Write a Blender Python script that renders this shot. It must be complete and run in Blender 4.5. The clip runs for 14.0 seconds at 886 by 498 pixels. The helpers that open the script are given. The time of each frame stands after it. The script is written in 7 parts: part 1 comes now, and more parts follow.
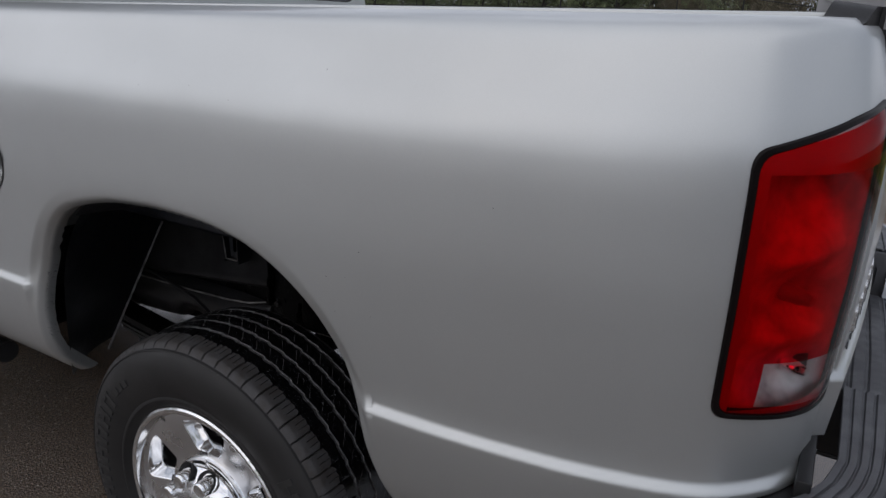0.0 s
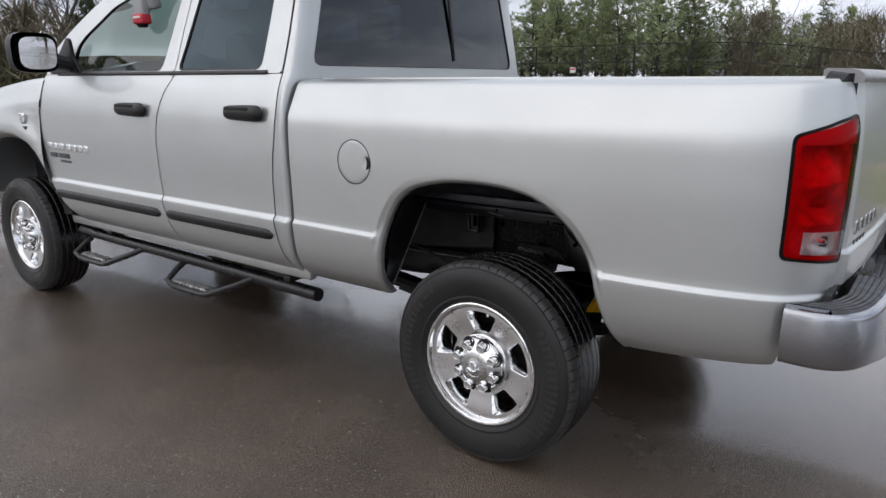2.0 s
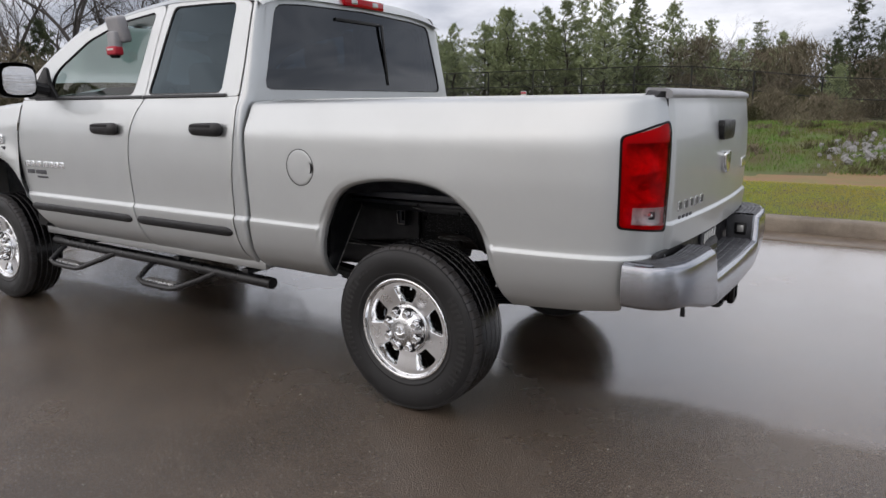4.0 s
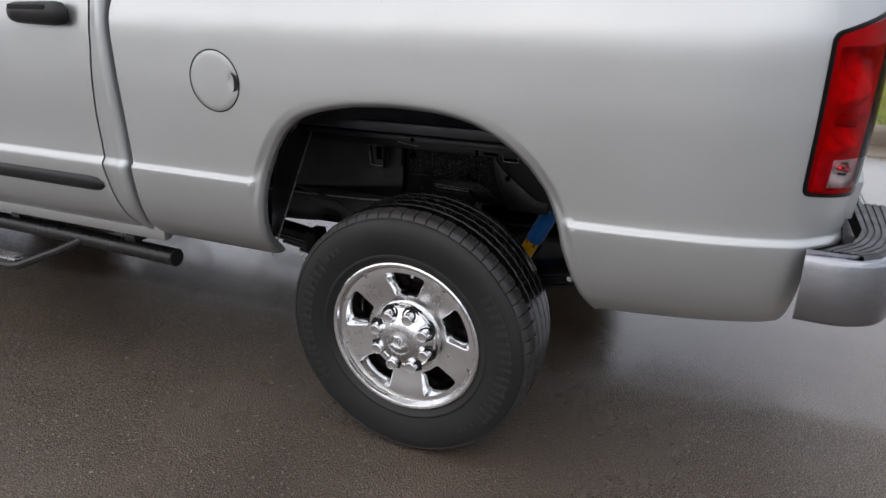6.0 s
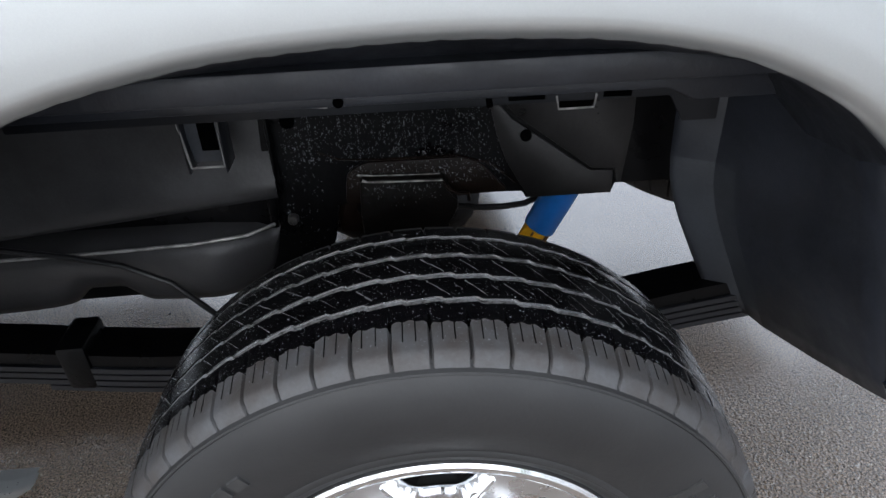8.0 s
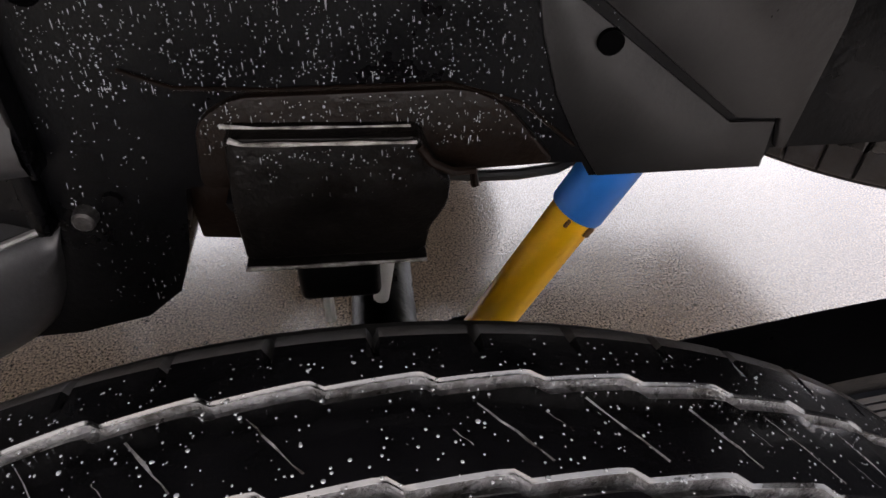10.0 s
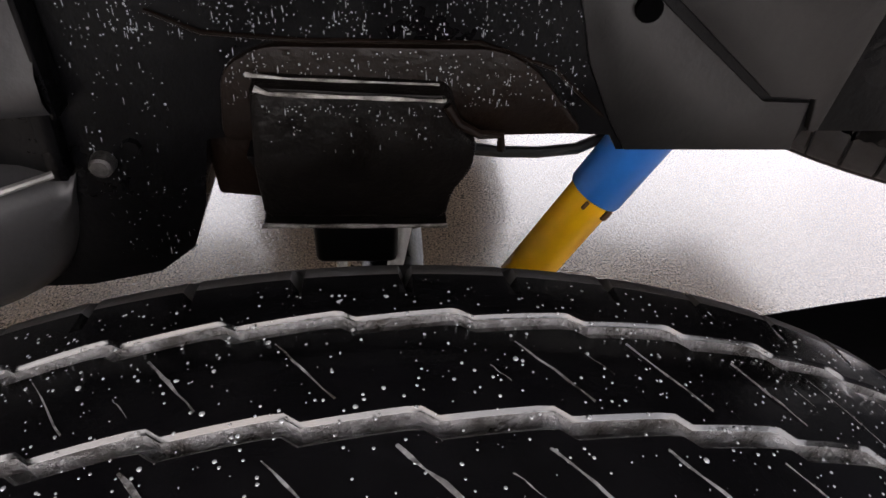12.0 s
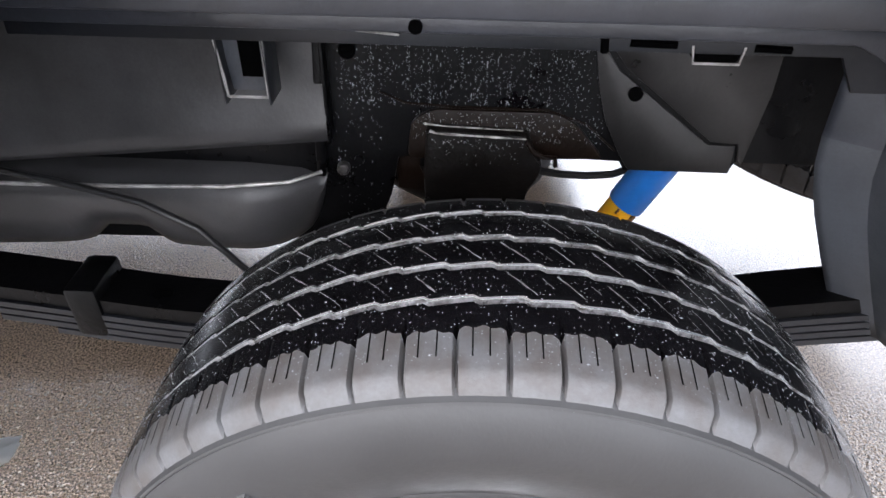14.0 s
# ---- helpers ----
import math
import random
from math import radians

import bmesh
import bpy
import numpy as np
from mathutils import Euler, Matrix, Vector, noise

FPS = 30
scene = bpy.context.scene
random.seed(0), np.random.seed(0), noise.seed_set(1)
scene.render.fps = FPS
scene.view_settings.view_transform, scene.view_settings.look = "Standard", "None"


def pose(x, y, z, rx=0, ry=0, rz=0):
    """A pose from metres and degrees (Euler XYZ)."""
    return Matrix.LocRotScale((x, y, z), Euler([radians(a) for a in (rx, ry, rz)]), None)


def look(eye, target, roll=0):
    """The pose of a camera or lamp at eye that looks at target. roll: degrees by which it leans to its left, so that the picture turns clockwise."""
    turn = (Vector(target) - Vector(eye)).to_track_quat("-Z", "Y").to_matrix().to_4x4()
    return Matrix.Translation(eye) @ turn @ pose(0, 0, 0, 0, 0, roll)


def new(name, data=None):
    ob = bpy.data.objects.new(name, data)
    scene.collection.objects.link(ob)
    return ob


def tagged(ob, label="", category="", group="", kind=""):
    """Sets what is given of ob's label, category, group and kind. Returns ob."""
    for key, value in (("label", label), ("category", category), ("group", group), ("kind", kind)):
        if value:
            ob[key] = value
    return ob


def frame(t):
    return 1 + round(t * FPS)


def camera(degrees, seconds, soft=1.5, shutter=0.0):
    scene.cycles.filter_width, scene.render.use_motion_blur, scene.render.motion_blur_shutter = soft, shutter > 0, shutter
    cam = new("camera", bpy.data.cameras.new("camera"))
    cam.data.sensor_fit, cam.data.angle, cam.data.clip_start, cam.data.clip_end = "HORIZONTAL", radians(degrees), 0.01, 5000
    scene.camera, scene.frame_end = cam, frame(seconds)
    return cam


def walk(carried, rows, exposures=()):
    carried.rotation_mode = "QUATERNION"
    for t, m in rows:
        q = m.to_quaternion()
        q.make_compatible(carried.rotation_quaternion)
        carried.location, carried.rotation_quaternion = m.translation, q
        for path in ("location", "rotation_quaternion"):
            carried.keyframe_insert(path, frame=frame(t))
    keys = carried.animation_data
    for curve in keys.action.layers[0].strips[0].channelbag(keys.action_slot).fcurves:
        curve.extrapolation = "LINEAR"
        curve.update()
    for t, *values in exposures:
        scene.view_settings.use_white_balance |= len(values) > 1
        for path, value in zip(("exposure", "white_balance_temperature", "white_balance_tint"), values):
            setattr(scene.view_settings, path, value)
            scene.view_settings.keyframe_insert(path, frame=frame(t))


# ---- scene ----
cam = camera(66.5, 14.0)
PATH = [
    (0, (1.019, -1.713, 1.387), (0.065, -0.071, 0.751), 1.6),
    (0.5, (1.086, -2.011, 1.369), (0.016, -0.400, 0.861), 0.3),
    (1, (1.130, -2.335, 1.385), (0.072, -0.721, 0.859), 0.5),
    (1.5, (1.225, -2.601, 1.377), (0.159, -0.984, 0.880), -0.7),
    (2, (1.257, -2.864, 1.402), (0.107, -1.302, 0.916), -0.0),
    (2.5, (1.304, -3.077, 1.394), (0.178, -1.477, 0.979), 0.3),
    (3, (1.432, -3.169, 1.391), (0.337, -1.537, 1.022), -0.6),
    (3.5, (1.666, -3.233, 1.365), (0.631, -1.567, 0.974), 0.5),
    (4, (1.723, -3.274, 1.379), (0.660, -1.632, 0.960), -0.5),
    (4.2, (1.691, -3.248, 1.372), (0.635, -1.603, 0.951), -0.6),
    (6.3, (0.580, -2.356, 1.330), (-0.054, -0.617, 0.572), 0.2),
    (6.5, (0.446, -2.269, 1.297), (-0.114, -0.512, 0.524), -0.1),
    (7, (0.220, -1.938, 1.292), (-0.173, -0.179, 0.425), -1.1),
    (7.5, (0.043, -1.686, 1.241), (-0.132, 0.053, 0.269), -1.2),
    (8, (-0.006, -1.382, 1.181), (0.050, 0.283, 0.074), -2.7),
    (8.2, (0.000, -1.267, 1.142), (0.036, 0.370, -0.007), -2.8),
    (10.3, (-0.002, -0.878, 0.938), (0.218, 0.617, -0.372), 2.1),
    (10.5, (-0.003, -0.882, 0.931), (0.223, 0.618, -0.373), 2.8),
    (11, (-0.003, -0.883, 0.928), (0.195, 0.619, -0.377), 3.0),
    (11.5, (-0.003, -0.883, 0.924), (0.199, 0.611, -0.390), 4.0),
    (12, (-0.014, -0.886, 0.930), (0.169, 0.606, -0.389), 3.9),
    (12.5, (-0.008, -0.909, 0.942), (0.195, 0.587, -0.369), 4.2),
    (13, (0.000, -0.973, 0.982), (0.126, 0.529, -0.332), 2.4),
    (13.5, (-0.008, -1.085, 1.054), (-0.068, 0.436, -0.243), 0.6),
    (14, (-0.038, -1.235, 1.110), (-0.109, 0.347, -0.111), 0.7),
]
EXPOSE = [(0, -0.42, 6550, 14), (0.5, -0.12, 6550, 14), (1.0, 0.08, 6550, 13), (2.0, 0.22, 6650, 13), (4.0, 0.14, 6900, 14.5), (6.5, 0.31, 6600, 13), (7.0, 0.52, 6450, 12), (7.5, 0.85, 6350, 11), (8.0, 1.57, 6250, 9),
          (8.2, 1.95, 6400, 11), (10.3, 2.65, 7150, 17), (12.5, 2.65, 7150, 17), (13.0, 3.0, 6900, 16), (13.5, 3.17, 6600, 14), (14.0, 3.05, 6450, 13)]
walk(cam, [(t, look(eye, target, roll)) for t, eye, target, roll in PATH], EXPOSE)

# ---- daylight: even overcast ----
world = bpy.data.worlds.new("overcast_sky")
scene.world = world
world.use_nodes = True
wn, wl = world.node_tree.nodes, world.node_tree.links
wn.clear()
sky = wn.new("ShaderNodeTexSky")
sky.sky_type, sky.sun_disc = "NISHITA", False
sky.sun_elevation, sky.sun_rotation = radians(38), radians(200)
sky.air_density, sky.dust_density = 1.0, 4.0
wcoord = wn.new("ShaderNodeTexCoord")
wmap = wn.new("ShaderNodeMapping")
wmap.inputs["Scale"].default_value = (1.0, 1.0, 3.2)
wl.new(wcoord.outputs["Generated"], wmap.inputs["Vector"])
cloud = wn.new("ShaderNodeTexNoise")
cloud.inputs["Scale"].default_value, cloud.inputs["Detail"].default_value = 2.3, 7.0
cloud.inputs["Roughness"].default_value = 0.55
wl.new(wmap.outputs["Vector"], cloud.inputs["Vector"])
cramp = wn.new("ShaderNodeValToRGB")
cramp.color_ramp.elements[0].position, cramp.color_ramp.elements[0].color = 0.38, (3.7, 4.2, 5.1, 1)
cramp.color_ramp.elements[1].position, cramp.color_ramp.elements[1].color = 0.64, (10.2, 10.8, 11.8, 1)
wl.new(cloud.outputs["Fac"], cramp.inputs["Fac"])
wmix = wn.new("ShaderNodeMix")
wmix.data_type = "RGBA"
wmix.inputs["Factor"].default_value = 0.9
wl.new(sky.outputs["Color"], wmix.inputs[6])
wl.new(cramp.outputs["Color"], wmix.inputs[7])
wbg = wn.new("ShaderNodeBackground")
wbg.inputs["Strength"].default_value = 0.115
wl.new(wmix.outputs[2], wbg.inputs["Color"])
wout = wn.new("ShaderNodeOutputWorld")
wl.new(wbg.outputs["Background"], wout.inputs["Surface"])
sun = new("sun", bpy.data.lights.new("sun", "SUN"))
sun.data.energy, sun.data.angle, sun.data.color = 0.9, radians(110), (1.0, 0.97, 0.93)
sun.matrix_world = look((0, 0, 40), (10, 26, 5))


# ---- materials ----
def material(name, base, rough=0.5, metal=0.0, coat=0.0, var=0.0, scale=8.0, bump=0.0, bump_scale=60.0, base2=None,
             rough_var=0.0, spec=0.5, fine=0.0, fine_scale=300.0):
    """A principled material with two scales of colour change, gloss change and relief."""
    m = bpy.data.materials.new(name)
    m.use_nodes = True
    n, l = m.node_tree.nodes, m.node_tree.links
    p = n["Principled BSDF"]
    p.inputs["Base Color"].default_value = (*base, 1)
    p.inputs["Roughness"].default_value, p.inputs["Metallic"].default_value = rough, metal
    p.inputs["Coat Weight"].default_value, p.inputs["Coat Roughness"].default_value = coat, 0.04
    p.inputs["Specular IOR Level"].default_value = spec
    co = n.new("ShaderNodeTexCoord")
    def noise_tex(s, d=6.0, r=0.6):
        t = n.new("ShaderNodeTexNoise")
        t.inputs["Scale"].default_value, t.inputs["Detail"].default_value, t.inputs["Roughness"].default_value = s, d, r
        l.new(co.outputs["Object"], t.inputs["Vector"])
        return t
    if var or base2:
        big = noise_tex(scale)
        ramp = n.new("ShaderNodeValToRGB")
        b2 = base2 or tuple(c * (1 - var) for c in base)
        ramp.color_ramp.elements[0].position, ramp.color_ramp.elements[0].color = 0.36, (*b2, 1)
        ramp.color_ramp.elements[1].position, ramp.color_ramp.elements[1].color = 0.64, (*base, 1)
        l.new(big.outputs["Fac"], ramp.inputs["Fac"])
        out = ramp.outputs["Color"]
        if fine:
            small = noise_tex(fine_scale, 3.0)
            mx = n.new("ShaderNodeMix")
            mx.data_type, mx.blend_type = "RGBA", "OVERLAY"
            mx.inputs["Factor"].default_value = fine
            l.new(out, mx.inputs[6])
            l.new(small.outputs["Fac"], mx.inputs[7])
            out = mx.outputs[2]
        l.new(out, p.inputs["Base Color"])
    if rough_var:
        rn = noise_tex(scale * 1.7)
        mr = n.new("ShaderNodeMapRange")
        mr.inputs["From Min"].default_value, mr.inputs["From Max"].default_value = 0.35, 0.65
        mr.inputs["To Min"].default_value, mr.inputs["To Max"].default_value = max(0.02, rough - rough_var), min(1, rough + rough_var)
        l.new(rn.outputs["Fac"], mr.inputs["Value"])
        l.new(mr.outputs["Result"], p.inputs["Roughness"])
    if bump:
        bn = noise_tex(bump_scale, 5.0)
        b = n.new("ShaderNodeBump")
        b.inputs["Strength"].default_value, b.inputs["Distance"].default_value = bump, 0.01
        l.new(bn.outputs["Fac"], b.inputs["Height"])
        l.new(b.outputs["Normal"], p.inputs["Normal"])
    return m


def glass(name, tint, gloss_ior=1.5, sheen=(1, 1, 1)):
    m = bpy.data.materials.new(name)
    m.use_nodes = True
    n, l = m.node_tree.nodes, m.node_tree.links
    n.clear()
    tr, gl, fr, mx, out = (n.new("ShaderNode" + k) for k in ("BsdfTransparent", "BsdfGlossy", "Fresnel", "MixShader", "OutputMaterial"))
    tr.inputs["Color"].default_value = (*tint, 1)
    gl.inputs["Color"].default_value = (*sheen, 1)
    gl.inputs["Roughness"].default_value = 0.015
    fr.inputs["IOR"].default_value = gloss_ior
    l.new(fr.outputs[0], mx.inputs[0])
    l.new(tr.outputs[0], mx.inputs[1])
    l.new(gl.outputs[0], mx.inputs[2])
    l.new(mx.outputs[0], out.inputs["Surface"])
    return m


PAINT = material("silver_paint", (0.560, 0.582, 0.581), 0.44, 0.82, 0.6, var=0.03, scale=3, rough_var=0.03, fine=0.08, fine_scale=900)
CHROME = material("chrome", (0.88, 0.89, 0.90), 0.09, 1.0, var=0.08, scale=14, rough_var=0.03)
SATIN = material("satin_alloy", (0.62, 0.63, 0.64), 0.27, 1.0, var=0.08, scale=20, rough_var=0.06, fine=0.1)
SPOKE = material("machined_spoke_face", (0.80, 0.80, 0.81), 0.30, 1.0, var=0.10, scale=6, rough_var=0.05, fine=0.12, fine_scale=500)
LAMP_BLACK = material("black_lamp_surround", (0.006, 0.004, 0.004), 0.3, spec=0.12, var=0.3)
BUMPER = material("bumper_chrome", (0.37, 0.385, 0.415), 0.20, 1.0, var=0.03, scale=2)
PLASTIC = material("black_plastic", (0.012, 0.012, 0.013), 0.38, spec=0.35, var=0.3, scale=20, bump=0.06, bump_scale=500, rough_var=0.08)
PAD = material("grey_step_pad", (0.075, 0.077, 0.085), 0.5, var=0.25, scale=12, bump=0.1, bump_scale=300, rough_var=0.12)
CAP_GREY = material("weathered_grey_cap", (0.33, 0.335, 0.345), 0.38, spec=0.5, var=0.2, scale=6, bump=0.05, bump_scale=300, rough_var=0.08)
BLACK_PAINT = material("black_powder_coat", (0.010, 0.010, 0.011), 0.32, var=0.3, scale=15, bump=0.05, bump_scale=200, rough_var=0.08)
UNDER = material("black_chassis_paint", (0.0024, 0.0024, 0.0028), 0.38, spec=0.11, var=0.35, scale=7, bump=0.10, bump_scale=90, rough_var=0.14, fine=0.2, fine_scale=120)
LINER = material("dusty_black_liner", (0.0105, 0.0118, 0.0150), 0.40, spec=0.32, var=0.45, scale=5, bump=0.08, bump_scale=70, rough_var=0.12, fine=0.25)
RUSTY = material("brown_black_bracket", (0.0062, 0.0034, 0.0022), 0.45, spec=0.12, var=0.5, scale=18, bump=0.2, bump_scale=120, rough_var=0.12, fine=0.3)
BARE = material("pale_bare_edge", (0.34, 0.33, 0.32), 0.4, 0.3, var=0.6, scale=45)
SHIELD = material("grey_dusty_shield", (0.044, 0.048, 0.056), 0.42, spec=0.45, var=0.4, scale=6, bump=0.06, bump_scale=80, rough_var=0.1, fine=0.25)
WORN = material("worn_wet_edge", (0.34, 0.33, 0.31), 0.4, base2=(0.05, 0.045, 0.04), scale=70, bump=0.4, bump_scale=350, fine=0.4)
BOLT = material("worn_bolt_steel", (0.060, 0.057, 0.056), 0.4, 0.4, var=0.6, scale=120, bump=0.2, bump_scale=300)
BRACKET = material("dirty_black_bracket", (0.0042, 0.0034, 0.0031), 0.42, spec=0.10, var=0.6, scale=26, bump=0.25, bump_scale=130, rough_var=0.14, fine=0.3)
SIDEWALL = material("sidewall_rubber", (0.025, 0.0247, 0.025), 0.47, spec=0.32, var=0.3, scale=5, bump=0.04, bump_scale=200, rough_var=0.08, fine=0.12)
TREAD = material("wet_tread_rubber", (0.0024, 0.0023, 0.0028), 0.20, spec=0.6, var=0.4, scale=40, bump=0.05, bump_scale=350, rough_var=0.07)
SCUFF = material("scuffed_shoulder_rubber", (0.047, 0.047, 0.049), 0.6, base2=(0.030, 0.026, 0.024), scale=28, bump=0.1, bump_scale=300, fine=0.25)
# sky sheen of the wet tread grooves, put into a pale mottled base colour
GROOVE_SHEEN = material("pale_wet_grime", (0.165, 0.165, 0.17), 0.36, base2=(0.022, 0.019, 0.017), scale=75, bump=0.45, bump_scale=420, rough_var=0.2, fine=0.35)
LETTER = material("raised_letter_rubber", (0.0275, 0.027, 0.027), 0.55, var=0.3, scale=40)
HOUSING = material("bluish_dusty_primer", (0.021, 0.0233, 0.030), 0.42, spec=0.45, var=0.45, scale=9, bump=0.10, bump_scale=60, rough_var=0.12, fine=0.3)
UNDER_PALE = material("dusty_chassis_paint", (0.018, 0.0170, 0.0172), 0.40, spec=0.35, var=0.75, scale=5, bump=0.08, bump_scale=70, rough_var=0.14, fine=0.3)
TANK = material("dusty_tank_plastic", (0.040, 0.0393, 0.041), 0.42, spec=0.35, var=0.45, scale=4, bump=0.06, bump_scale=70, rough_var=0.1, fine=0.25)
PANEL = material("dusty_inner_panel", (0.034, 0.0333, 0.035), 0.40, spec=0.35, var=0.6, scale=6, bump=0.08, bump_scale=50, rough_var=0.12, fine=0.3)
# shade inside holes and slots, as near-black colour on closed solids
HOLE_SHADE = material("open_hole", (0.0006, 0.0006, 0.0007), 0.9, spec=0.02)
# dark cab lining and backing; also the painted shade of small recesses
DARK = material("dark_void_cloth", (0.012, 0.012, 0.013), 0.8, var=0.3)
CLOTH = material("grey_seat_cloth", (0.10, 0.105, 0.11), 0.85, var=0.25, scale=30, bump=0.2, bump_scale=400)
DASH = material("dark_grey_dash", (0.045, 0.048, 0.05), 0.6, var=0.2)
GLASS_TINT = glass("tinted_window_glass", (0.016, 0.028, 0.044), 1.76, (0.92, 0.96, 1.0))
GLASS_SIDE = glass("tinted_side_glass", (0.020, 0.032, 0.040), 1.48, (0.72, 0.90, 1.0))
GLASS_LIGHT = glass("green_window_glass", (0.50, 0.60, 0.565), 1.38)
MIRROR = material("mirror_glass", (0.85, 0.87, 0.88), 0.01, 1.0)
BLUE = material("blue_shock_sleeve", (0.012, 0.14, 0.48), 0.38, var=0.15, scale=25, rough_var=0.06)
YELLOW = material("yellow_shock_body", (0.80, 0.42, 0.006), 0.38, var=0.12, scale=25, rough_var=0.06)
BROWN = material("brown_wear", (0.10, 0.045, 0.012), 0.6)
WHITE_PLASTIC = material("white_plastic", (0.72, 0.72, 0.70), 0.45, var=0.1)
RED_PLASTIC = material("red_lamp_plastic", (0.45, 0.004, 0.010), 0.10, base2=(0.30, 0.0015, 0.006), scale=9, spec=0.3)
RED_LENS = glass("red_lens", (0.90, 0.010, 0.026), 1.14)
CLEAR_LENS = glass("clear_lens", (0.92, 0.93, 0.93), 1.35)
REFLECTOR = material("lamp_reflector", (0.80, 0.80, 0.80), 0.42, 0.25, base2=(0.26, 0.25, 0.25), scale=13, rough_var=0.08)
BULB_GLASS = material("frosted_bulb", (0.34, 0.33, 0.33), 0.3, var=0.4, scale=40)
LAMP_CLEAR = material("clear_lamp_plastic", (0.62, 0.62, 0.60), 0.08, 0.55, 1.0, var=0.4, scale=30)
WATER = material("water_bead", (0.19, 0.20, 0.21), 0.12, 0.2)
GREY_BOX = material("grey_box_plastic", (0.34, 0.34, 0.35), 0.6, var=0.15)
RED_BOX = material("red_box_plastic", (0.55, 0.03, 0.05), 0.5, var=0.15)
CONCRETE = material("kerb_concrete", (0.235, 0.195, 0.15), 0.75, base2=(0.14, 0.112, 0.085), scale=3, bump=0.2, bump_scale=90, fine=0.3, fine_scale=150)
ROCK = material("pale_rock", (0.34, 0.335, 0.33), 0.85, base2=(0.16, 0.155, 0.15), scale=4, bump=0.3, bump_scale=25)
BARK = material("bark", (0.055, 0.046, 0.038), 0.9, var=0.4, scale=9)
GREY_BARK = material("grey_bark", (0.085, 0.077, 0.072), 0.9, var=0.4, scale=9)
NEEDLE = material("pine_needles", (0.30, 0.35, 0.175), 0.75, base2=(0.155, 0.195, 0.10), scale=1.0)
NEEDLE_DARK = material("cedar_needles", (0.080, 0.102, 0.040), 0.75, base2=(0.030, 0.046, 0.021), scale=1.4)
GRASS_BANK = material("rough_grass_blade", (0.115, 0.235, 0.030), 0.7, base2=(0.15, 0.135, 0.04), scale=1.6)
BRUSH = material("dry_brush_twigs", (0.19, 0.155, 0.11), 0.9, base2=(0.09, 0.085, 0.05), scale=1.6)
OLIVE = material("olive_brush", (0.115, 0.11, 0.045), 0.9, base2=(0.06, 0.06, 0.026), scale=1.3)
GRASS = material("grass_blade", (0.36, 0.41, 0.04), 0.7, base2=(0.40, 0.35, 0.06), scale=1.1)
FENCE = material("black_fence", (0.014, 0.014, 0.015), 0.6, var=0.3)


POOL_SLOPE, POOL_Y = 0.05, -0.33


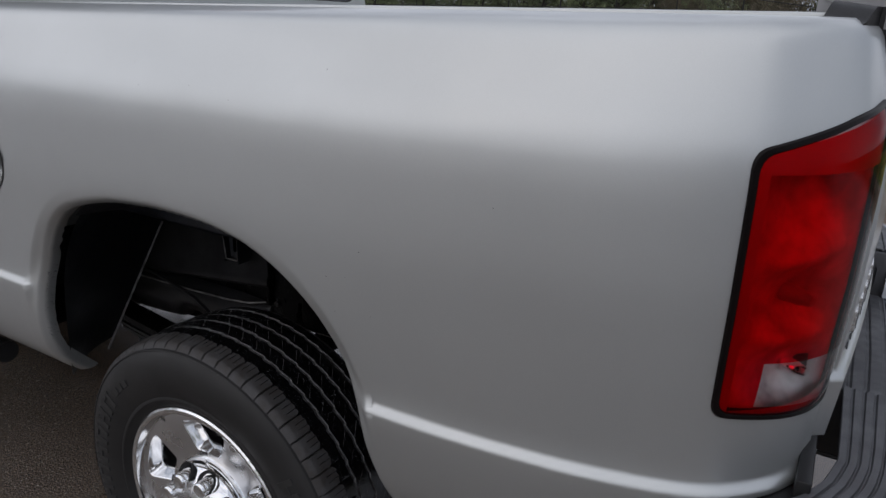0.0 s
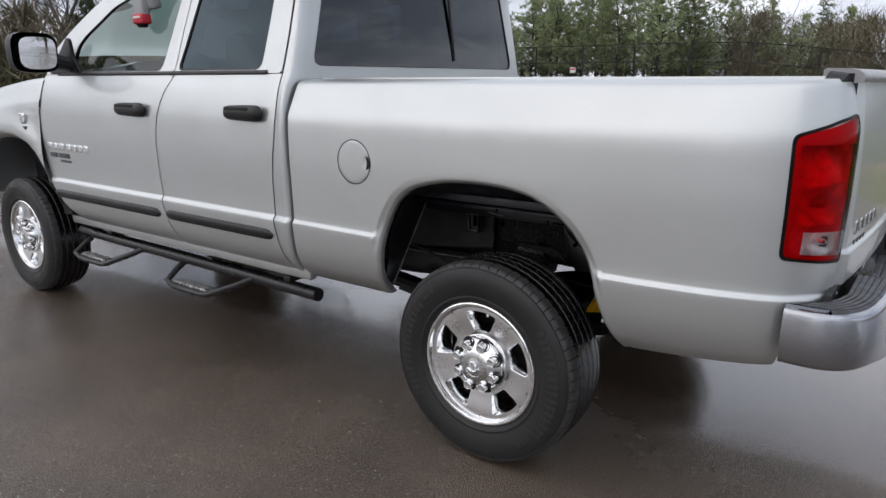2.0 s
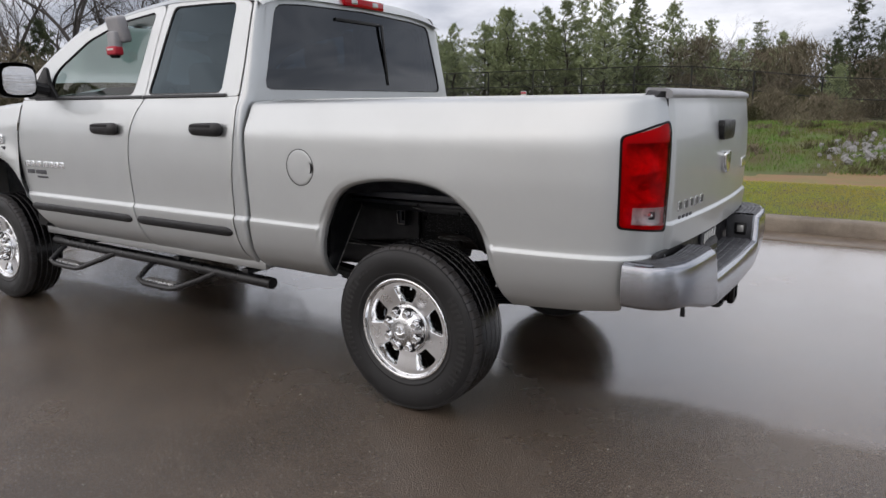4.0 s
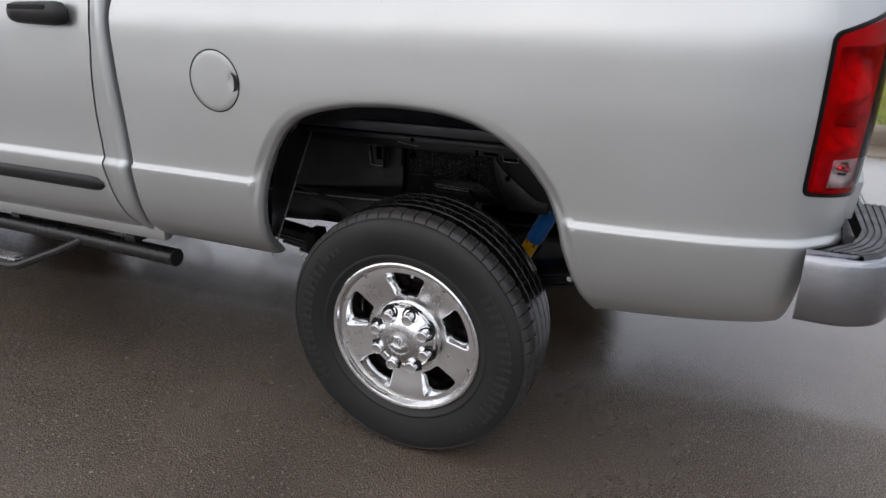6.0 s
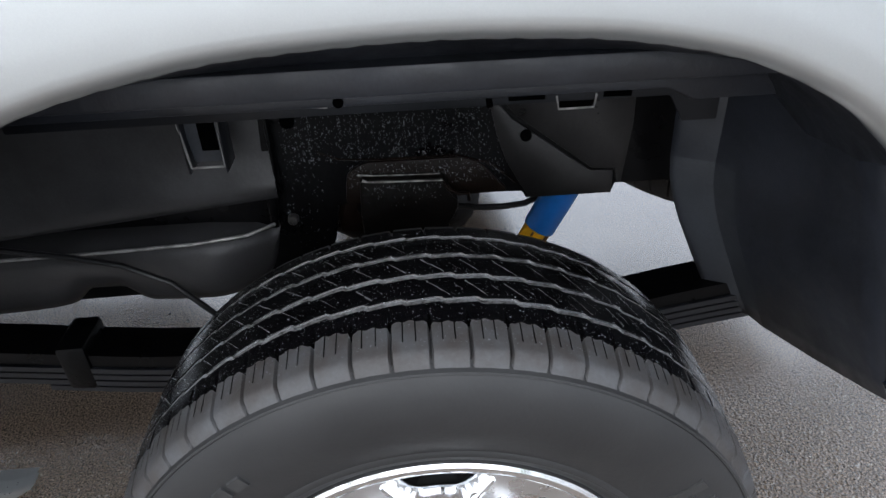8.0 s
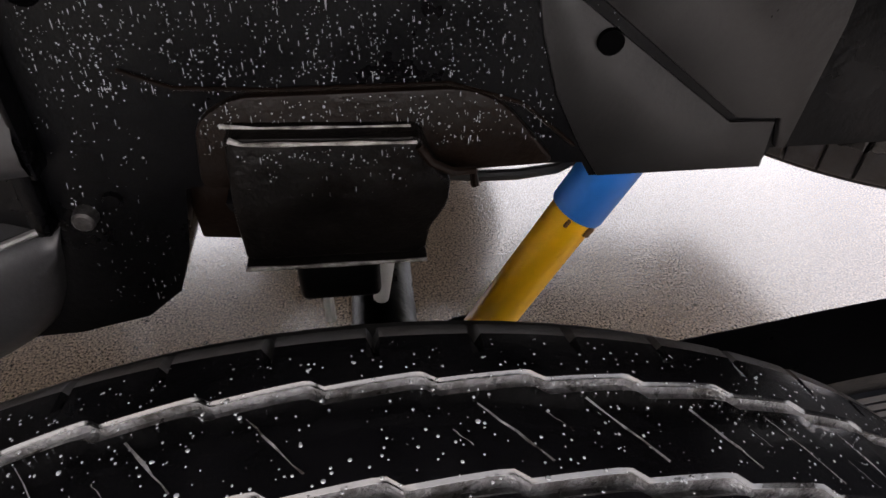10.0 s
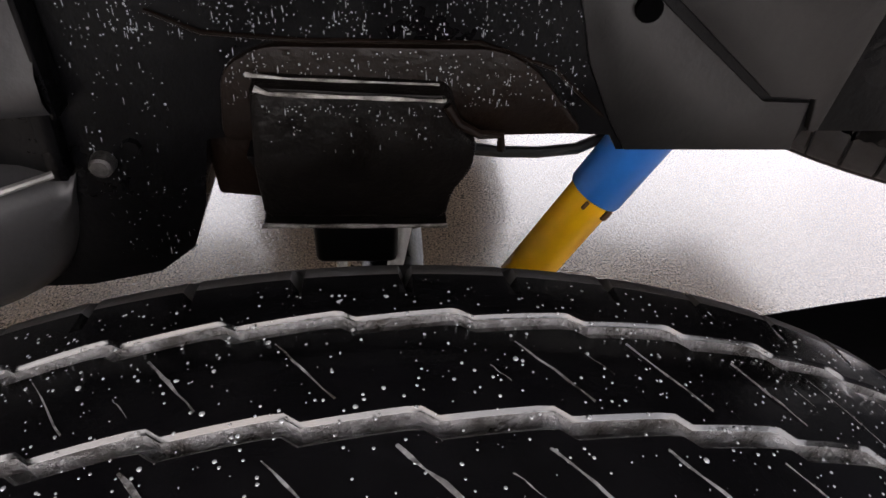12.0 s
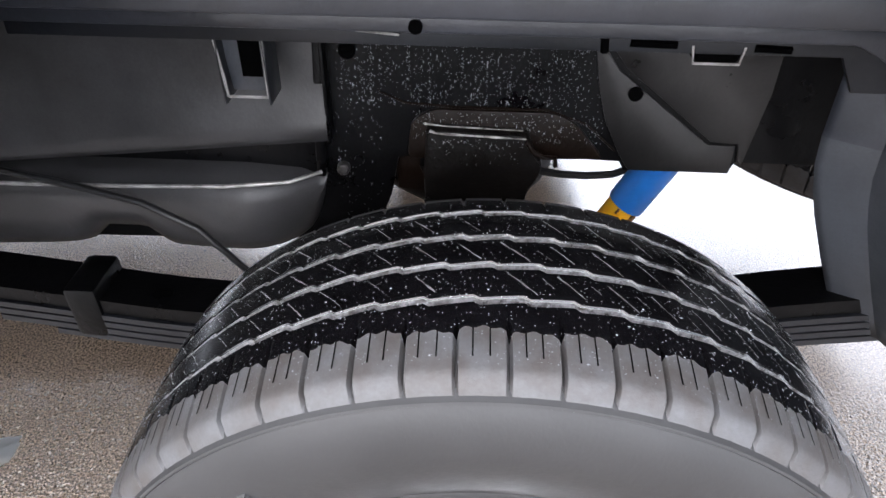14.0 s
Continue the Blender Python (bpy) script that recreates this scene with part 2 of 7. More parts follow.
def wet_asphalt():
    m = bpy.data.materials.new("wet_asphalt")
    m.use_nodes = True
    n, l = m.node_tree.nodes, m.node_tree.links
    p = n["Principled BSDF"]
    co = n.new("ShaderNodeTexCoord")
    def tex(s, d=6.0, r=0.6, k="ShaderNodeTexNoise"):
        t = n.new(k)
        t.inputs["Scale"].default_value = s
        if k == "ShaderNodeTexNoise":
            t.inputs["Detail"].default_value, t.inputs["Roughness"].default_value = d, r
        l.new(co.outputs["Object"], t.inputs["Vector"])
        return t
    def ramp(src, a, b, ca, cb):
        r = n.new("ShaderNodeValToRGB")
        r.color_ramp.elements[0].position, r.color_ramp.elements[0].color = a, (*ca, 1)
        r.color_ramp.elements[1].position, r.color_ramp.elements[1].color = b, (*cb, 1)
        l.new(src, r.inputs["Fac"])
        return r.outputs["Color"]
    grit, patch = tex(240, 4), tex(0.9, 7)
    stone = tex(165, k="ShaderNodeTexVoronoi")
    c1 = ramp(grit.outputs["Fac"], 0.38, 0.66, (0.023, 0.017, 0.013), (0.245, 0.188, 0.142))
    c2 = ramp(patch.outputs["Fac"], 0.33, 0.68, (0.60, 0.57, 0.54), (1.08, 1.05, 1.01))
    mx = n.new("ShaderNodeMix")
    mx.data_type, mx.blend_type = "RGBA", "MULTIPLY"
    mx.inputs["Factor"].default_value = 1.0
    l.new(c1, mx.inputs[6])
    l.new(c2, mx.inputs[7])
    speck = tex(75, 2)
    sp = ramp(speck.outputs["Fac"], 0.645, 0.68, (0, 0, 0), (1, 1, 1))
    mz = n.new("ShaderNodeMix")
    mz.data_type = "RGBA"
    l.new(mx.outputs[2], mz.inputs[6])
    mz.inputs[7].default_value = (0.26, 0.235, 0.20, 1)
    hole = tex(48, 2)
    hp = ramp(hole.outputs["Fac"], 0.27, 0.33, (0.25, 0.25, 0.25), (1, 1, 1))
    mh = n.new("ShaderNodeMix")
    mh.data_type, mh.blend_type = "RGBA", "MULTIPLY"
    mh.inputs["Factor"].default_value = 1.0
    l.new(mz.outputs[2], mh.inputs[6])
    l.new(hp, mh.inputs[7])
    l.new(mh.outputs[2], p.inputs["Base Color"])
    wet = tex(0.45, 7)
    # water stands beside and behind the truck; nearer the stones stand out of it
    sep = n.new("ShaderNodeSeparateXYZ")
    l.new(co.outputs["Object"], sep.inputs[0])
    def calc(op, u, v):
        q = n.new("ShaderNodeMath")
        q.operation = op
        for k, s in enumerate((u, v)):
            if isinstance(s, (int, float)):
                q.inputs[k].default_value = s
            else:
                l.new(s, q.inputs[k])
        return q.outputs[0]
    edge = calc("ADD", calc("SUBTRACT", sep.outputs["Y"], calc("MULTIPLY", sep.outputs["X"], POOL_SLOPE)), calc("MULTIPLY", wet.outputs["Fac"], 0.5))
    pool = n.new("ShaderNodeMapRange")
    pool.interpolation_type = "SMOOTHSTEP"
    pool.inputs["From Min"].default_value, pool.inputs["From Max"].default_value = POOL_Y + 0.25 - 0.10, POOL_Y + 0.25 + 0.14
    l.new(edge, pool.inputs["Value"])
    pool = pool.outputs["Result"]
    def by_pool(dry, flooded):
        q = n.new("ShaderNodeMapRange")
        q.inputs["To Min"].default_value, q.inputs["To Max"].default_value = dry, flooded
        l.new(pool, q.inputs["Value"])
        return q.outputs["Result"]
    mr = n.new("ShaderNodeMapRange")
    mr.inputs["From Min"].default_value, mr.inputs["From Max"].default_value = 0.36, 0.66
    mr.inputs["To Min"].default_value, mr.inputs["To Max"].default_value = 0.10, 0.34
    l.new(wet.outputs["Fac"], mr.inputs["Value"])
    l.new(mr.outputs["Result"], p.inputs["Roughness"])
    p.inputs["Specular IOR Level"].default_value = 0.6
    mc = n.new("ShaderNodeMapRange")
    mc.inputs["From Min"].default_value, mc.inputs["From Max"].default_value = 0.30, 0.62
    mc.inputs["To Min"].default_value, mc.inputs["To Max"].default_value = 0.75, 0.30
    l.new(wet.outputs["Fac"], mc.inputs["Value"])
    l.new(calc("MAXIMUM", mc.outputs["Result"], pool), p.inputs["Coat Weight"])
    l.new(calc("MULTIPLY", sp, by_pool(0.8, 0.0)), mz.inputs["Factor"])
    l.new(by_pool(0.17, 0.085), p.inputs["Coat Roughness"])
    p.inputs["Coat IOR"].default_value = 1.38
    film = n.new("ShaderNodeBump")
    film.inputs["Distance"].default_value = 0.006
    l.new(by_pool(0.24, 0.060), film.inputs["Strength"])
    bead = tex(150, 2, 0.5)
    l.new(bead.outputs["Fac"], film.inputs["Height"])
    l.new(film.outputs["Normal"], p.inputs["Coat Normal"])
    b = n.new("ShaderNodeBump")
    b.inputs["Strength"].default_value, b.inputs["Distance"].default_value = 0.30, 0.006
    l.new(by_pool(0.85, 0.10), b.inputs["Strength"])
    l.new(stone.outputs["Distance"], b.inputs["Height"])
    b2 = n.new("ShaderNodeBump")
    b2.inputs["Strength"].default_value, b2.inputs["Distance"].default_value = 0.11, 0.006
    l.new(grit.outputs["Fac"], b2.inputs["Height"])
    l.new(b.outputs["Normal"], b2.inputs["Normal"])
    l.new(b2.outputs["Normal"], p.inputs["Normal"])
    return m


def bank_soil():
    m = material("grass_bank_soil", (0.085, 0.125, 0.025), 0.9, base2=(0.10, 0.072, 0.038), scale=1.3, bump=0.4, bump_scale=9, fine=0.4, fine_scale=25)
    return m


ASPHALT, BANK = wet_asphalt(), bank_soil()
GUTTER = material("wet_gutter", (0.20, 0.155, 0.11), 0.45, base2=(0.11, 0.08, 0.058), scale=2.2, bump=0.15, bump_scale=80, rough_var=0.12, fine=0.3, fine_scale=140)
DIRT = material("red_clay_strip", (0.27, 0.155, 0.08), 0.9, base2=(0.20, 0.17, 0.06), scale=1.5, bump=0.3, bump_scale=14)


# ---- mesh helpers ----
def mesh_ob(name, verts, faces, mat, parent=None, label="", smooth=35, merge=0.0, mats=None, face_mats=None):
    me = bpy.data.meshes.new(name)
    me.from_pydata([tuple(v) for v in verts], [], faces)
    if merge or any(len(f) > 4 for f in faces) or not smooth is None:
        bm = bmesh.new()
        bm.from_mesh(me)
        if merge:
            bmesh.ops.remove_doubles(bm, verts=bm.verts, dist=merge)
            bmesh.ops.dissolve_degenerate(bm, dist=1e-6, edges=bm.edges)
        bm.to_mesh(me)
        bm.free()
    for k in (mats or [mat]):
        me.materials.append(k)
    if face_mats:
        me.polygons.foreach_set("material_index", face_mats)
    if smooth is not None:
        me.shade_smooth()
        me.set_sharp_from_angle(angle=radians(smooth))
    ob = new(name, me)
    if parent is not None:
        ob.parent = parent
    if label:
        ob["label"] = label
    return ob


def part(name, bm, mat, parent, label="", smooth=35):
    me = bpy.data.meshes.new(name)
    bm.to_mesh(me)
    bm.free()
    me.materials.append(mat)
    if smooth is not None:
        me.shade_smooth()
        me.set_sharp_from_angle(angle=radians(smooth))
    ob = new(name, me)
    ob.parent = parent
    if label:
        ob["label"] = label
    return ob


def shared(name, data, parent, m=None, label=""):
    ob = new(name, data)
    ob.parent = parent
    if m is not None:
        ob.matrix_local = m
    if label:
        ob["label"] = label
    return ob


def spline(points, closed=False):
    """A smooth function of the first column through rows of numbers."""
    a = np.array(points, float)
    xs = a[:, 0]
    def f(x, col=1):
        y = a[:, col]
        i = int(np.clip(np.searchsorted(xs, x) - 1, 0, len(xs) - 2))
        h = xs[i + 1] - xs[i]
        t = float(np.clip((x - xs[i]) / h, 0, 1))
        def slope(k):
            if k == 0:
                return (y[1] - y[0]) / (xs[1] - xs[0])
            if k == len(xs) - 1:
                return (y[-1] - y[-2]) / (xs[-1] - xs[-2])
            d0, d1 = (y[k] - y[k - 1]) / (xs[k] - xs[k - 1]), (y[k + 1] - y[k]) / (xs[k + 1] - xs[k])
            return 0.0 if d0 * d1 <= 0 else 2 * d0 * d1 / (d0 + d1)
        m0, m1 = slope(i) * h, slope(i + 1) * h
        return float((2 * t**3 - 3 * t**2 + 1) * y[i] + (t**3 - 2 * t**2 + t) * m0 + (-2 * t**3 + 3 * t**2) * y[i + 1] + (t**3 - t**2) * m1)
    return f


def grid_faces(nu, nv, wrap=False):
    f = []
    for i in range(nu if wrap else nu - 1):
        for j in range(nv - 1):
            a, b = i * nv + j, ((i + 1) % nu) * nv + j
            f.append((a, b, b + 1, a + 1))
    return f


def box_bm(size, at=(0, 0, 0), bevel=0.0, segs=2, rot=None):
    bm = bmesh.new()
    bmesh.ops.create_cube(bm, size=1)
    bmesh.ops.scale(bm, vec=size, verts=bm.verts)
    if bevel:
        bmesh.ops.bevel(bm, geom=bm.edges[:], offset=bevel, segments=segs, affect="EDGES", profile=0.5)
    if rot is not None:
        bmesh.ops.transform(bm, matrix=rot, verts=bm.verts)
    bmesh.ops.translate(bm, vec=at, verts=bm.verts)
    return bm


def tube_bm(path, radius, segs=10, cap=True):
    """A tube along a list of places; the radius is one number or one per place."""
    pts = [Vector(p) for p in path]
    rs = radius if isinstance(radius, (list, tuple)) else [radius] * len(pts)
    bm = bmesh.new()
    rings, last = [], None
    for i, p in enumerate(pts):
        d = (pts[min(i + 1, len(pts) - 1)] - pts[max(i - 1, 0)]).normalized()
        ref = last if last is not None else (Vector((0, 0, 1)) if abs(d.z) < 0.9 else Vector((1, 0, 0)))
        u = (ref - d * ref.dot(d)).normalized()
        last = u
        w = d.cross(u)
        rings.append([bm.verts.new(p + rs[i] * (math.cos(a) * u + math.sin(a) * w)) for a in (2 * math.pi * k / segs for k in range(segs))])
    for a, b in zip(rings, rings[1:]):
        for k in range(segs):
            bm.faces.new((a[k], a[(k + 1) % segs], b[(k + 1) % segs], b[k]))
    if cap:
        bm.faces.new(rings[0][::-1])
        bm.faces.new(rings[-1])
    bmesh.ops.recalc_face_normals(bm, faces=bm.faces)
    return bm


def plate_bm(outline, axis, at, depth, bevel=0.0):
    """A flat plate from an outline of 2D points. axis 'y': the points are x, z."""
    bm = bmesh.new()
    def place(p, d):
        return {"y": (p[0], at + d, p[1]), "x": (at + d, p[0], p[1]), "z": (p[0], p[1], at + d)}[axis]
    front = [bm.verts.new(place(p, 0)) for p in outline]
    f = bm.faces.new(front)
    r = bmesh.ops.extrude_face_region(bm, geom=[f])
    vec = {"y": (0, depth, 0), "x": (depth, 0, 0), "z": (0, 0, depth)}[axis]
    bmesh.ops.translate(bm, vec=vec, verts=[v for v in r["geom"] if isinstance(v, bmesh.types.BMVert)])
    bmesh.ops.recalc_face_normals(bm, faces=bm.faces)
    if bevel:
        bmesh.ops.bevel(bm, geom=bm.edges[:], offset=bevel, segments=2, affect="EDGES", profile=0.5)
    return bm


def join_bm(a, b):
    me = bpy.data.meshes.new("tmp")
    b.to_mesh(me)
    b.free()
    a.from_mesh(me)
    bpy.data.meshes.remove(me)
    return a


def rounded(points, r, n=5):
    """The outline with its corners rounded by about r."""
    out, k = [], len(points)
    for i in range(k):
        p, a, b = (Vector(points[j % k]) for j in (i, i - 1, i + 1))
        da, db = (a - p), (b - p)
        ra, rb = min(r, da.length * 0.45), min(r, db.length * 0.45)
        s, e = p + da.normalized() * ra, p + db.normalized() * rb
        for q in range(n + 1):
            t = q / n
            out.append(tuple((1 - t)**2 * s + 2 * t * (1 - t) * p + t * t * e))
    return out


def flipped(verts, faces):
    return [(v[0], -v[1], v[2]) for v in verts], [tuple(reversed(f)) for f in faces]


# ---- pickup truck: body surface ----
truck = tagged(new("pickup_truck"), "silver crew-cab pickup truck with chrome wheels on wet asphalt", "pickup truck")
truck.location.z = 0.0314
HALF = 0.985
INS = spline([(0.52, .11), (0.55, .075), (0.575, .052), (0.60, .034), (0.66, .014), (0.72, .005), (0.780, 0), (0.785, .0016), (0.789, .0058), (0.7925, .0092), (0.798, .0110), (0.815, .0115),
              (0.85, .0106), (0.95, .0070), (1.08, .003), (1.17, .0032), (1.212, .0058), (1.231, .0092), (1.246, .0150), (1.28, .0320), (1.315, .0490), (1.338, .0605), (1.353, .070), (1.364, .087), (1.371, .12)])
INS_DOOR = spline([(0.50, .12), (0.55, .075), (0.575, .052), (0.60, .034), (0.66, .014), (0.72, .005), (0.776, 0), (0.786, .0035), (0.794, .0110), (0.801, .0138),
                   (0.85, .0132), (0.95, .008), (1.08, .003), (1.18, .004), (1.26, .013), (1.34, .032), (1.395, .055), (1.88, .19), (1.96, .22)])
ARCH = spline([(-0.458, .530), (-0.448, .66), (-0.440, .73), (-0.424, .80), (-0.395, .865), (-0.345, .936), (-0.28, .983), (-0.20, 1.007), (-0.11, 1.022), (0.0, 1.027),
               (0.10, 1.023), (0.19, 1.008), (0.27, .975), (0.34, .922), (0.39, .860), (0.425, .788), (0.450, .705), (0.476, .635), (0.498, .585), (0.522, .540)])
ARCH_LINE = [(x, ARCH(x)) for x in np.concatenate([np.linspace(-0.458, -0.40, 160), np.linspace(-0.398, 0.38, 200), np.linspace(0.382, 0.522, 160)])]
ARCH_XY = np.array(ARCH_LINE)
LEVELS = sorted(set([round(z, 4) for z in np.linspace(0.53, 0.76, 16)] + [round(z, 4) for z in np.linspace(0.765, 0.82, 26)] +
                    [round(z, 4) for z in np.linspace(0.828, 1.06, 40)] + [round(z, 4) for z in np.linspace(1.075, 1.28, 12)] + [round(z, 4) for z in np.linspace(1.285, 1.371, 18)]))


def smooth01(t):
    t = min(max(t, 0), 1)
    return t * t * (3 - 2 * t)


def arch_roll(x, z):
    """The inward roll of the sheet close to the wheel opening."""
    d = float(np.sqrt(((ARCH_XY - (x, z))**2).sum(1).min()))
    flare = 0.0002 * math.exp(-((d - 0.05) / 0.05)**2)
    return (0.015 * (1 - d / 0.015)**2 if d < 0.015 else 0.0) - flare


TAIL = [(-0.918, .985), (0.30, .985), (0.55, .981), (0.75, .963), (0.88, .936), (0.945, .912), (0.99, .880), (1.03, .835), (1.055, .785), (1.068, .735), (1.072, .718)]
tail_len = np.concatenate([[0], np.cumsum([math.hypot(b[0] - a[0], b[1] - a[1]) for a, b in zip(TAIL, TAIL[1:])])])
TAIL_X, TAIL_Y = (spline([(s, p[k]) for s, p in zip(tail_len, TAIL)]) for k in (0, 1))
TAIL_END = float(tail_len[-1])


PLAIN = spline([(0.52, .11), (0.55, .075), (0.575, .052), (0.60, .034), (0.66, .015), (0.72, .009), (0.78, .013), (0.84, .019), (0.90, .015), (1.0, .0065), (1.08, .003), (1.17, .004), (1.235, .013), (1.40, .1)])


def bed_point(s, z, proud=0.0, sink=False):
    """A place on the outer sheet of the cargo bed, s metres from its front edge; the sign of y is for the driver's side."""
    x, y = TAIL_X(s), TAIL_Y(s)
    dx, dy = TAIL_X(min(s + .004, TAIL_END)) - TAIL_X(max(s - .004, 0)), TAIL_Y(min(s + .004, TAIL_END)) - TAIL_Y(max(s - .004, 0))
    k = math.hypot(dx, dy)
    nx, ny = -dy / k, dx / k
    i = INS(z) - proud
    k = smooth01((s - TAIL_END + 0.48) / 0.42)
    if k > 0:
        # near the tail light the sheet stands up straighter before it rolls over
        stand = INS(z) * (1 - 0.72 * smooth01((z - 1.15) / 0.12)) + 0.10 * max(0, z - 1.24)
        i += k * (min(stand, INS(z)) - INS(z))
    if -0.6 < x < 0.7:
        d = float(np.sqrt(((ARCH_XY - (x, z))**2).sum(1).min()))
        k = smooth01((0.036 - d) / 0.022)
        i += k * (PLAIN(z) - INS(z)) + arch_roll(x, z)
        if sink:
            i += 0.007 * smooth01((0.026 - d) / 0.009)
    return (x - nx * i, -(y - ny * i), z)


def bed_bottom(s):
    x = TAIL_X(s)
    if -0.458 < x < 0.522:
        return ARCH(min(max(x - 0.006 * max(-1, min(1, x / 0.3)), -0.458), 0.522)) + 0.005
    return 0.532 if x < 0 else (0.552 + 0.022 * max(0, x - .55) / .4 if x < 0.985 else 0.775)


LAMP_S = 0.918 + 0.958


def bed_side():
    raw = sorted(set([round(s, 4) for s in np.linspace(0, TAIL_END, 90)] + [round(0.918 + x, 4) for x in np.linspace(-0.462, -0.38, 62)] +
                      [round(0.918 + x, 4) for x in np.linspace(-0.38, 0.40, 125)] + [round(0.918 + x, 4) for x in np.linspace(0.40, 0.535, 34)] +
                      [round(s, 4) for s in np.linspace(TAIL_END - 0.45, TAIL_END, 40)]))
    cols = [raw[0]]
    for s in raw[1:]:
        if s - cols[-1] > 0.0011:
            cols.append(s)
    v = []
    for s in cols:
        zb = bed_bottom(s)
        for z in LEVELS:
            v.append(bed_point(s, max(z, zb), 0.0, True))
    f = grid_faces(len(cols), len(LEVELS))
    f = [q for q in f if abs(v[q[0]][2] - v[q[3]][2]) > 1e-6 or abs(v[q[1]][2] - v[q[2]][2]) > 1e-6]
    # opening behind the tail light
    nl = len(LEVELS)
    f = [q for q in f if not all(cols[k // nl] > LAMP_S + 0.006 and cols[k // nl] < TAIL_END - 0.010 and 0.905 < LEVELS[k % nl] < 1.222 for k in q)]
    # inward return along the lower edge
    base = len(v)
    nv = len(LEVELS)
    for i in range(len(cols)):
        x, y, z = v[i * nv]
        v.append((x, y + 0.022, z + 0.002))
    for i in range(len(cols) - 1):
        f.append((i * nv, base + i, base + i + 1, (i + 1) * nv))
    return v, f


bed_v, bed_f = bed_side()
mesh_ob("bed_side", bed_v, bed_f, PAINT, truck, merge=0.00002, smooth=50)
mesh_ob("bed_side", *flipped(bed_v, bed_f), PAINT, truck, merge=0.00002, smooth=50)


def arch_lip():
    """The rolled edge of the sheet round the wheel opening."""
    line = [Vector((x, ARCH(x))) for x in np.linspace(-0.458, 0.522, 1200)]
    run = np.concatenate([[0], np.cumsum([(b - a).length for a, b in zip(line, line[1:])])])
    rx, rz = np.array([p.x for p in line]), np.array([p.y for p in line])
    def at(q):
        q = min(max(q, 0), run[-1])
        return Vector((float(np.interp(q, run, rx)), float(np.interp(q, run, rz))))
    v, ds = [], (0.046, 0.042, 0.038, 0.035, 0.032, 0.027, 0.022, 0.0175, 0.0125, 0.0095, 0.0065, 0.004, 0.0018, 0.0)
    n = 170
    for q in np.linspace(0, run[-1], n):
        p, t = at(q), (at(q + 0.006) - at(q - 0.006)).normalized()
        nrm = Vector((-t.y, t.x))
        for d in ds:
            c = p + nrm * d
            c.y = max(c.y, 0.532)
            v.append(bed_point(0.918 + c.x, c.y, 0.0003))
        x, y, z = v[-1]
        v.append((x - nrm.x * .001, y + 0.008, z - nrm.y * .001))
        v.append((x, y + 0.022, z))
    return v, [q[::-1] for q in grid_faces(n, len(ds) + 2)]


lip_v, lip_f = arch_lip()
mesh_ob("arch_lip", lip_v, lip_f, PAINT, truck, smooth=60)
mesh_ob("arch_lip", *flipped(lip_v, lip_f), PAINT, truck, smooth=60)

# closed end of the bed side beside the tailgate
end_v = []
for z in LEVELS:
    if z > 0.77:
        q = bed_point(TAIL_END, z)
        end_v += [q, (q[0] - 0.030, -0.7165, z), (1.00, -0.705, z)]
end_f = grid_faces(len(end_v) // 3, 3)
mesh_ob("bed_end", end_v, end_f, PAINT, truck, smooth=40)
mesh_ob("bed_end", *flipped(end_v, end_f), PAINT, truck, smooth=40)

# rails, inner walls and floor of the bed
for sgn in (-1, 1):
    rail_v = []
    for s in np.linspace(0.0, TAIL_END - 0.02, 90):
        q = bed_point(s, 1.371)
        inner = max(q[1] + 0.02, -0.735)
        for y, z in ((q[1], 1.3705), (q[1] + 0.012, 1.3735), (inner, 1.3735), (inner + .007, 1.369), (inner + .007, 1.34)):
            rail_v.append((q[0], y * -sgn, z))
    mesh_ob("bed_rail", rail_v, grid_faces(90, 5), PAINT, truck, smooth=50)
    part("bed_inner_wall", box_bm((1.90, 0.012, 0.29), (0.06, sgn * 0.735, 1.235), 0.004), PAINT, truck)
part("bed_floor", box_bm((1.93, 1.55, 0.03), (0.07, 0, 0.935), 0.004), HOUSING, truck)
part("bed_front_wall", box_bm((0.03, 1.60, 0.62), (-0.895, 0, 1.07), 0.008), PAINT, truck)

# panel seam shadow plate between cab and bed
part("cab_bed_gap_plate", box_bm((0.02, 1.80, 0.74), (-0.931, 0, 0.96), 0.004), DARK, truck)

# fuel filler door
def disc_on_bed(cx, cz, r0, r1, proud0, proud1, n=48):
    v, f = [], []
    for k in range(n):
        a = 2 * math.pi * k / n
        for r, p in ((r0, proud0), (r1, proud1)):
            v.append(bed_point(0.918 + cx + r * math.cos(a), cz + r * math.sin(a), p))
    for k in range(n):
        a, b = 2 * k, 2 * ((k + 1) % n)
        f.append((a, b, b + 1, a + 1))
    return v, f


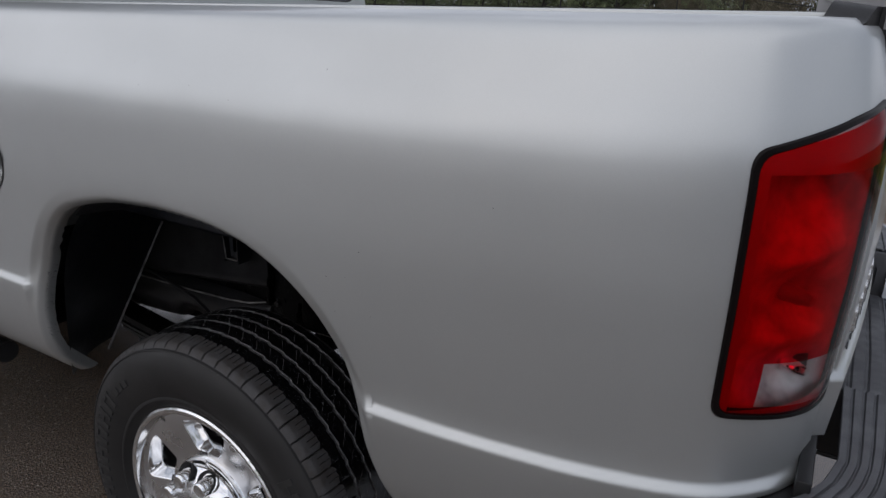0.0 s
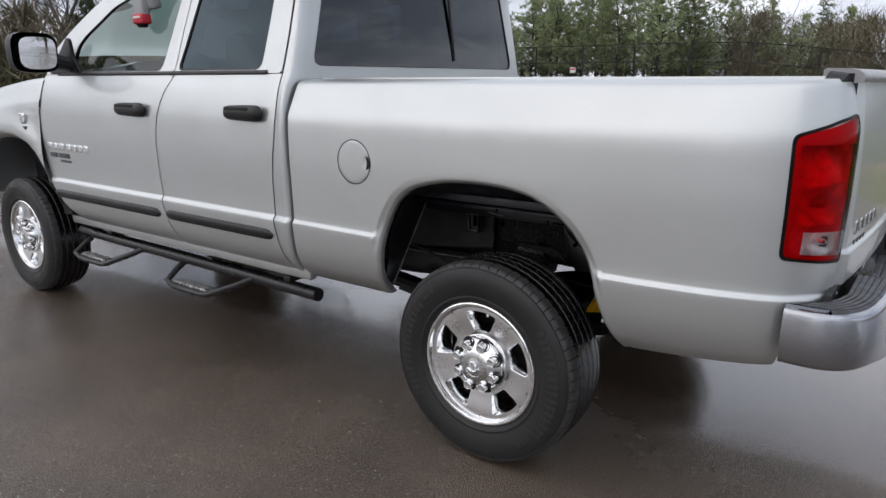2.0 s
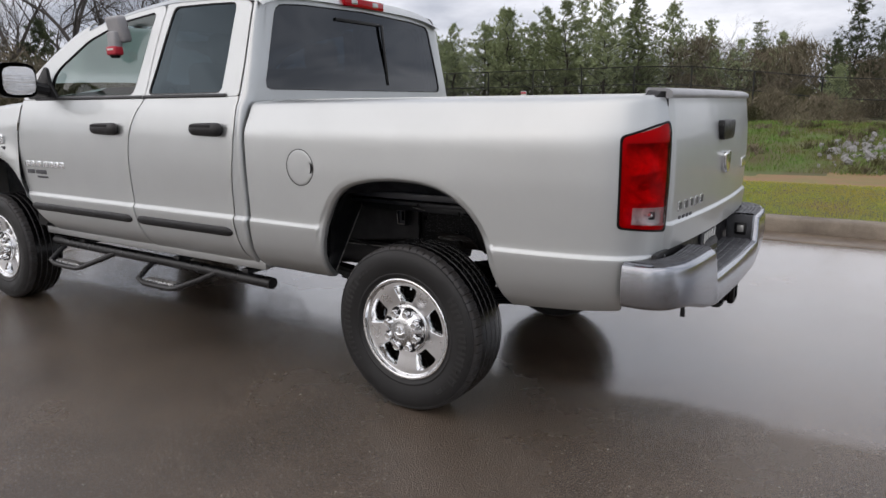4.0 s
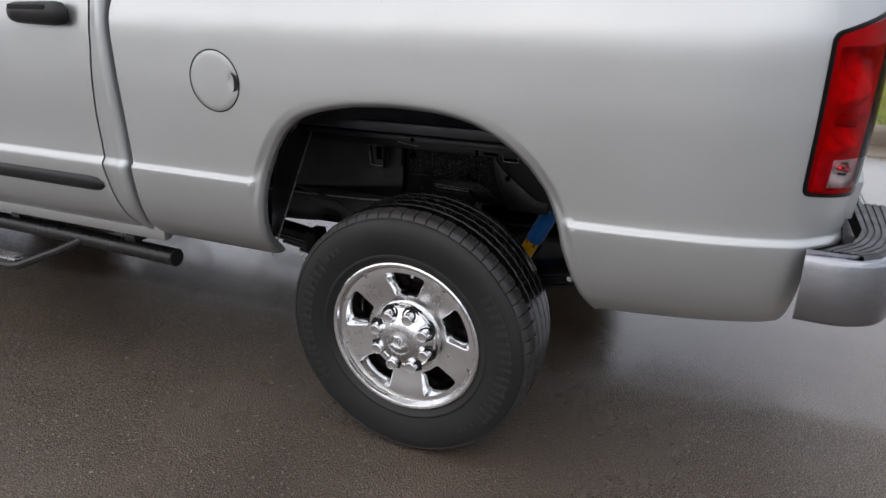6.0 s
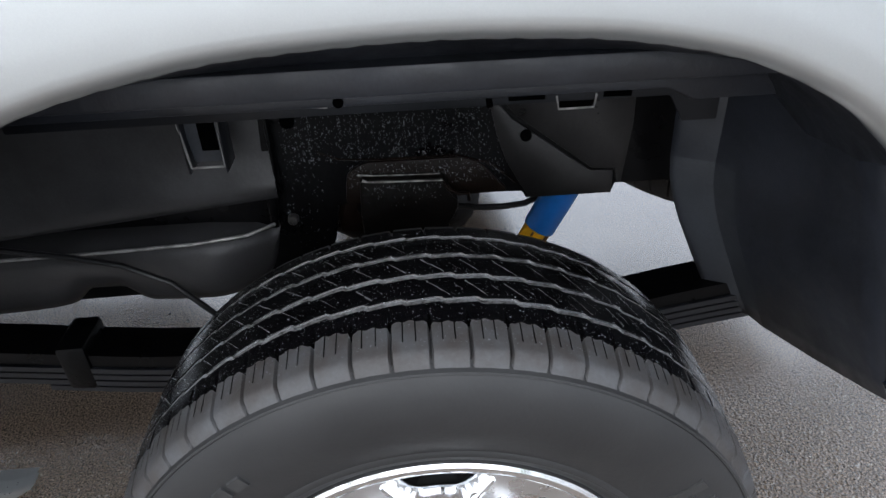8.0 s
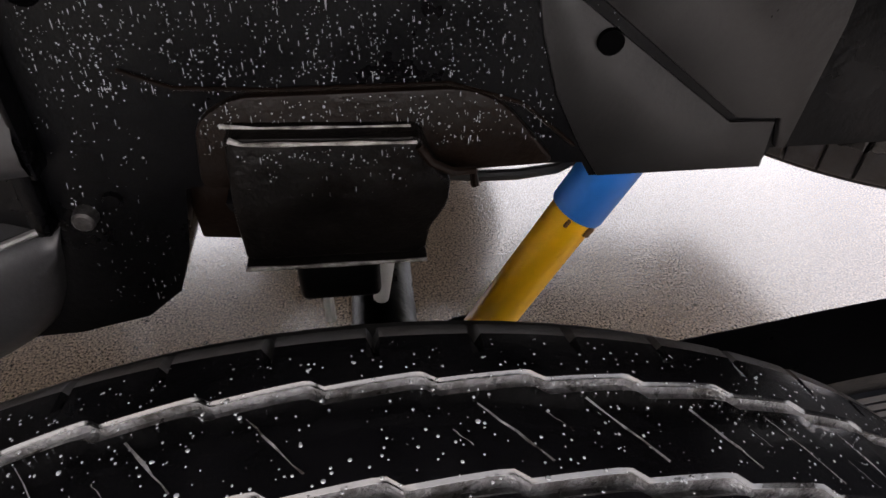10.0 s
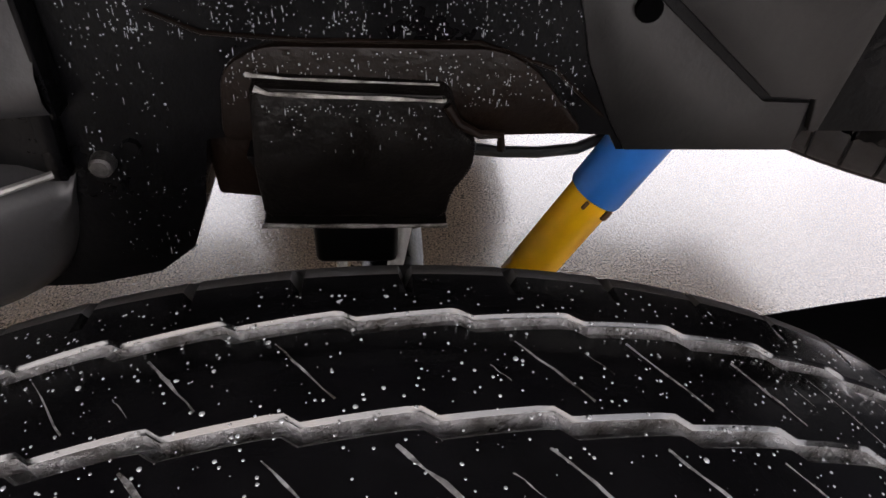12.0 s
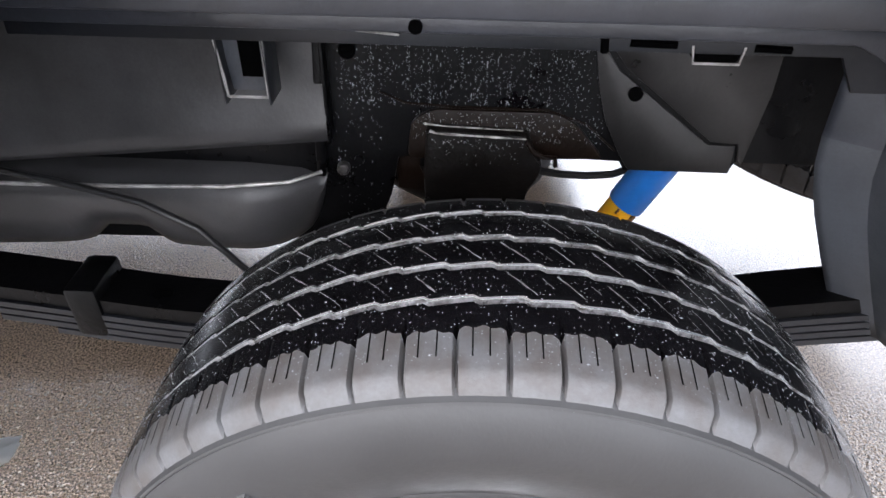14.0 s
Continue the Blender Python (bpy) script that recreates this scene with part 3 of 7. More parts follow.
def filler_door():
    cx, cz = -0.553, 1.065
    v, f = [], []
    rings, n = [0.012, 0.03, 0.05, 0.065, 0.076, 0.0805, 0.0825], 56
    for q, rr in enumerate(rings):
        for k in range(n):
            a = 2 * math.pi * k / n
            p = 0.0022 if rr < 0.079 else (0.0012 if rr < 0.082 else -0.004)
            ux, uz = rr * math.cos(a), rr * math.sin(a)
            hollow = 0.011 * math.exp(-((ux - 0.078) / 0.014)**2 - (uz / 0.022)**2)
            v.append(bed_point(0.918 + cx + ux, cz + uz, p - hollow))
    for q in range(len(rings) - 1):
        for k in range(n):
            f.append((q * n + k, q * n + (k + 1) % n, (q + 1) * n + (k + 1) % n, (q + 1) * n + k))
    f.append(tuple(range(n)))
    door = mesh_ob("fuel_door", v, f, PAINT, truck, smooth=40)
    vr, fr = disc_on_bed(cx, cz, 0.0825, 0.0862, 0.0010, 0.0010)
    mesh_ob("seam", vr, fr, PLASTIC, door)
    s = []
    for a in np.linspace(-1.35, 1.35, 16):
        for q in (0, 1):
            s.append(bed_point(0.918 + cx + 0.060 + (0.0250 if q else 0.0105) * math.cos(a), cz + 0.026 * math.sin(a), 0.0042))
    # dark sheet before the hollow, painting the shade of the notch
    mesh_ob("finger_notch", s, grid_faces(16, 2), DARK, door)


filler_door()


# ---- tail lights, tailgate, bumper ----
def dense(points, step=0.012):
    out = []
    for a, b in zip(points, points[1:] + points[:1]):
        k = max(1, int(math.hypot(b[0] - a[0], b[1] - a[1]) / step))
        out += [(a[0] + (b[0] - a[0]) * t / k, a[1] + (b[1] - a[1]) * t / k) for t in range(k)]
    return out


S0, S1 = LAMP_S, TAIL_END - 0.001
light_out = dense(rounded([(S0 - .006, 0.898), (S1, 0.870), (S1, 1.285), (S1 - .1, 1.270), (S0 - .008, 1.232)], 0.02))


def lamp_frame(name, outline, mat, parent, label):
    """Black surround of the tail light, open in the middle."""
    n = len(outline)
    cs, cz = sum(p[0] for p in outline) / n, sum(p[1] for p in outline) / n
    v, f = [], []
    rings = [(0.0, -0.012), (0.0, 0.002), (0.0015, 0.0042), (0.0070, 0.0042), (0.0085, 0.0030), (0.0095, -0.028)]
    w, h = max(p[0] for p in outline) - min(p[0] for p in outline), max(p[1] for p in outline) - min(p[1] for p in outline)
    for d, p in rings:
        for s, z in outline:
            v.append(bed_point(min(max(cs + (s - cs) * (1 - 2 * d / w), 0), TAIL_END), cz + (z - cz) * (1 - 2 * d / h), p))
    for q in range(len(rings) - 1):
        for i in range(n):
            f.append((q * n + i, q * n + (i + 1) % n, (q + 1) * n + (i + 1) % n, (q + 1) * n + i))
    return mesh_ob(name, v, f, mat, parent, label, smooth=40)


def lamp_uv(u, w):
    """A place inside the tail light, u across and w up."""
    lo, hi = 0.902 - 0.028 * u, 1.228 + 0.052 * u
    return S0 - 0.001 + (S1 - S0 - 0.003) * u, lo + (hi - lo) * w


REV = (0.20, 0.93, 0.055, 0.235)


def lamp_sheet(name, us, ws, depth, mat, parent, label="", keep=None):
    v = [bed_point(*lamp_uv(u, w), depth(u, w)) for u in us for w in ws]
    f, nw = [], len(ws)
    for i in range(len(us) - 1):
        for j in range(nw - 1):
            if keep is None or keep((us[i] + us[i + 1]) / 2, (ws[j] + ws[j + 1]) / 2):
                f.append((i * nw + j, (i + 1) * nw + j, (i + 1) * nw + j + 1, i * nw + j + 1))
    return mesh_ob(name, v, f, mat, parent, label, smooth=60)


def in_rev(u, w):
    return REV[0] < u < REV[1] and REV[2] < w < REV[3]


def bowl(u, w):
    """Depth of the reflector: three dished cells, the wall at the gate's side shallow."""
    d = 0.012
    for lo, hi, k in ((0.02, 0.26, 0.026), (0.29, 0.56, 0.034), (0.59, 0.97, 0.040)):
        if lo < w < hi:
            a, b = 2 * (w - lo) / (hi - lo) - 1, 2 * (u - 0.10) / 0.84 - 1
            d += k * max(0, 1 - a * a) * max(0, 1 - b * b)
    return -d * (1 - 0.55 * smooth01((u - 0.72) / 0.28))


housing = lamp_frame("tail_light", light_out, LAMP_BLACK, truck, "red tail light with clear reversing lens in black surround")
US = sorted(set([round(float(u), 4) for u in np.linspace(0, 1, 25)] + list(REV[:2])))
WS = sorted(set([round(float(w), 4) for w in np.linspace(0, 1, 49)] + list(REV[2:])))
lamp_sheet("reflector", US, WS, bowl, REFLECTOR, housing, "dished metal reflector")
dome = lambda u, w: 0.0025 + 0.0085 * (1 - (2 * u - 1)**8) * (1 - (2 * w - 1)**10)
lamp_sheet("red_lens", US, WS, dome, RED_LENS, housing, "glossy red lens", lambda u, w: not in_rev(u, w))
lamp_sheet("reversing_lens", US, WS, dome, CLEAR_LENS, housing, "clear reversing lens", in_rev)
for u, w, r in ((0.50, 0.43, 0.013), (0.62, 0.15, 0.012)):
    c, b = Vector(bed_point(*lamp_uv(u, w), bowl(u, w) + 0.002)), Vector(bed_point(*lamp_uv(u, w), -0.004))
    part("bulb", tube_bm([tuple(c), tuple(c.lerp(b, 0.6)), tuple(b)], [r * 0.9, r * 0.8, r * 0.45], 14), CHROME if w < 0.3 else BULB_GLASS, housing)
far_light = new("tail_light", housing.data.copy())
far_light.data.transform(Matrix.Scale(-1, 4, (0, 1, 0)))
far_light.data.flip_normals()
far_light.parent = truck
for c in list(housing.children):
    o = new(c.name.split(".")[0], c.data.copy())
    o.data.transform(Matrix.Scale(-1, 4, (0, 1, 0)))
    o.data.flip_normals()
    o.parent = far_light


def tailgate_x(y, z):
    return 1.076 + 0.020 * (y + 0.72) + 0.034 * (1 - (y / 0.72)**2) - 0.030 * ((z - 1.10) / 0.3)**2 * (1 if z > 1.10 else 0.5)


def tailgate():
    ys, zs = np.linspace(-0.7155, 0.7155, 60), np.concatenate([np.linspace(0.80, 0.885, 4), np.linspace(0.888, 0.912, 8), np.linspace(0.925, 1.33, 24), np.linspace(1.34, 1.395, 8)])
    v, f = [], []
    for y in ys:
        for z in zs:
            x = tailgate_x(y, z)
            lip = 0.004 * math.exp(-((z - 1.372) / 0.016)**2)
            roll = 0.05 * max(0, (z - 1.378) / 0.017)**2
            side = 0.03 * max(0, (abs(y) - 0.700) / 0.0155)**2
            fold = 0.013 * (1 - smooth01((z - 0.891) / 0.015))
            v.append((x + lip - roll - side + fold, y, z))
    f = grid_faces(len(ys), len(zs))
    gate = mesh_ob("tailgate", v, f, PAINT, truck, smooth=50)
    part("gate_inner", box_bm((0.05, 1.40, 0.54), (1.025, 0, 1.085), 0.01), PAINT, gate)
    cap = []
    for y in np.linspace(-0.713, 0.713, 50):
        x0 = tailgate_x(y, 1.345)
        for dx, z in ((-.012, 1.362), (.001, 1.364), (.006, 1.368), (.007, 1.376), (.004, 1.386), (-.006, 1.394), (-.026, 1.400), (-.085, 1.402), (-.093, 1.397), (-.094, 1.36)):
            cap.append((x0 + dx, y, z))
    cf = grid_faces(50, 10) + [tuple(range(10)), tuple(490 + i for i in range(10))]
    mesh_ob("top_cap", cap, cf, CAP_GREY, gate, "weathered grey plastic spoiler cap along the gate", smooth=45)
    for sgn in (-1, 1):
        cv = []
        for s in np.linspace(TAIL_END - 0.075, TAIL_END, 14):
            q, q2 = bed_point(s, 1.367, 0.002), bed_point(s, 1.367, -0.045)
            h = 0.020 * smooth01((s - TAIL_END + 0.075) / 0.05)
            end = s > TAIL_END - 0.004
            for p, z in ((q, 1.330 if end else 1.361), (q, 1.367 + h), (q2, 1.374 + h), (q2, 1.363)):
                cv.append((p[0] + (0.014 if end else 0), p[1] * -sgn, z))
        mesh_ob("cap_end", cv, grid_faces(14, 4), PLASTIC, gate, "black plastic bed rail cap end", smooth=40)
    h = plate_bm(rounded([(-0.12, 1.185), (0.12, 1.185), (0.13, 1.27), (-0.13, 1.27)], 0.03), "x", 1.108, 0.032, 0.006)
    part("gate_handle", h, PLASTIC, gate, "black tailgate handle in a dished bezel")
    part("badge", plate_bm(rounded([(-0.045, 1.055), (0.0, 1.03), (0.045, 1.055), (0.06, 1.13), (-0.06, 1.13)], 0.02), "x", 1.120, 0.024, 0.004), CHROME, gate, "chrome shield badge")
    for k in range(5):
        y = -0.62 + k * 0.066
        b = plate_bm(rounded([(y, 0.935), (y + .050, 0.935), (y + .050, 0.975), (y, 0.975)], 0.006), "x", tailgate_x(y, 0.96) - 0.004, 0.008, 0.002)
        part("badge_bar", b, SATIN, gate, "grey metal badge bar")
        part("badge_bar", plate_bm([(y + .006, 0.942), (y + .044, 0.942), (y + .044, 0.968), (y + .006, 0.968)], "x", tailgate_x(y, 0.96) + 0.0025, 0.003, 0.0005), PAD, gate, "dark badge bar")
    for k in range(4):
        y = -0.60 + k * 0.042
        part("badge_bar", plate_bm([(y, 0.885), (y + .034, 0.885), (y + .034, 0.915), (y, 0.915)], "x", tailgate_x(y, 0.9) - 0.004, 0.008, 0.002), PAD, gate, "dark badge bar")
    for k in range(3):
        y = 0.47 + k * 0.05
        part("badge_bar", plate_bm(rounded([(y, 1.02), (y + .04, 1.02), (y + .04, 1.07), (y, 1.07)], 0.008), "x", tailgate_x(y, 1.04) - 0.004, 0.010, 0.002), CHROME, gate)


tailgate()

BUMP = [(0.972, -.917), (1.045, -.920), (1.095, -.908), (1.135, -.88), (1.163, -.83), (1.180, -.76), (1.190, -.66), (1.197, -.50), (1.201, -.40), (1.205, -.30), (1.21, 0.0)]
BUMP = BUMP + [(x, -y) for x, y in BUMP[-2::-1]]
BUMP = [(x + 0.02 * (y + 0.9), y) for x, y in BUMP]
bump_len = np.concatenate([[0], np.cumsum([math.hypot(b[0] - a[0], b[1] - a[1]) for a, b in zip(BUMP, BUMP[1:])])])


def bump_at(s):
    i = int(np.clip(np.searchsorted(bump_len, s) - 1, 0, len(BUMP) - 2))
    t = (s - bump_len[i]) / (bump_len[i + 1] - bump_len[i])
    p0, p1, p2, p3 = (Vector(BUMP[int(np.clip(k, 0, len(BUMP) - 1))]) for k in (i - 1, i, i + 1, i + 2))
    return 0.5 * ((2 * p1) + (p2 - p0) * t + (2 * p0 - 5 * p1 + 4 * p2 - p3) * t * t + (3 * p1 - p0 - 3 * p2 + p3) * t**3)


def bump_top(y):
    return 0.775 - 0.125 * smooth01((0.47 - abs(y)) / 0.035)


def bump_bottom(y):
    return 0.610 - 0.085 * smooth01((0.85 - abs(y)) / 0.45)


def rear_bumper():
    ss = np.linspace(0, bump_len[-1], 190)
    v = []
    vs = np.concatenate([[0, .02, .05], np.linspace(.1, .9, 12), [.95, .98, 1.0]])
    for s in ss:
        p = bump_at(s)
        q = bump_at(min(s + .01, bump_len[-1])) - bump_at(max(s - .01, 0))
        n = Vector((-q.y, q.x)).normalized() * -1
        if n.dot(Vector((p.x - 0.9, p.y))) < 0:
            n = -n
        z0, z1 = bump_bottom(p.y), bump_top(p.y)
        for t in vs:
            e = abs(2 * t - 1)
            bulge = 0.010 * (1 - e * e) - 0.018 * max(0, (e - 0.88) / 0.12)**2
            v.append((p.x + n.x * bulge, p.y + n.y * bulge, z0 + (z1 - z0) * t))
        v.append((p.x - n.x * 0.016, p.y - n.y * 0.016, z1 + 0.005))
        v.append((p.x - n.x * 0.026, p.y - n.y * 0.026, z1 + 0.001))
    ob = mesh_ob("rear_bumper", v, grid_faces(len(ss), len(vs) + 2), BUMPER, truck, "chrome rear bumper with ribbed grey step pads", smooth=50)
    # step pads: two raised ends and a low centre
    def pad(y0, y1, z, ribs, name):
        ys = np.linspace(y0, y1, 36)
        def out_x(y):
            return bump_line(abs(y)) + (0.04 if y > 0 else 0) * abs(y)
        def bump_line(a):
            pts = [(x, abs(yy)) for x, yy in BUMP[:11]]
            return float(np.interp(-a, [-p[1] for p in pts][1:], [p[0] for p in pts][1:]))
        k = ribs
        us = []
        for r in range(k):
            a = 0.08 + 0.84 * r / k
            w = 0.84 / k
            us += [(a, 0.0), (a + .10 * w, .0022), (a + .74 * w, .0022), (a + .82 * w, -.0016), (a + .98 * w, -.0016)]
        us += [(0.93, 0.0), (0.97, -.004), (1.0, -.012)]
        vv = []
        for y in ys:
            x0, x1 = float(np.interp(abs(y), [0.718, 0.735, 0.785, 0.835, 0.88, 0.912], [1.092, 1.088, 1.076, 1.052, 1.014, 0.992])) if abs(y) > 0.46 else 1.055, out_x(y) - 0.014
            if x1 < x0 + .02:
                x0 = x1 - .02
            for u, h in us:
                vv.append((x0 + (x1 - x0) * u, y, z + h))
        mesh_ob(name, vv, grid_faces(len(ys), len(us)), PAD, ob, "ribbed grey plastic step pad", smooth=30)
    pad(-0.905, -0.475, 0.782, 5, "step_pad")
    pad(0.475, 0.905, 0.782, 5, "step_pad")
    pad(-0.44, 0.44, 0.656, 4, "step_pad")
    for sgn in (-1, 1):
        part("pad_support", box_bm((0.085, 0.415, 0.06), (1.020, sgn * 0.682, 0.742), 0.006), PLASTIC, ob)
        part("pad_wall", box_bm((0.125, 0.012, 0.13), (1.118 + (0.02 if sgn > 0 else 0), sgn * 0.468, 0.712), 0.004), PAD, ob)
        part("lamp_bezel", box_bm((0.058, 0.010, 0.062), (1.125 + (0.02 if sgn > 0 else 0), sgn * 0.460, 0.705), 0.008), PLASTIC, ob)
        part("plate_lamp", box_bm((0.034, 0.012, 0.038), (1.125 + (0.02 if sgn > 0 else 0), sgn * 0.456, 0.705), 0.006), LAMP_CLEAR, ob, "small clear lamp in the bumper")
    part("back_plate", box_bm((0.02, 1.66, 0.20), (1.06, 0, 0.70), 0.004), PLASTIC, ob)
    part("number_plate", box_bm((0.012, 0.30, 0.15), (1.078, 0, 0.73), 0.004), PAD, ob, "dark number plate with plain bars")
    for k in range(5):
        part("plate_bar", box_bm((0.004, 0.03, 0.07), (1.087, -0.1 + k * 0.05, 0.73), 0.001), WHITE_PLASTIC, ob)
    part("receiver_collar", box_bm((0.030, 0.100, 0.100), (1.205, 0, 0.486), 0.010), LAMP_BLACK, ob)
    part("tow_receiver", box_bm((0.20, 0.082, 0.082), (1.118, 0, 0.486), 0.010), LAMP_BLACK, ob, "black square tow receiver")
    # black plate paints the shade inside the receiver
    part("receiver_mouth", box_bm((0.004, 0.052, 0.052), (1.2205, 0, 0.486), 0.001), HOLE_SHADE, ob)
    part("receiver_tube", box_bm((0.5, 0.07, 0.07), (0.84, 0, 0.482), 0.006), PLASTIC, ob)
    part("trailer_plug", tube_bm([(1.105, -0.52, 0.545), (1.105, -0.52, 0.508), (1.105, -0.52, 0.490)], [0.005, 0.010, 0.010], 10), PLASTIC, ob, "small black trailer plug")
    for yy in (-0.095, 0.095):
        loop = [(1.150 + 0.026 * math.cos(a), yy, 0.452 + 0.020 * math.sin(a)) for a in np.linspace(0, 2 * math.pi, 15)]
        part("chain_loop", tube_bm(loop, 0.009, 6), LAMP_BLACK, ob)
    part("safety_chain_plate", plate_bm(rounded([(1.09, -.13), (1.18, -.13), (1.18, .13), (1.09, .13)], .02), "z", 0.440, 0.010, 0.002), PLASTIC, ob)


rear_bumper()


# ---- cab ----
ROOF = spline([(-3.25, 1.425), (-3.12, 1.50), (-2.82, 1.685), (-2.48, 1.835), (-2.19, 1.895), (-1.92, 1.932), (-1.60, 1.952), (-1.25, 1.938), (-0.93, 1.905)])


def cab_half(x):
    return HALF + (0.016 * smooth01((-3.05 - x) / 0.3)) - 0.09 * smooth01((-3.9 - x) / 0.6)


def cab_point(x, z, proud=0.0):
    return (x, -(cab_half(x) - INS_DOOR(z) + proud), z)


REAR_EDGE = spline([(0.55, -0.985), (0.60, -1.008), (0.70, -1.034), (0.80, -1.046), (0.90, -1.045), (1.05, -1.028), (1.16, -1.009), (1.28, -0.998), (1.395, -0.997), (1.60, -0.992), (1.75, -0.990), (1.89, -0.988)])
MID_EDGE = spline([(0.55, -1.835), (0.60, -1.852), (0.70, -1.885), (0.80, -1.905), (0.90, -1.912), (1.05, -1.908), (1.18, -1.885), (1.30, -1.835), (1.395, -1.775), (1.60, -1.745), (1.89, -1.68)])
FRONT_EDGE = spline([(0.52, -2.86), (0.56, -2.90), (0.62, -2.97), (0.70, -3.045), (0.78, -3.095), (0.90, -3.130), (1.05, -3.135), (1.20, -3.120), (1.30, -3.105), (1.40, -3.10)])
DOOR_LEVELS = sorted(set([round(z, 4) for z in np.linspace(0.55, 0.76, 12)] + [round(z, 4) for z in np.linspace(0.765, 0.82, 14)] + [round(z, 4) for z in np.linspace(0.83, 1.395, 26)]))


def cab_panel(left, right, levels, n=40, gap=0.0042, bottom=None):
    v = []
    for k in range(n):
        t = k / (n - 1)
        for z in levels:
            zz = z
            a, b = left(zz) + gap, right(zz) - gap
            x = a + (b - a) * t
            if bottom:
                zz = max(zz, bottom(x))
            p = list(cab_point(x, zz))
            e = min(t, 1 - t) * (b - a)
            p[1] += 0.004 * max(0, 1 - e / 0.008)
            v.append(tuple(p))
    f = grid_faces(n, len(levels))
    nv, base = len(levels), len(v)
    border = [k * nv for k in range(n)] + [(n - 1) * nv + j for j in range(1, nv)] + [k * nv + nv - 1 for k in range(n - 2, -1, -1)] + [j for j in range(nv - 2, 0, -1)]
    for i in border:
        x, y, z = v[i]
        v.append((x, y + 0.022, z))
    m = len(border)
    for i in range(m):
        f.append((border[i], border[(i + 1) % m], base + (i + 1) % m, base + i))
    return v, f


def loop_on_cab(points, proud=0.0):
    return [cab_point(x, z, proud) for x, z in points]


def ring(outer, inner, depth=0.02):
    """Quads between two loops with the same count, and a return inwards from both."""
    n = len(outer)
    v = list(outer) + list(inner) + [(p[0], p[1] + depth, p[2]) for p in inner] + [(p[0], p[1] + depth, p[2]) for p in outer]
    f = []
    for q in range(3):
        for i in range(n):
            f.append((q * n + i, q * n + (i + 1) % n, (q + 1) * n + (i + 1) % n, (q + 1) * n + i))
    return v, f


def resample(points, n):
    p = [Vector(a) for a in points] + [Vector(points[0])]
    d = np.concatenate([[0], np.cumsum([(b - a).length for a, b in zip(p, p[1:])])])
    out = []
    for t in np.linspace(0, d[-1], n, endpoint=False):
        i = int(np.clip(np.searchsorted(d, t, side="right") - 1, 0, len(p) - 2))
        k = (t - d[i]) / max(d[i + 1] - d[i], 1e-9)
        out.append(tuple(p[i] + (p[i + 1] - p[i]) * k))
    return out


def match_loop(outer, inner):
    """For each place of the inner loop the nearest place along the outer one, in order."""
    n = len(inner)
    o = resample(outer, n)
    best = min(range(n), key=lambda s: sum((o[(i + s) % n][0] - inner[i][0])**2 + (o[(i + s) % n][1] - inner[i][1])**2 for i in range(0, n, 4)))
    return [o[(i + best) % n] for i in range(n)]


def bar_of(name, x0, x1, z, h, d, mat, parent, label="", taper=True):
    """A long rounded strip on the door skin."""
    n, m = 40, 9
    v = []
    for i in range(n):
        t = i / (n - 1)
        x = x0 + (x1 - x0) * t
        e = min(t, 1 - t) * (x1 - x0)
        k = math.sqrt(max(0.0, 1 - (1 - min(1, e / 0.06))**2)) if taper else 1
        hh = h * (0.25 + 0.75 * k)
        for j in range(m):
            a = math.pi * j / (m - 1)
            v.append(cab_point(x, z - hh / 2 * math.cos(a), d * math.sin(a) * (0.3 + 0.7 * k) - 0.002))
    return mesh_ob(name, v, grid_faces(n, m), mat, parent, label, smooth=50)


def door_handle(x0, x1, z, parent):
    n, m = 22, 14
    v = []
    for i in range(n):
        t = i / (n - 1)
        x = x0 + (x1 - x0) * t
        k = max(0.0, 1 - abs(2 * t - 1)**6)**0.5
        for j in range(m):
            a = 2 * math.pi * j / m
            c = cab_point(x, z, 0.020)
            v.append((x, c[1] - 0.022 * k * math.cos(a), z + (0.031 + 0.006 * t) * (0.35 + 0.65 * k) * math.sin(a)))
    f = []
    for i in range(n - 1):
        for j in range(m):
            a, b = i * m + j, i * m + (j + 1) % m
            f.append((a, a + m, b + m, b))
    f += [tuple(range(m)), tuple((n - 1) * m + j for j in range(m))]
    h = mesh_ob("door_handle", v, f, PLASTIC, parent, "black plastic pull handle", smooth=60)
    # dark bar on the handle paints the shade of its grip
    part("grip_recess", box_bm(((x1 - x0) * 0.62, 0.004, 0.014), ((x0 + x1) / 2 - .02, cab_point(x0, z)[1] - 0.0395, z + 0.018), 0.0015), DARK, h)


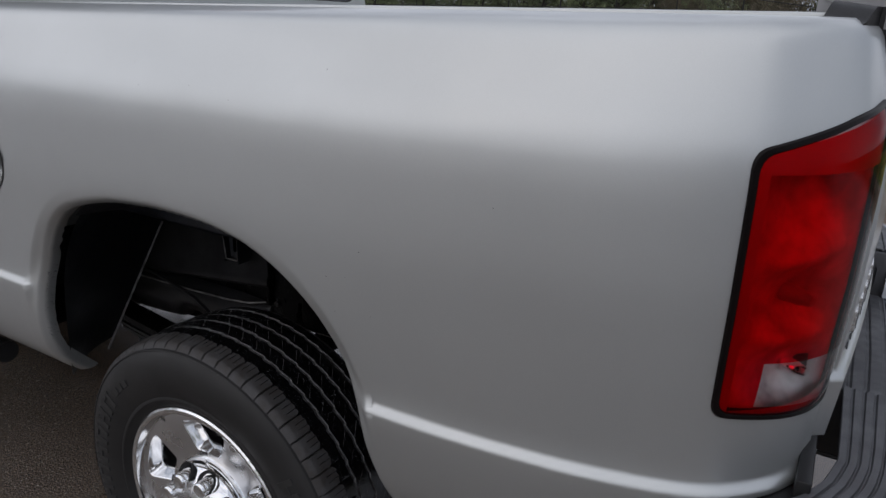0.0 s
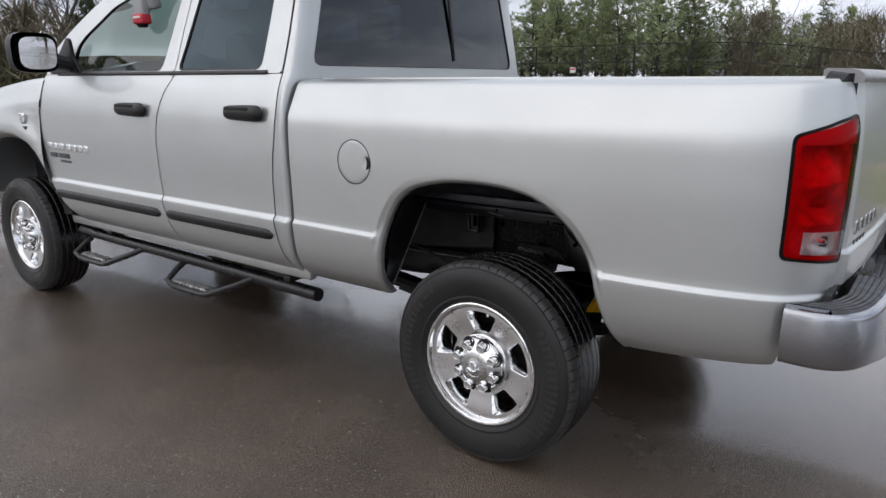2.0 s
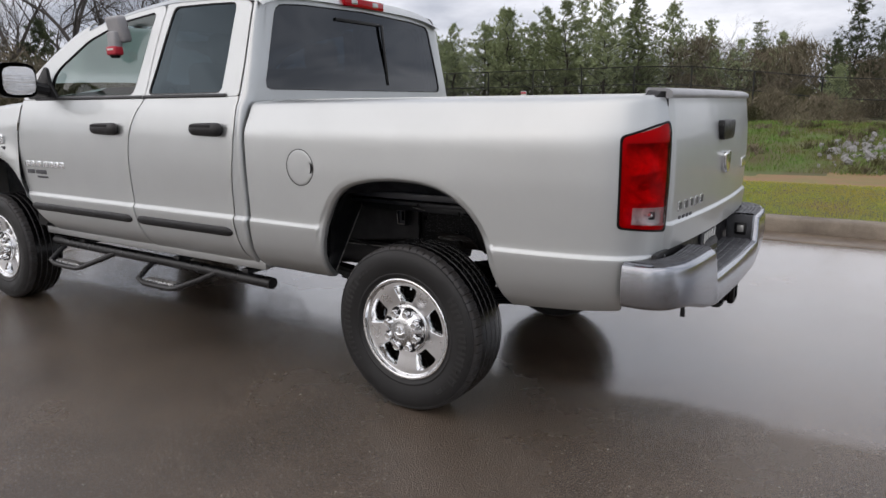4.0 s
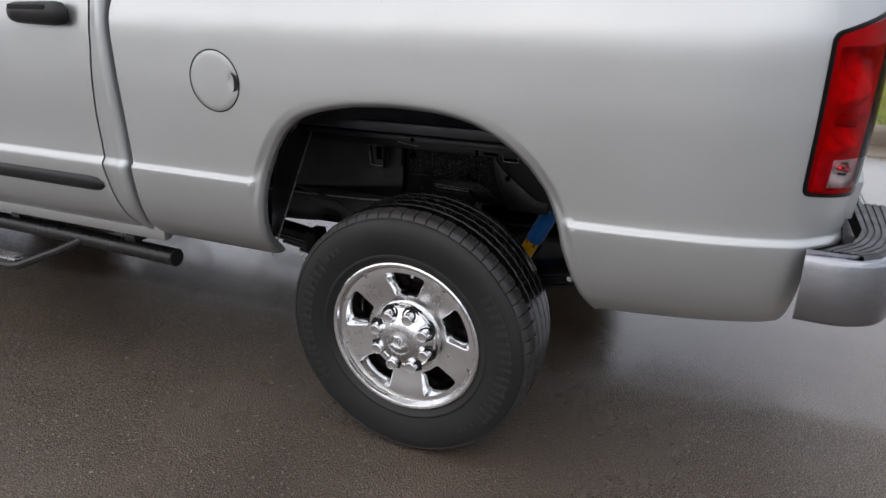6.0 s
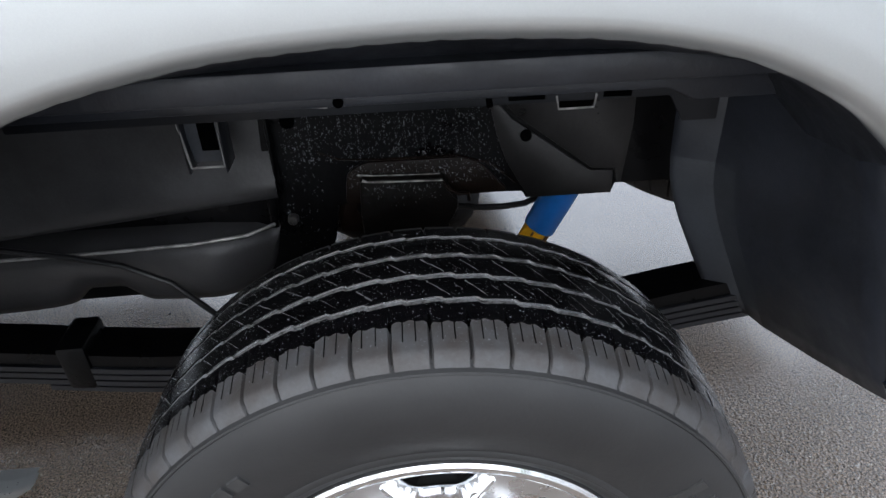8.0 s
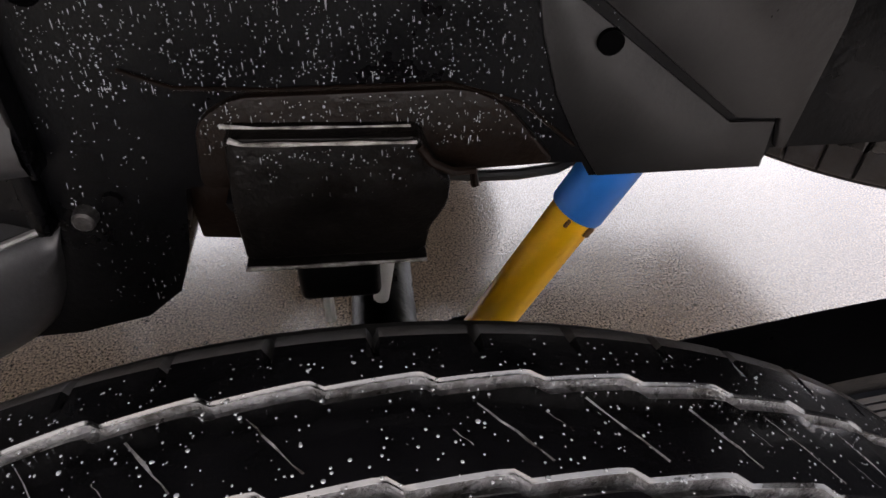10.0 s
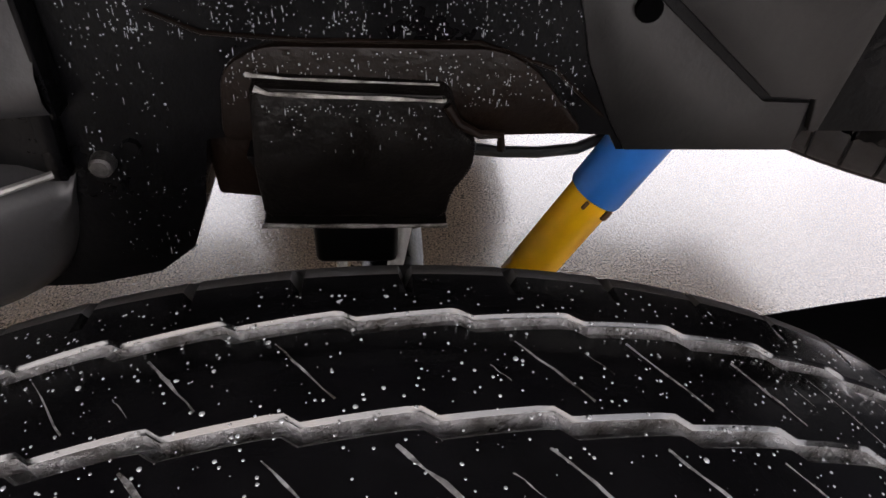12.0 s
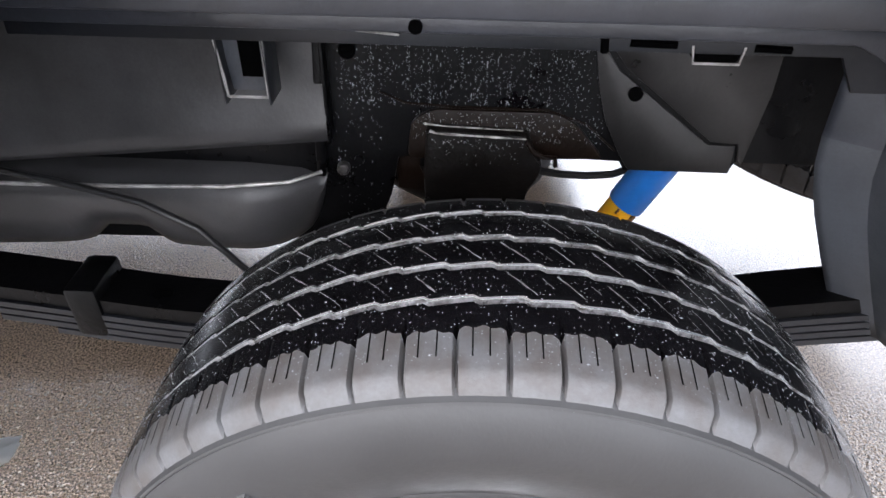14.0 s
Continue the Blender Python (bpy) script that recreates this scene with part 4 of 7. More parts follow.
def side_door(name, left, right, window, glass_mat, label):
    v, f = cab_panel(left, right, DOOR_LEVELS)
    # upper frame round the window
    top = []
    lo, hi = left(1.398) + .003, right(1.398) - .003
    zs = np.linspace(1.398, 1.885, 26)
    for z in zs:
        if z < ROOF(right(z)) - 0.05:
            top.append((right(z) - .003, z))
    xr = top[-1][0]
    if name == "front":
        xs = np.linspace(xr, -3.08, 40)
        top += [(x, max(ROOF(x) - 0.052, 1.40)) for x in xs if ROOF(x) - 0.052 > 1.402][1:]
        lo = top[-1][0]
    else:
        xs = np.linspace(xr, left(1.885) + .003, 24)
        top += [(x, ROOF(x) - 0.052) for x in xs][1:]
        top += [(left(z) + .003, z) for z in zs[::-1] if z < ROOF(left(z)) - 0.06]
    bottom = [(x, 1.398) for x in np.linspace(lo, hi, 30)]
    outer2 = bottom + top
    inner2 = resample(rounded(window, 0.035, 4), 96)
    outer_m = match_loop(outer2, inner2)
    rv, rf = ring(loop_on_cab(outer_m), loop_on_cab(inner2), 0.02)
    b = len(v)
    v, f = v + rv, f + [tuple(i + b for i in q) for q in rf]
    d = mesh_ob("door", v, f, PAINT, truck, label, smooth=40, merge=0.0002)
    # rubber and pane
    n = len(inner2)
    c = (sum(p[0] for p in inner2) / n, sum(p[1] for p in inner2) / n)
    small = [(c[0] + (p[0] - c[0]) * 0.978, c[1] + (p[1] - c[1]) * 0.972) for p in inner2]
    sv, sf = ring(loop_on_cab(inner2, -0.001), loop_on_cab(small, -0.005), 0.012)
    mesh_ob("window_seal", sv, sf, PLASTIC, d, smooth=40)
    gv = loop_on_cab([(c[0] + (p[0] - c[0]) * 0.99, c[1] + (p[1] - c[1]) * 0.985) for p in inner2], -0.009)
    mid = cab_point(c[0], c[1], -0.007)
    gv.append(mid)
    mesh_ob("window_pane", gv, [(i, (i + 1) % n, n) for i in range(n)], glass_mat, d, smooth=60)
    return d


WIN_FRONT = [(-1.885, 1.412), (-1.765, 1.868), (-2.10, 1.835), (-2.42, 1.745), (-2.70, 1.60), (-2.765, 1.545), (-2.79, 1.412)]
WIN_REAR = [(-1.135, 1.412), (-1.105, 1.865), (-1.30, 1.875), (-1.615, 1.882), (-1.75, 1.412)]
front_door = side_door("front", FRONT_EDGE, MID_EDGE, WIN_FRONT, GLASS_LIGHT, "silver front door with clear window")
rear_door = side_door("rear", MID_EDGE, REAR_EDGE, WIN_REAR, GLASS_SIDE, "silver rear door with dark tinted window")
bar_of("belt_seal", -2.93, -1.785, 1.4015, 0.020, 0.010, PLASTIC, front_door, "black rubber belt seal", False)
bar_of("belt_seal", -1.775, -1.09, 1.4015, 0.020, 0.010, PLASTIC, rear_door, "black rubber belt seal", False)
bar_of("side_moulding", -3.055, -1.925, 0.706, 0.052, 0.016, PLASTIC, front_door, "black rub moulding")
bar_of("side_moulding", -1.88, -1.055, 0.708, 0.052, 0.016, PLASTIC, rear_door, "black rub moulding")
door_handle(-2.225, -1.955, 1.225, front_door)
door_handle(-1.315, -1.062, 1.232, rear_door)
part("mirror_sail", plate_bm(rounded([(-3.02, 1.405), (-2.66, 1.405), (-2.735, 1.50), (-2.750, 1.585), (-2.775, 1.600)], 0.01), "y", -0.937, 0.02, 0.003), PLASTIC, front_door)
for x, w in ((-3.07, .055), (-3.005, .05), (-2.945, .075), (-2.845, .055), (-2.78, .055), (-2.715, .055), (-2.65, .055)):
    c = cab_point(x, 0.985)
    part("badge_bar", box_bm((w, 0.008, 0.040), (x + w / 2, c[1] - .002, 0.990), 0.003), CHROME, front_door, "chrome badge bar")
for x, w in ((-3.06, .09), (-2.955, .13)):
    part("badge_bar", box_bm((w, 0.006, 0.028), (x + w / 2, cab_point(x, .93)[1] - .001, 0.938), 0.002), PAD, front_door, "dark badge bar")
part("badge_bar", box_bm((.13, 0.005, 0.014), (-2.88, cab_point(-2.9, .90)[1] - .001, 0.905), 0.002), PAD, front_door, "dark badge bar")

# far-side doors
for d in (front_door, rear_door):
    far = new("door", d.data.copy())
    far.data.transform(Matrix.Scale(-1, 4, (0, 1, 0)))
    far.data.flip_normals()
    far.parent = truck
    for c in d.children:
        if c.name.startswith(("window", "belt")):
            o = new(c.name.split(".")[0], c.data.copy())
            o.data.transform(Matrix.Scale(-1, 4, (0, 1, 0)))
            o.data.flip_normals()
            o.parent = far

# dark plate behind the door seams
for sgn in (-1, 1):
    part("seam_backing", box_bm((2.18, 0.01, 0.84), (-2.05, sgn * 0.905, 0.975), 0.003), DARK, truck)
for sgn in (-1, 1):
    part("door_pillar", tube_bm([(-1.79, sgn * .855, 1.38), (-1.745, sgn * .80, 1.60), (-1.69, sgn * .73, 1.87)], 0.035, 8), DARK, truck)
    part("door_pillar", tube_bm([(-1.00, sgn * .86, 1.38), (-1.00, sgn * .805, 1.60), (-1.02, sgn * .735, 1.87)], 0.03, 8), DARK, truck)


def cab_corner():
    """The cab's rear corner from the door edge round to the back."""
    zs = [z for z in DOOR_LEVELS if z < 1.39] + [round(z, 4) for z in np.linspace(1.395, 1.885, 22)]
    v, m = [], 0
    for z in zs:
        y = cab_half(-1) - INS_DOOR(z)
        a = REAR_EDGE(z) + 0.003
        row = [(a, -(y - .004), z), (a + .006, -y, z)]
        r = 0.062
        bulge = 0.012 * smooth01((1.42 - z) / 0.08)
        x1 = -0.937 - 0.02 * smooth01((z - 1.42) / 0.45)
        for k in range(12):
            q = math.pi / 2 * k / 11
            cx = max(x1 - r, a + .008)
            row.append((cx + (x1 - cx) * math.sin(q)**0.75, -(y + bulge * math.sin(2 * q) - r * (1 - math.cos(q))**1.5), z))
        row.append((x1, -(y - r - 0.03), z))
        m = len(row)
        v += row
    return v, [(i * m + j, i * m + j + 1, (i + 1) * m + j + 1, (i + 1) * m + j) for i in range(len(zs) - 1) for j in range(m - 1)]


cv, cf = cab_corner()
mesh_ob("cab_corner", cv, cf, PAINT, truck, smooth=45)
mesh_ob("cab_corner", *flipped(cv, cf), PAINT, truck, smooth=45)


def cab_roof():
    xs = np.concatenate([np.linspace(-2.50, -1.0, 40), np.linspace(-0.985, -0.925, 8)])
    us = np.linspace(-1, 1, 61)
    v = []
    for x in xs:
        edge_z = ROOF(x) - 0.050
        w = cab_half(-1) - INS_DOOR(min(edge_z, 1.89))
        back = max(0, (x + 0.965) / 0.04)
        for u in us:
            a = abs(u)
            rise = 0.085 * (1 - a**5) ** 0.8 if a < 1 else 0
            cam = 0.012 * (1 - a * a)
            v.append((x, u * w, edge_z + rise * (1 - 0.35 * back * back) + cam - 0.02 * back * back))
    return mesh_ob("roof", v, grid_faces(len(xs), len(us)), PAINT, truck, smooth=50)


cab_roof()


def cab_back():
    """Back wall of the cab with the window opening."""
    def bx(y, z):
        return -0.938 - 0.02 * smooth01((z - 1.42) / 0.45) + 0.012 * (1 - (y / 0.85)**2)
    w0, w1 = cab_half(-1) - INS_DOOR(1.40) - .06, cab_half(-1) - INS_DOOR(1.86) - .055
    outer = [(-w0, 1.330), (w0, 1.330), (w1, 1.86), (w1 - .05, 1.915), (0, 1.945), (-w1 + .05, 1.915), (-w1, 1.86)]
    inner = resample(rounded([(-0.812, 1.428), (0.812, 1.428), (0.69, 1.855), (0.5, 1.872), (0, 1.885), (-0.5, 1.872), (-0.69, 1.855)], 0.045, 5), 120)
    om = match_loop(outer, inner)
    n = len(inner)
    v = [(bx(*p), *p) for p in om] + [(bx(*p), *p) for p in inner] + [(bx(*p) - .02, *p) for p in inner]
    f = [(q * n + i, q * n + (i + 1) % n, (q + 1) * n + (i + 1) % n, (q + 1) * n + i) for q in range(2) for i in range(n)]
    back = mesh_ob("cab_back", v, f, PAINT, truck, smooth=45)
    c = (0, 1.65)
    sm = [(p[0] * 0.993, c[1] + (p[1] - c[1]) * 0.975) for p in inner]
    v = [(bx(*p) + .0005, *p) for p in inner] + [(bx(*p) - .004, *p) for p in sm] + [(bx(*p) - .014, *p) for p in sm]
    mesh_ob("window_seal", v, f, PLASTIC, back)
    ps = [(p[0] * 0.996, c[1] + (p[1] - c[1]) * 0.988) for p in inner]
    v = [(bx(*p) - .007, *p) for p in ps] + [(bx(p[0] * .5, c[1] + (p[1] - c[1]) * .5) - .007, p[0] * .5, c[1] + (p[1] - c[1]) * .5) for p in ps] + [(bx(0, 1.65) - .007, 0, 1.65)]
    f = [(i, (i + 1) % n, n + (i + 1) % n, n + i) for i in range(n)] + [(n + i, n + (i + 1) % n, 2 * n) for i in range(n)]
    mesh_ob("rear_window", v, f, GLASS_TINT, back, "dark tinted sliding rear window", smooth=60)
    part("slider_bar", box_bm((0.010, 0.020, 0.36), (0, 0, 0), 0.002, rot=Matrix.Rotation(radians(8), 4, "X")), PLASTIC, back).location = (bx(.18, 1.64) + .001, 0.185, 1.645)
    part("slider_bar", box_bm((0.010, 0.40, 0.018), (bx(0, 1.82) + .001, -0.045, 1.822), 0.002), PLASTIC, back)
    lamp = part("high_brake_lamp", box_bm((0.030, 0.36, 0.050), (-0.925, -0.02, 1.923), 0.010), RED_PLASTIC, truck, "red high-mounted brake lamp with two clear cargo lenses")
    for y in (-0.115, 0.075):
        part("cargo_lens", box_bm((0.034, 0.055, 0.030), (-0.925, y, 1.925), 0.006), LAMP_CLEAR, lamp)
    for sgn in (-1, 1):
        part("roof_ditch_strip", tube_bm([(-0.995, sgn * .735, 1.918), (-0.965, sgn * .73, 1.910), (-0.938, sgn * .722, 1.890), (-0.930, sgn * .712, 1.866)], 0.004, 8), PLASTIC, truck)


cab_back()


def front_glass():
    n, m = 30, 25
    v = []
    for i in range(n):
        t = i / (n - 1)
        x = -3.10 + 0.66 * t
        z = ROOF(x) - 0.01
        w = cab_half(-1) - INS_DOOR(min(z - .04, 1.89)) - 0.075
        for j in range(m):
            u = -1 + 2 * j / (m - 1)
            v.append((x - 0.16 * (1 - u * u) * (1 - 0.5 * t), u * w, z + 0.03 * (1 - u * u)))
    mesh_ob("windscreen", v, grid_faces(n, m), GLASS_LIGHT, truck, "clear windscreen", smooth=60)
    for sgn in (-1, 1):
        v = []
        for i in range(n):
            t = i / (n - 1)
            x = -3.14 + 0.72 * t
            z = ROOF(x)
            w = cab_half(-1) - INS_DOOR(max(min(z - .05, 1.89), 1.39))
            for k in range(9):
                a = math.pi * 0.5 * k / 8
                v.append((x - 0.03 * (1 - math.cos(a)), sgn * (w - 0.085 * (1 - math.cos(a))), z - 0.052 + 0.060 * math.sin(a)))
        mesh_ob("windscreen_pillar", v, grid_faces(n, 9), PAINT, truck, smooth=60)


front_glass()

# front fenders, bonnet and closed front
FTOP = spline([(-4.55, 1.10), (-4.4, 1.18), (-4.1, 1.26), (-3.7, 1.325), (-3.4, 1.36), (-3.05, 1.392)])


def fender():
    xs = sorted(set([round(x, 4) for x in np.linspace(-4.50, -3.145, 50)] + [round(-3.59 + x, 4) for x in np.linspace(-0.46, -0.38, 16)] + [round(-3.59 + x, 4) for x in np.linspace(0.36, 0.455, 24)]))
    v = []
    us = np.linspace(0, 1, 40)
    for x in xs:
        d = x + 3.59
        zb = ARCH(-d) - 0.015 if -0.53 < d < 0.452 else 0.56
        zt = FTOP(x)
        for u in us:
            z = zb + (zt - zb) * u
            q = z * 1.371 / zt if z > 0.9 else z
            i = INS(min(max(q, 0.55), 1.37)) * (0.6 if z > 1.0 else 1)
            dd = min(math.hypot(d + a, z - b + .015) for a, b in ARCH_LINE[::3])
            i += 0.05 * (1 - dd / 0.045)**2 if dd < 0.045 else 0
            bulge = 0.02 * math.exp(-((dd - 0.07) / 0.08)**2)
            warp = (FRONT_EDGE(min(max(z, 0.52), 1.40)) - 0.004 + 3.145) * smooth01((x + 3.30) / 0.155)
            v.append((x + warp, -(cab_half(x) - i + bulge), z))
    # the strip between the arch and the front door
    f = grid_faces(len(xs), len(us))
    return v, f


fv, ff = fender()
fnd = mesh_ob("front_fender", fv, ff, PAINT, truck, merge=0.0004, smooth=50)
mesh_ob("front_fender", *flipped(fv, ff), PAINT, truck, merge=0.0004, smooth=50)
part("fender_badge", plate_bm(rounded([(-3.330, 1.110), (-3.270, 1.110), (-3.262, 1.175), (-3.338, 1.175)], 0.016), "y", -1.014, 0.016, 0.003), CHROME, fnd, "small chrome fender badge")
part("fender_badge", box_bm((0.085, 0.008, 0.022), (-3.30, -1.008, 1.085), 0.002), PAD, fnd)


def bonnet():
    xs, us = np.linspace(-4.5, -3.0, 30), np.linspace(-1, 1, 41)
    v = []
    for x in xs:
        for u in us:
            w = 0.865 - 0.05 * smooth01((-4.0 - x) / 0.5)
            v.append((x, u * w, FTOP(x) + 0.006 + 0.075 * (1 - abs(u)**2.5) + 0.02 * smooth01((0.55 - abs(u)) / 0.1)))
    mesh_ob("bonnet", v, grid_faces(len(xs), len(us)), PAINT, truck, smooth=45)


bonnet()
part("front_end", box_bm((0.10, 1.75, 0.62), (-4.49, 0, 0.85), 0.04, 4), PAINT, truck)
part("cowl", box_bm((0.25, 1.6, 0.03), (-3.08, 0, 1.41), 0.01), PLASTIC, truck)

# mirror
def door_mirror(sgn):
    part("mirror_arm", tube_bm([(-2.77, sgn * .92, 1.455), (-2.77, sgn * .97, 1.46), (-2.78, sgn * 1.02, 1.475)], [.045, .038, .045], 10), PLASTIC, truck)
    n, m = 12, 24
    v = []
    for i in range(n):
        t = i / (n - 1)
        k = (0.35 + 0.65 * math.sin(math.pi / 2 * min(1, t * 1.5)))
        for j in range(m):
            a = 2 * math.pi * j / m
            ca, sa = math.cos(a), math.sin(a)
            r = 1 / (abs(ca)**4 + abs(sa)**4)**0.25
            v.append((-2.90 + 0.16 * t, sgn * (1.124 + 0.118 * k * r * ca), 1.512 + 0.104 * k * r * sa))
    f = []
    for i in range(n - 1):
        for j in range(m):
            f.append((i * m + j, i * m + (j + 1) % m, (i + 1) * m + (j + 1) % m, (i + 1) * m + j))
    f.append(tuple(range(m)))
    house = mesh_ob("door_mirror", v, f, PLASTIC, truck, "black plastic door mirror", smooth=50)
    g = []
    for j in range(m):
        a = 2 * math.pi * j / m
        ca, sa = math.cos(a), math.sin(a)
        r = 1 / (abs(ca)**4 + abs(sa)**4)**0.25
        g.append((-2.748 - 0.023 * ca * r + 0.003 * sa * r, sgn * (1.106 + 0.084 * r * ca), 1.510 + 0.084 * r * sa))
    mesh_ob("mirror_glass", g, [tuple(range(m))], MIRROR, house, smooth=None)


for sgn in (-1, 1):
    door_mirror(sgn)

# inside the cab
part("cab_floor", box_bm((2.3, 1.72, 0.04), (-2.05, 0, 0.60), 0.01), DARK, truck)
part("dashboard", box_bm((0.42, 1.62, 0.36), (-2.86, 0, 1.22), 0.08, 4), DASH, truck)
for y in (-0.40, 0.40):
    seat = part("front_seat", box_bm((0.52, 0.52, 0.20), (-2.0, y, 0.98), 0.06, 4), CLOTH, truck, "grey cloth front seat")
    part("seat_back", box_bm((0.16, 0.50, 0.62), (-1.68, y, 1.30), 0.06, 4, Matrix.Rotation(radians(-10), 4, "Y").to_3x3().to_4x4()) if False else box_bm((0.16, 0.50, 0.60), (-1.70, y, 1.30), 0.06, 4), CLOTH, seat)
    part("headrest", box_bm((0.11, 0.28, 0.18), (-1.66, y, 1.68), 0.05, 4), CLOTH, seat)
part("rear_bench", box_bm((0.5, 1.4, 0.2), (-1.35, 0, 0.98), 0.05, 3), CLOTH, truck)
part("rear_bench_back", box_bm((0.14, 1.4, 0.60), (-1.04, 0, 1.24), 0.05, 3), CLOTH, truck)
wheel_c = Vector((-2.42, -0.42, 1.34))
ring_pts = [(wheel_c + Matrix.Rotation(radians(-62), 3, "Y") @ Vector((0.19 * math.cos(a), 0.19 * math.sin(a), 0))) for a in np.linspace(0, 2 * math.pi, 37)]
sw = part("steering_wheel", tube_bm(ring_pts, 0.016, 8, False), PLASTIC, truck, "black steering wheel")
for a in (0.3, math.pi - 0.3, -math.pi / 2):
    part("wheel_spoke", tube_bm([wheel_c, wheel_c + Matrix.Rotation(radians(-62), 3, "Y") @ Vector((0.185 * math.cos(a), 0.185 * math.sin(a), 0))], 0.018, 8), PLASTIC, sw)

# step bars
def step_bar(sgn):
    bar = part("side_step", tube_bm([(-3.10, sgn * .825, .440), (-2.6, sgn * .83, .437), (-1.5, sgn * .83, .428), (-0.955, sgn * .825, .415)], 0.032, 18), BLACK_PAINT, truck, "black tubular side step with drop steps")
    part("bar_end_cap", tube_bm([(-0.958, sgn * .825, .415), (-0.950, sgn * .825, .415)], 0.0315, 18), DARK, bar)
    for x0 in (-2.97, -1.98):
        y0, y1 = sgn * .84, sgn * .955
        path = [(x0, y0, .41), (x0 + .0, (y0 + y1) / 2, .375), (x0 + .01, y1, .335), (x0 + .06, y1, .315), (x0 + .18, y1, .312), (x0 + .32, y1, .314), (x0 + .37, y1, .325), (x0 + .52, (y0 + y1) / 2, .385), (x0 + .60, y0, .425)]
        part("drop_step", tube_bm(path, 0.0165, 10), BLACK_PAINT, bar)
        part("step_tread", box_bm((0.28, 0.055, 0.012), (x0 + .20, y1 + sgn * -.03, .335), 0.003), SATIN, bar)
        bm = bmesh.new()
        for i in range(14):
            for j in range(2):
                join_bm(bm, box_bm((.010, .016, .006), (x0 + .075 + i * .019, y1 + sgn * (-.018 - .022 * j), .343), .001, 1))
        part("step_stud", bm, BARE, bar)
    for x in (-2.75, -1.75, -1.15):
        part("bar_bracket", box_bm((0.05, 0.20, 0.03), (x, sgn * .74, .46), 0.005), BLACK_PAINT, bar)


for sgn in (-1, 1):
    step_bar(sgn)


# ---- wheels: local x and z in the wheel's plane, -y outwards ----
PITCH = 64
TYRE_R = 0.372
WHEEL_K, HUB_Y, HUB_Z = 1.043, 0.8165, 0.354


def lathe(profile, n, cap=False, squash=None):
    """Turns rows of (radius, outward) round the axle."""
    v = []
    for k in range(n):
        a = 2 * math.pi * k / n
        for r, o in profile:
            v.append((r * math.cos(a), -o, r * math.sin(a)))
    return v, grid_faces(n, len(profile), True)


def flat_foot(v):
    """The tyre is pressed flat where it stands on the ground."""
    out = []
    for x, y, z in v:
        if z < -0.300:
            k = smooth01((-0.300 - z) / 0.07)
            y *= 1 + 0.035 * k
        out.append((x, y, max(z, -0.3695)))
    return out


def crown(o):
    return TYRE_R - 0.007 * (abs(o) / 0.105)**3


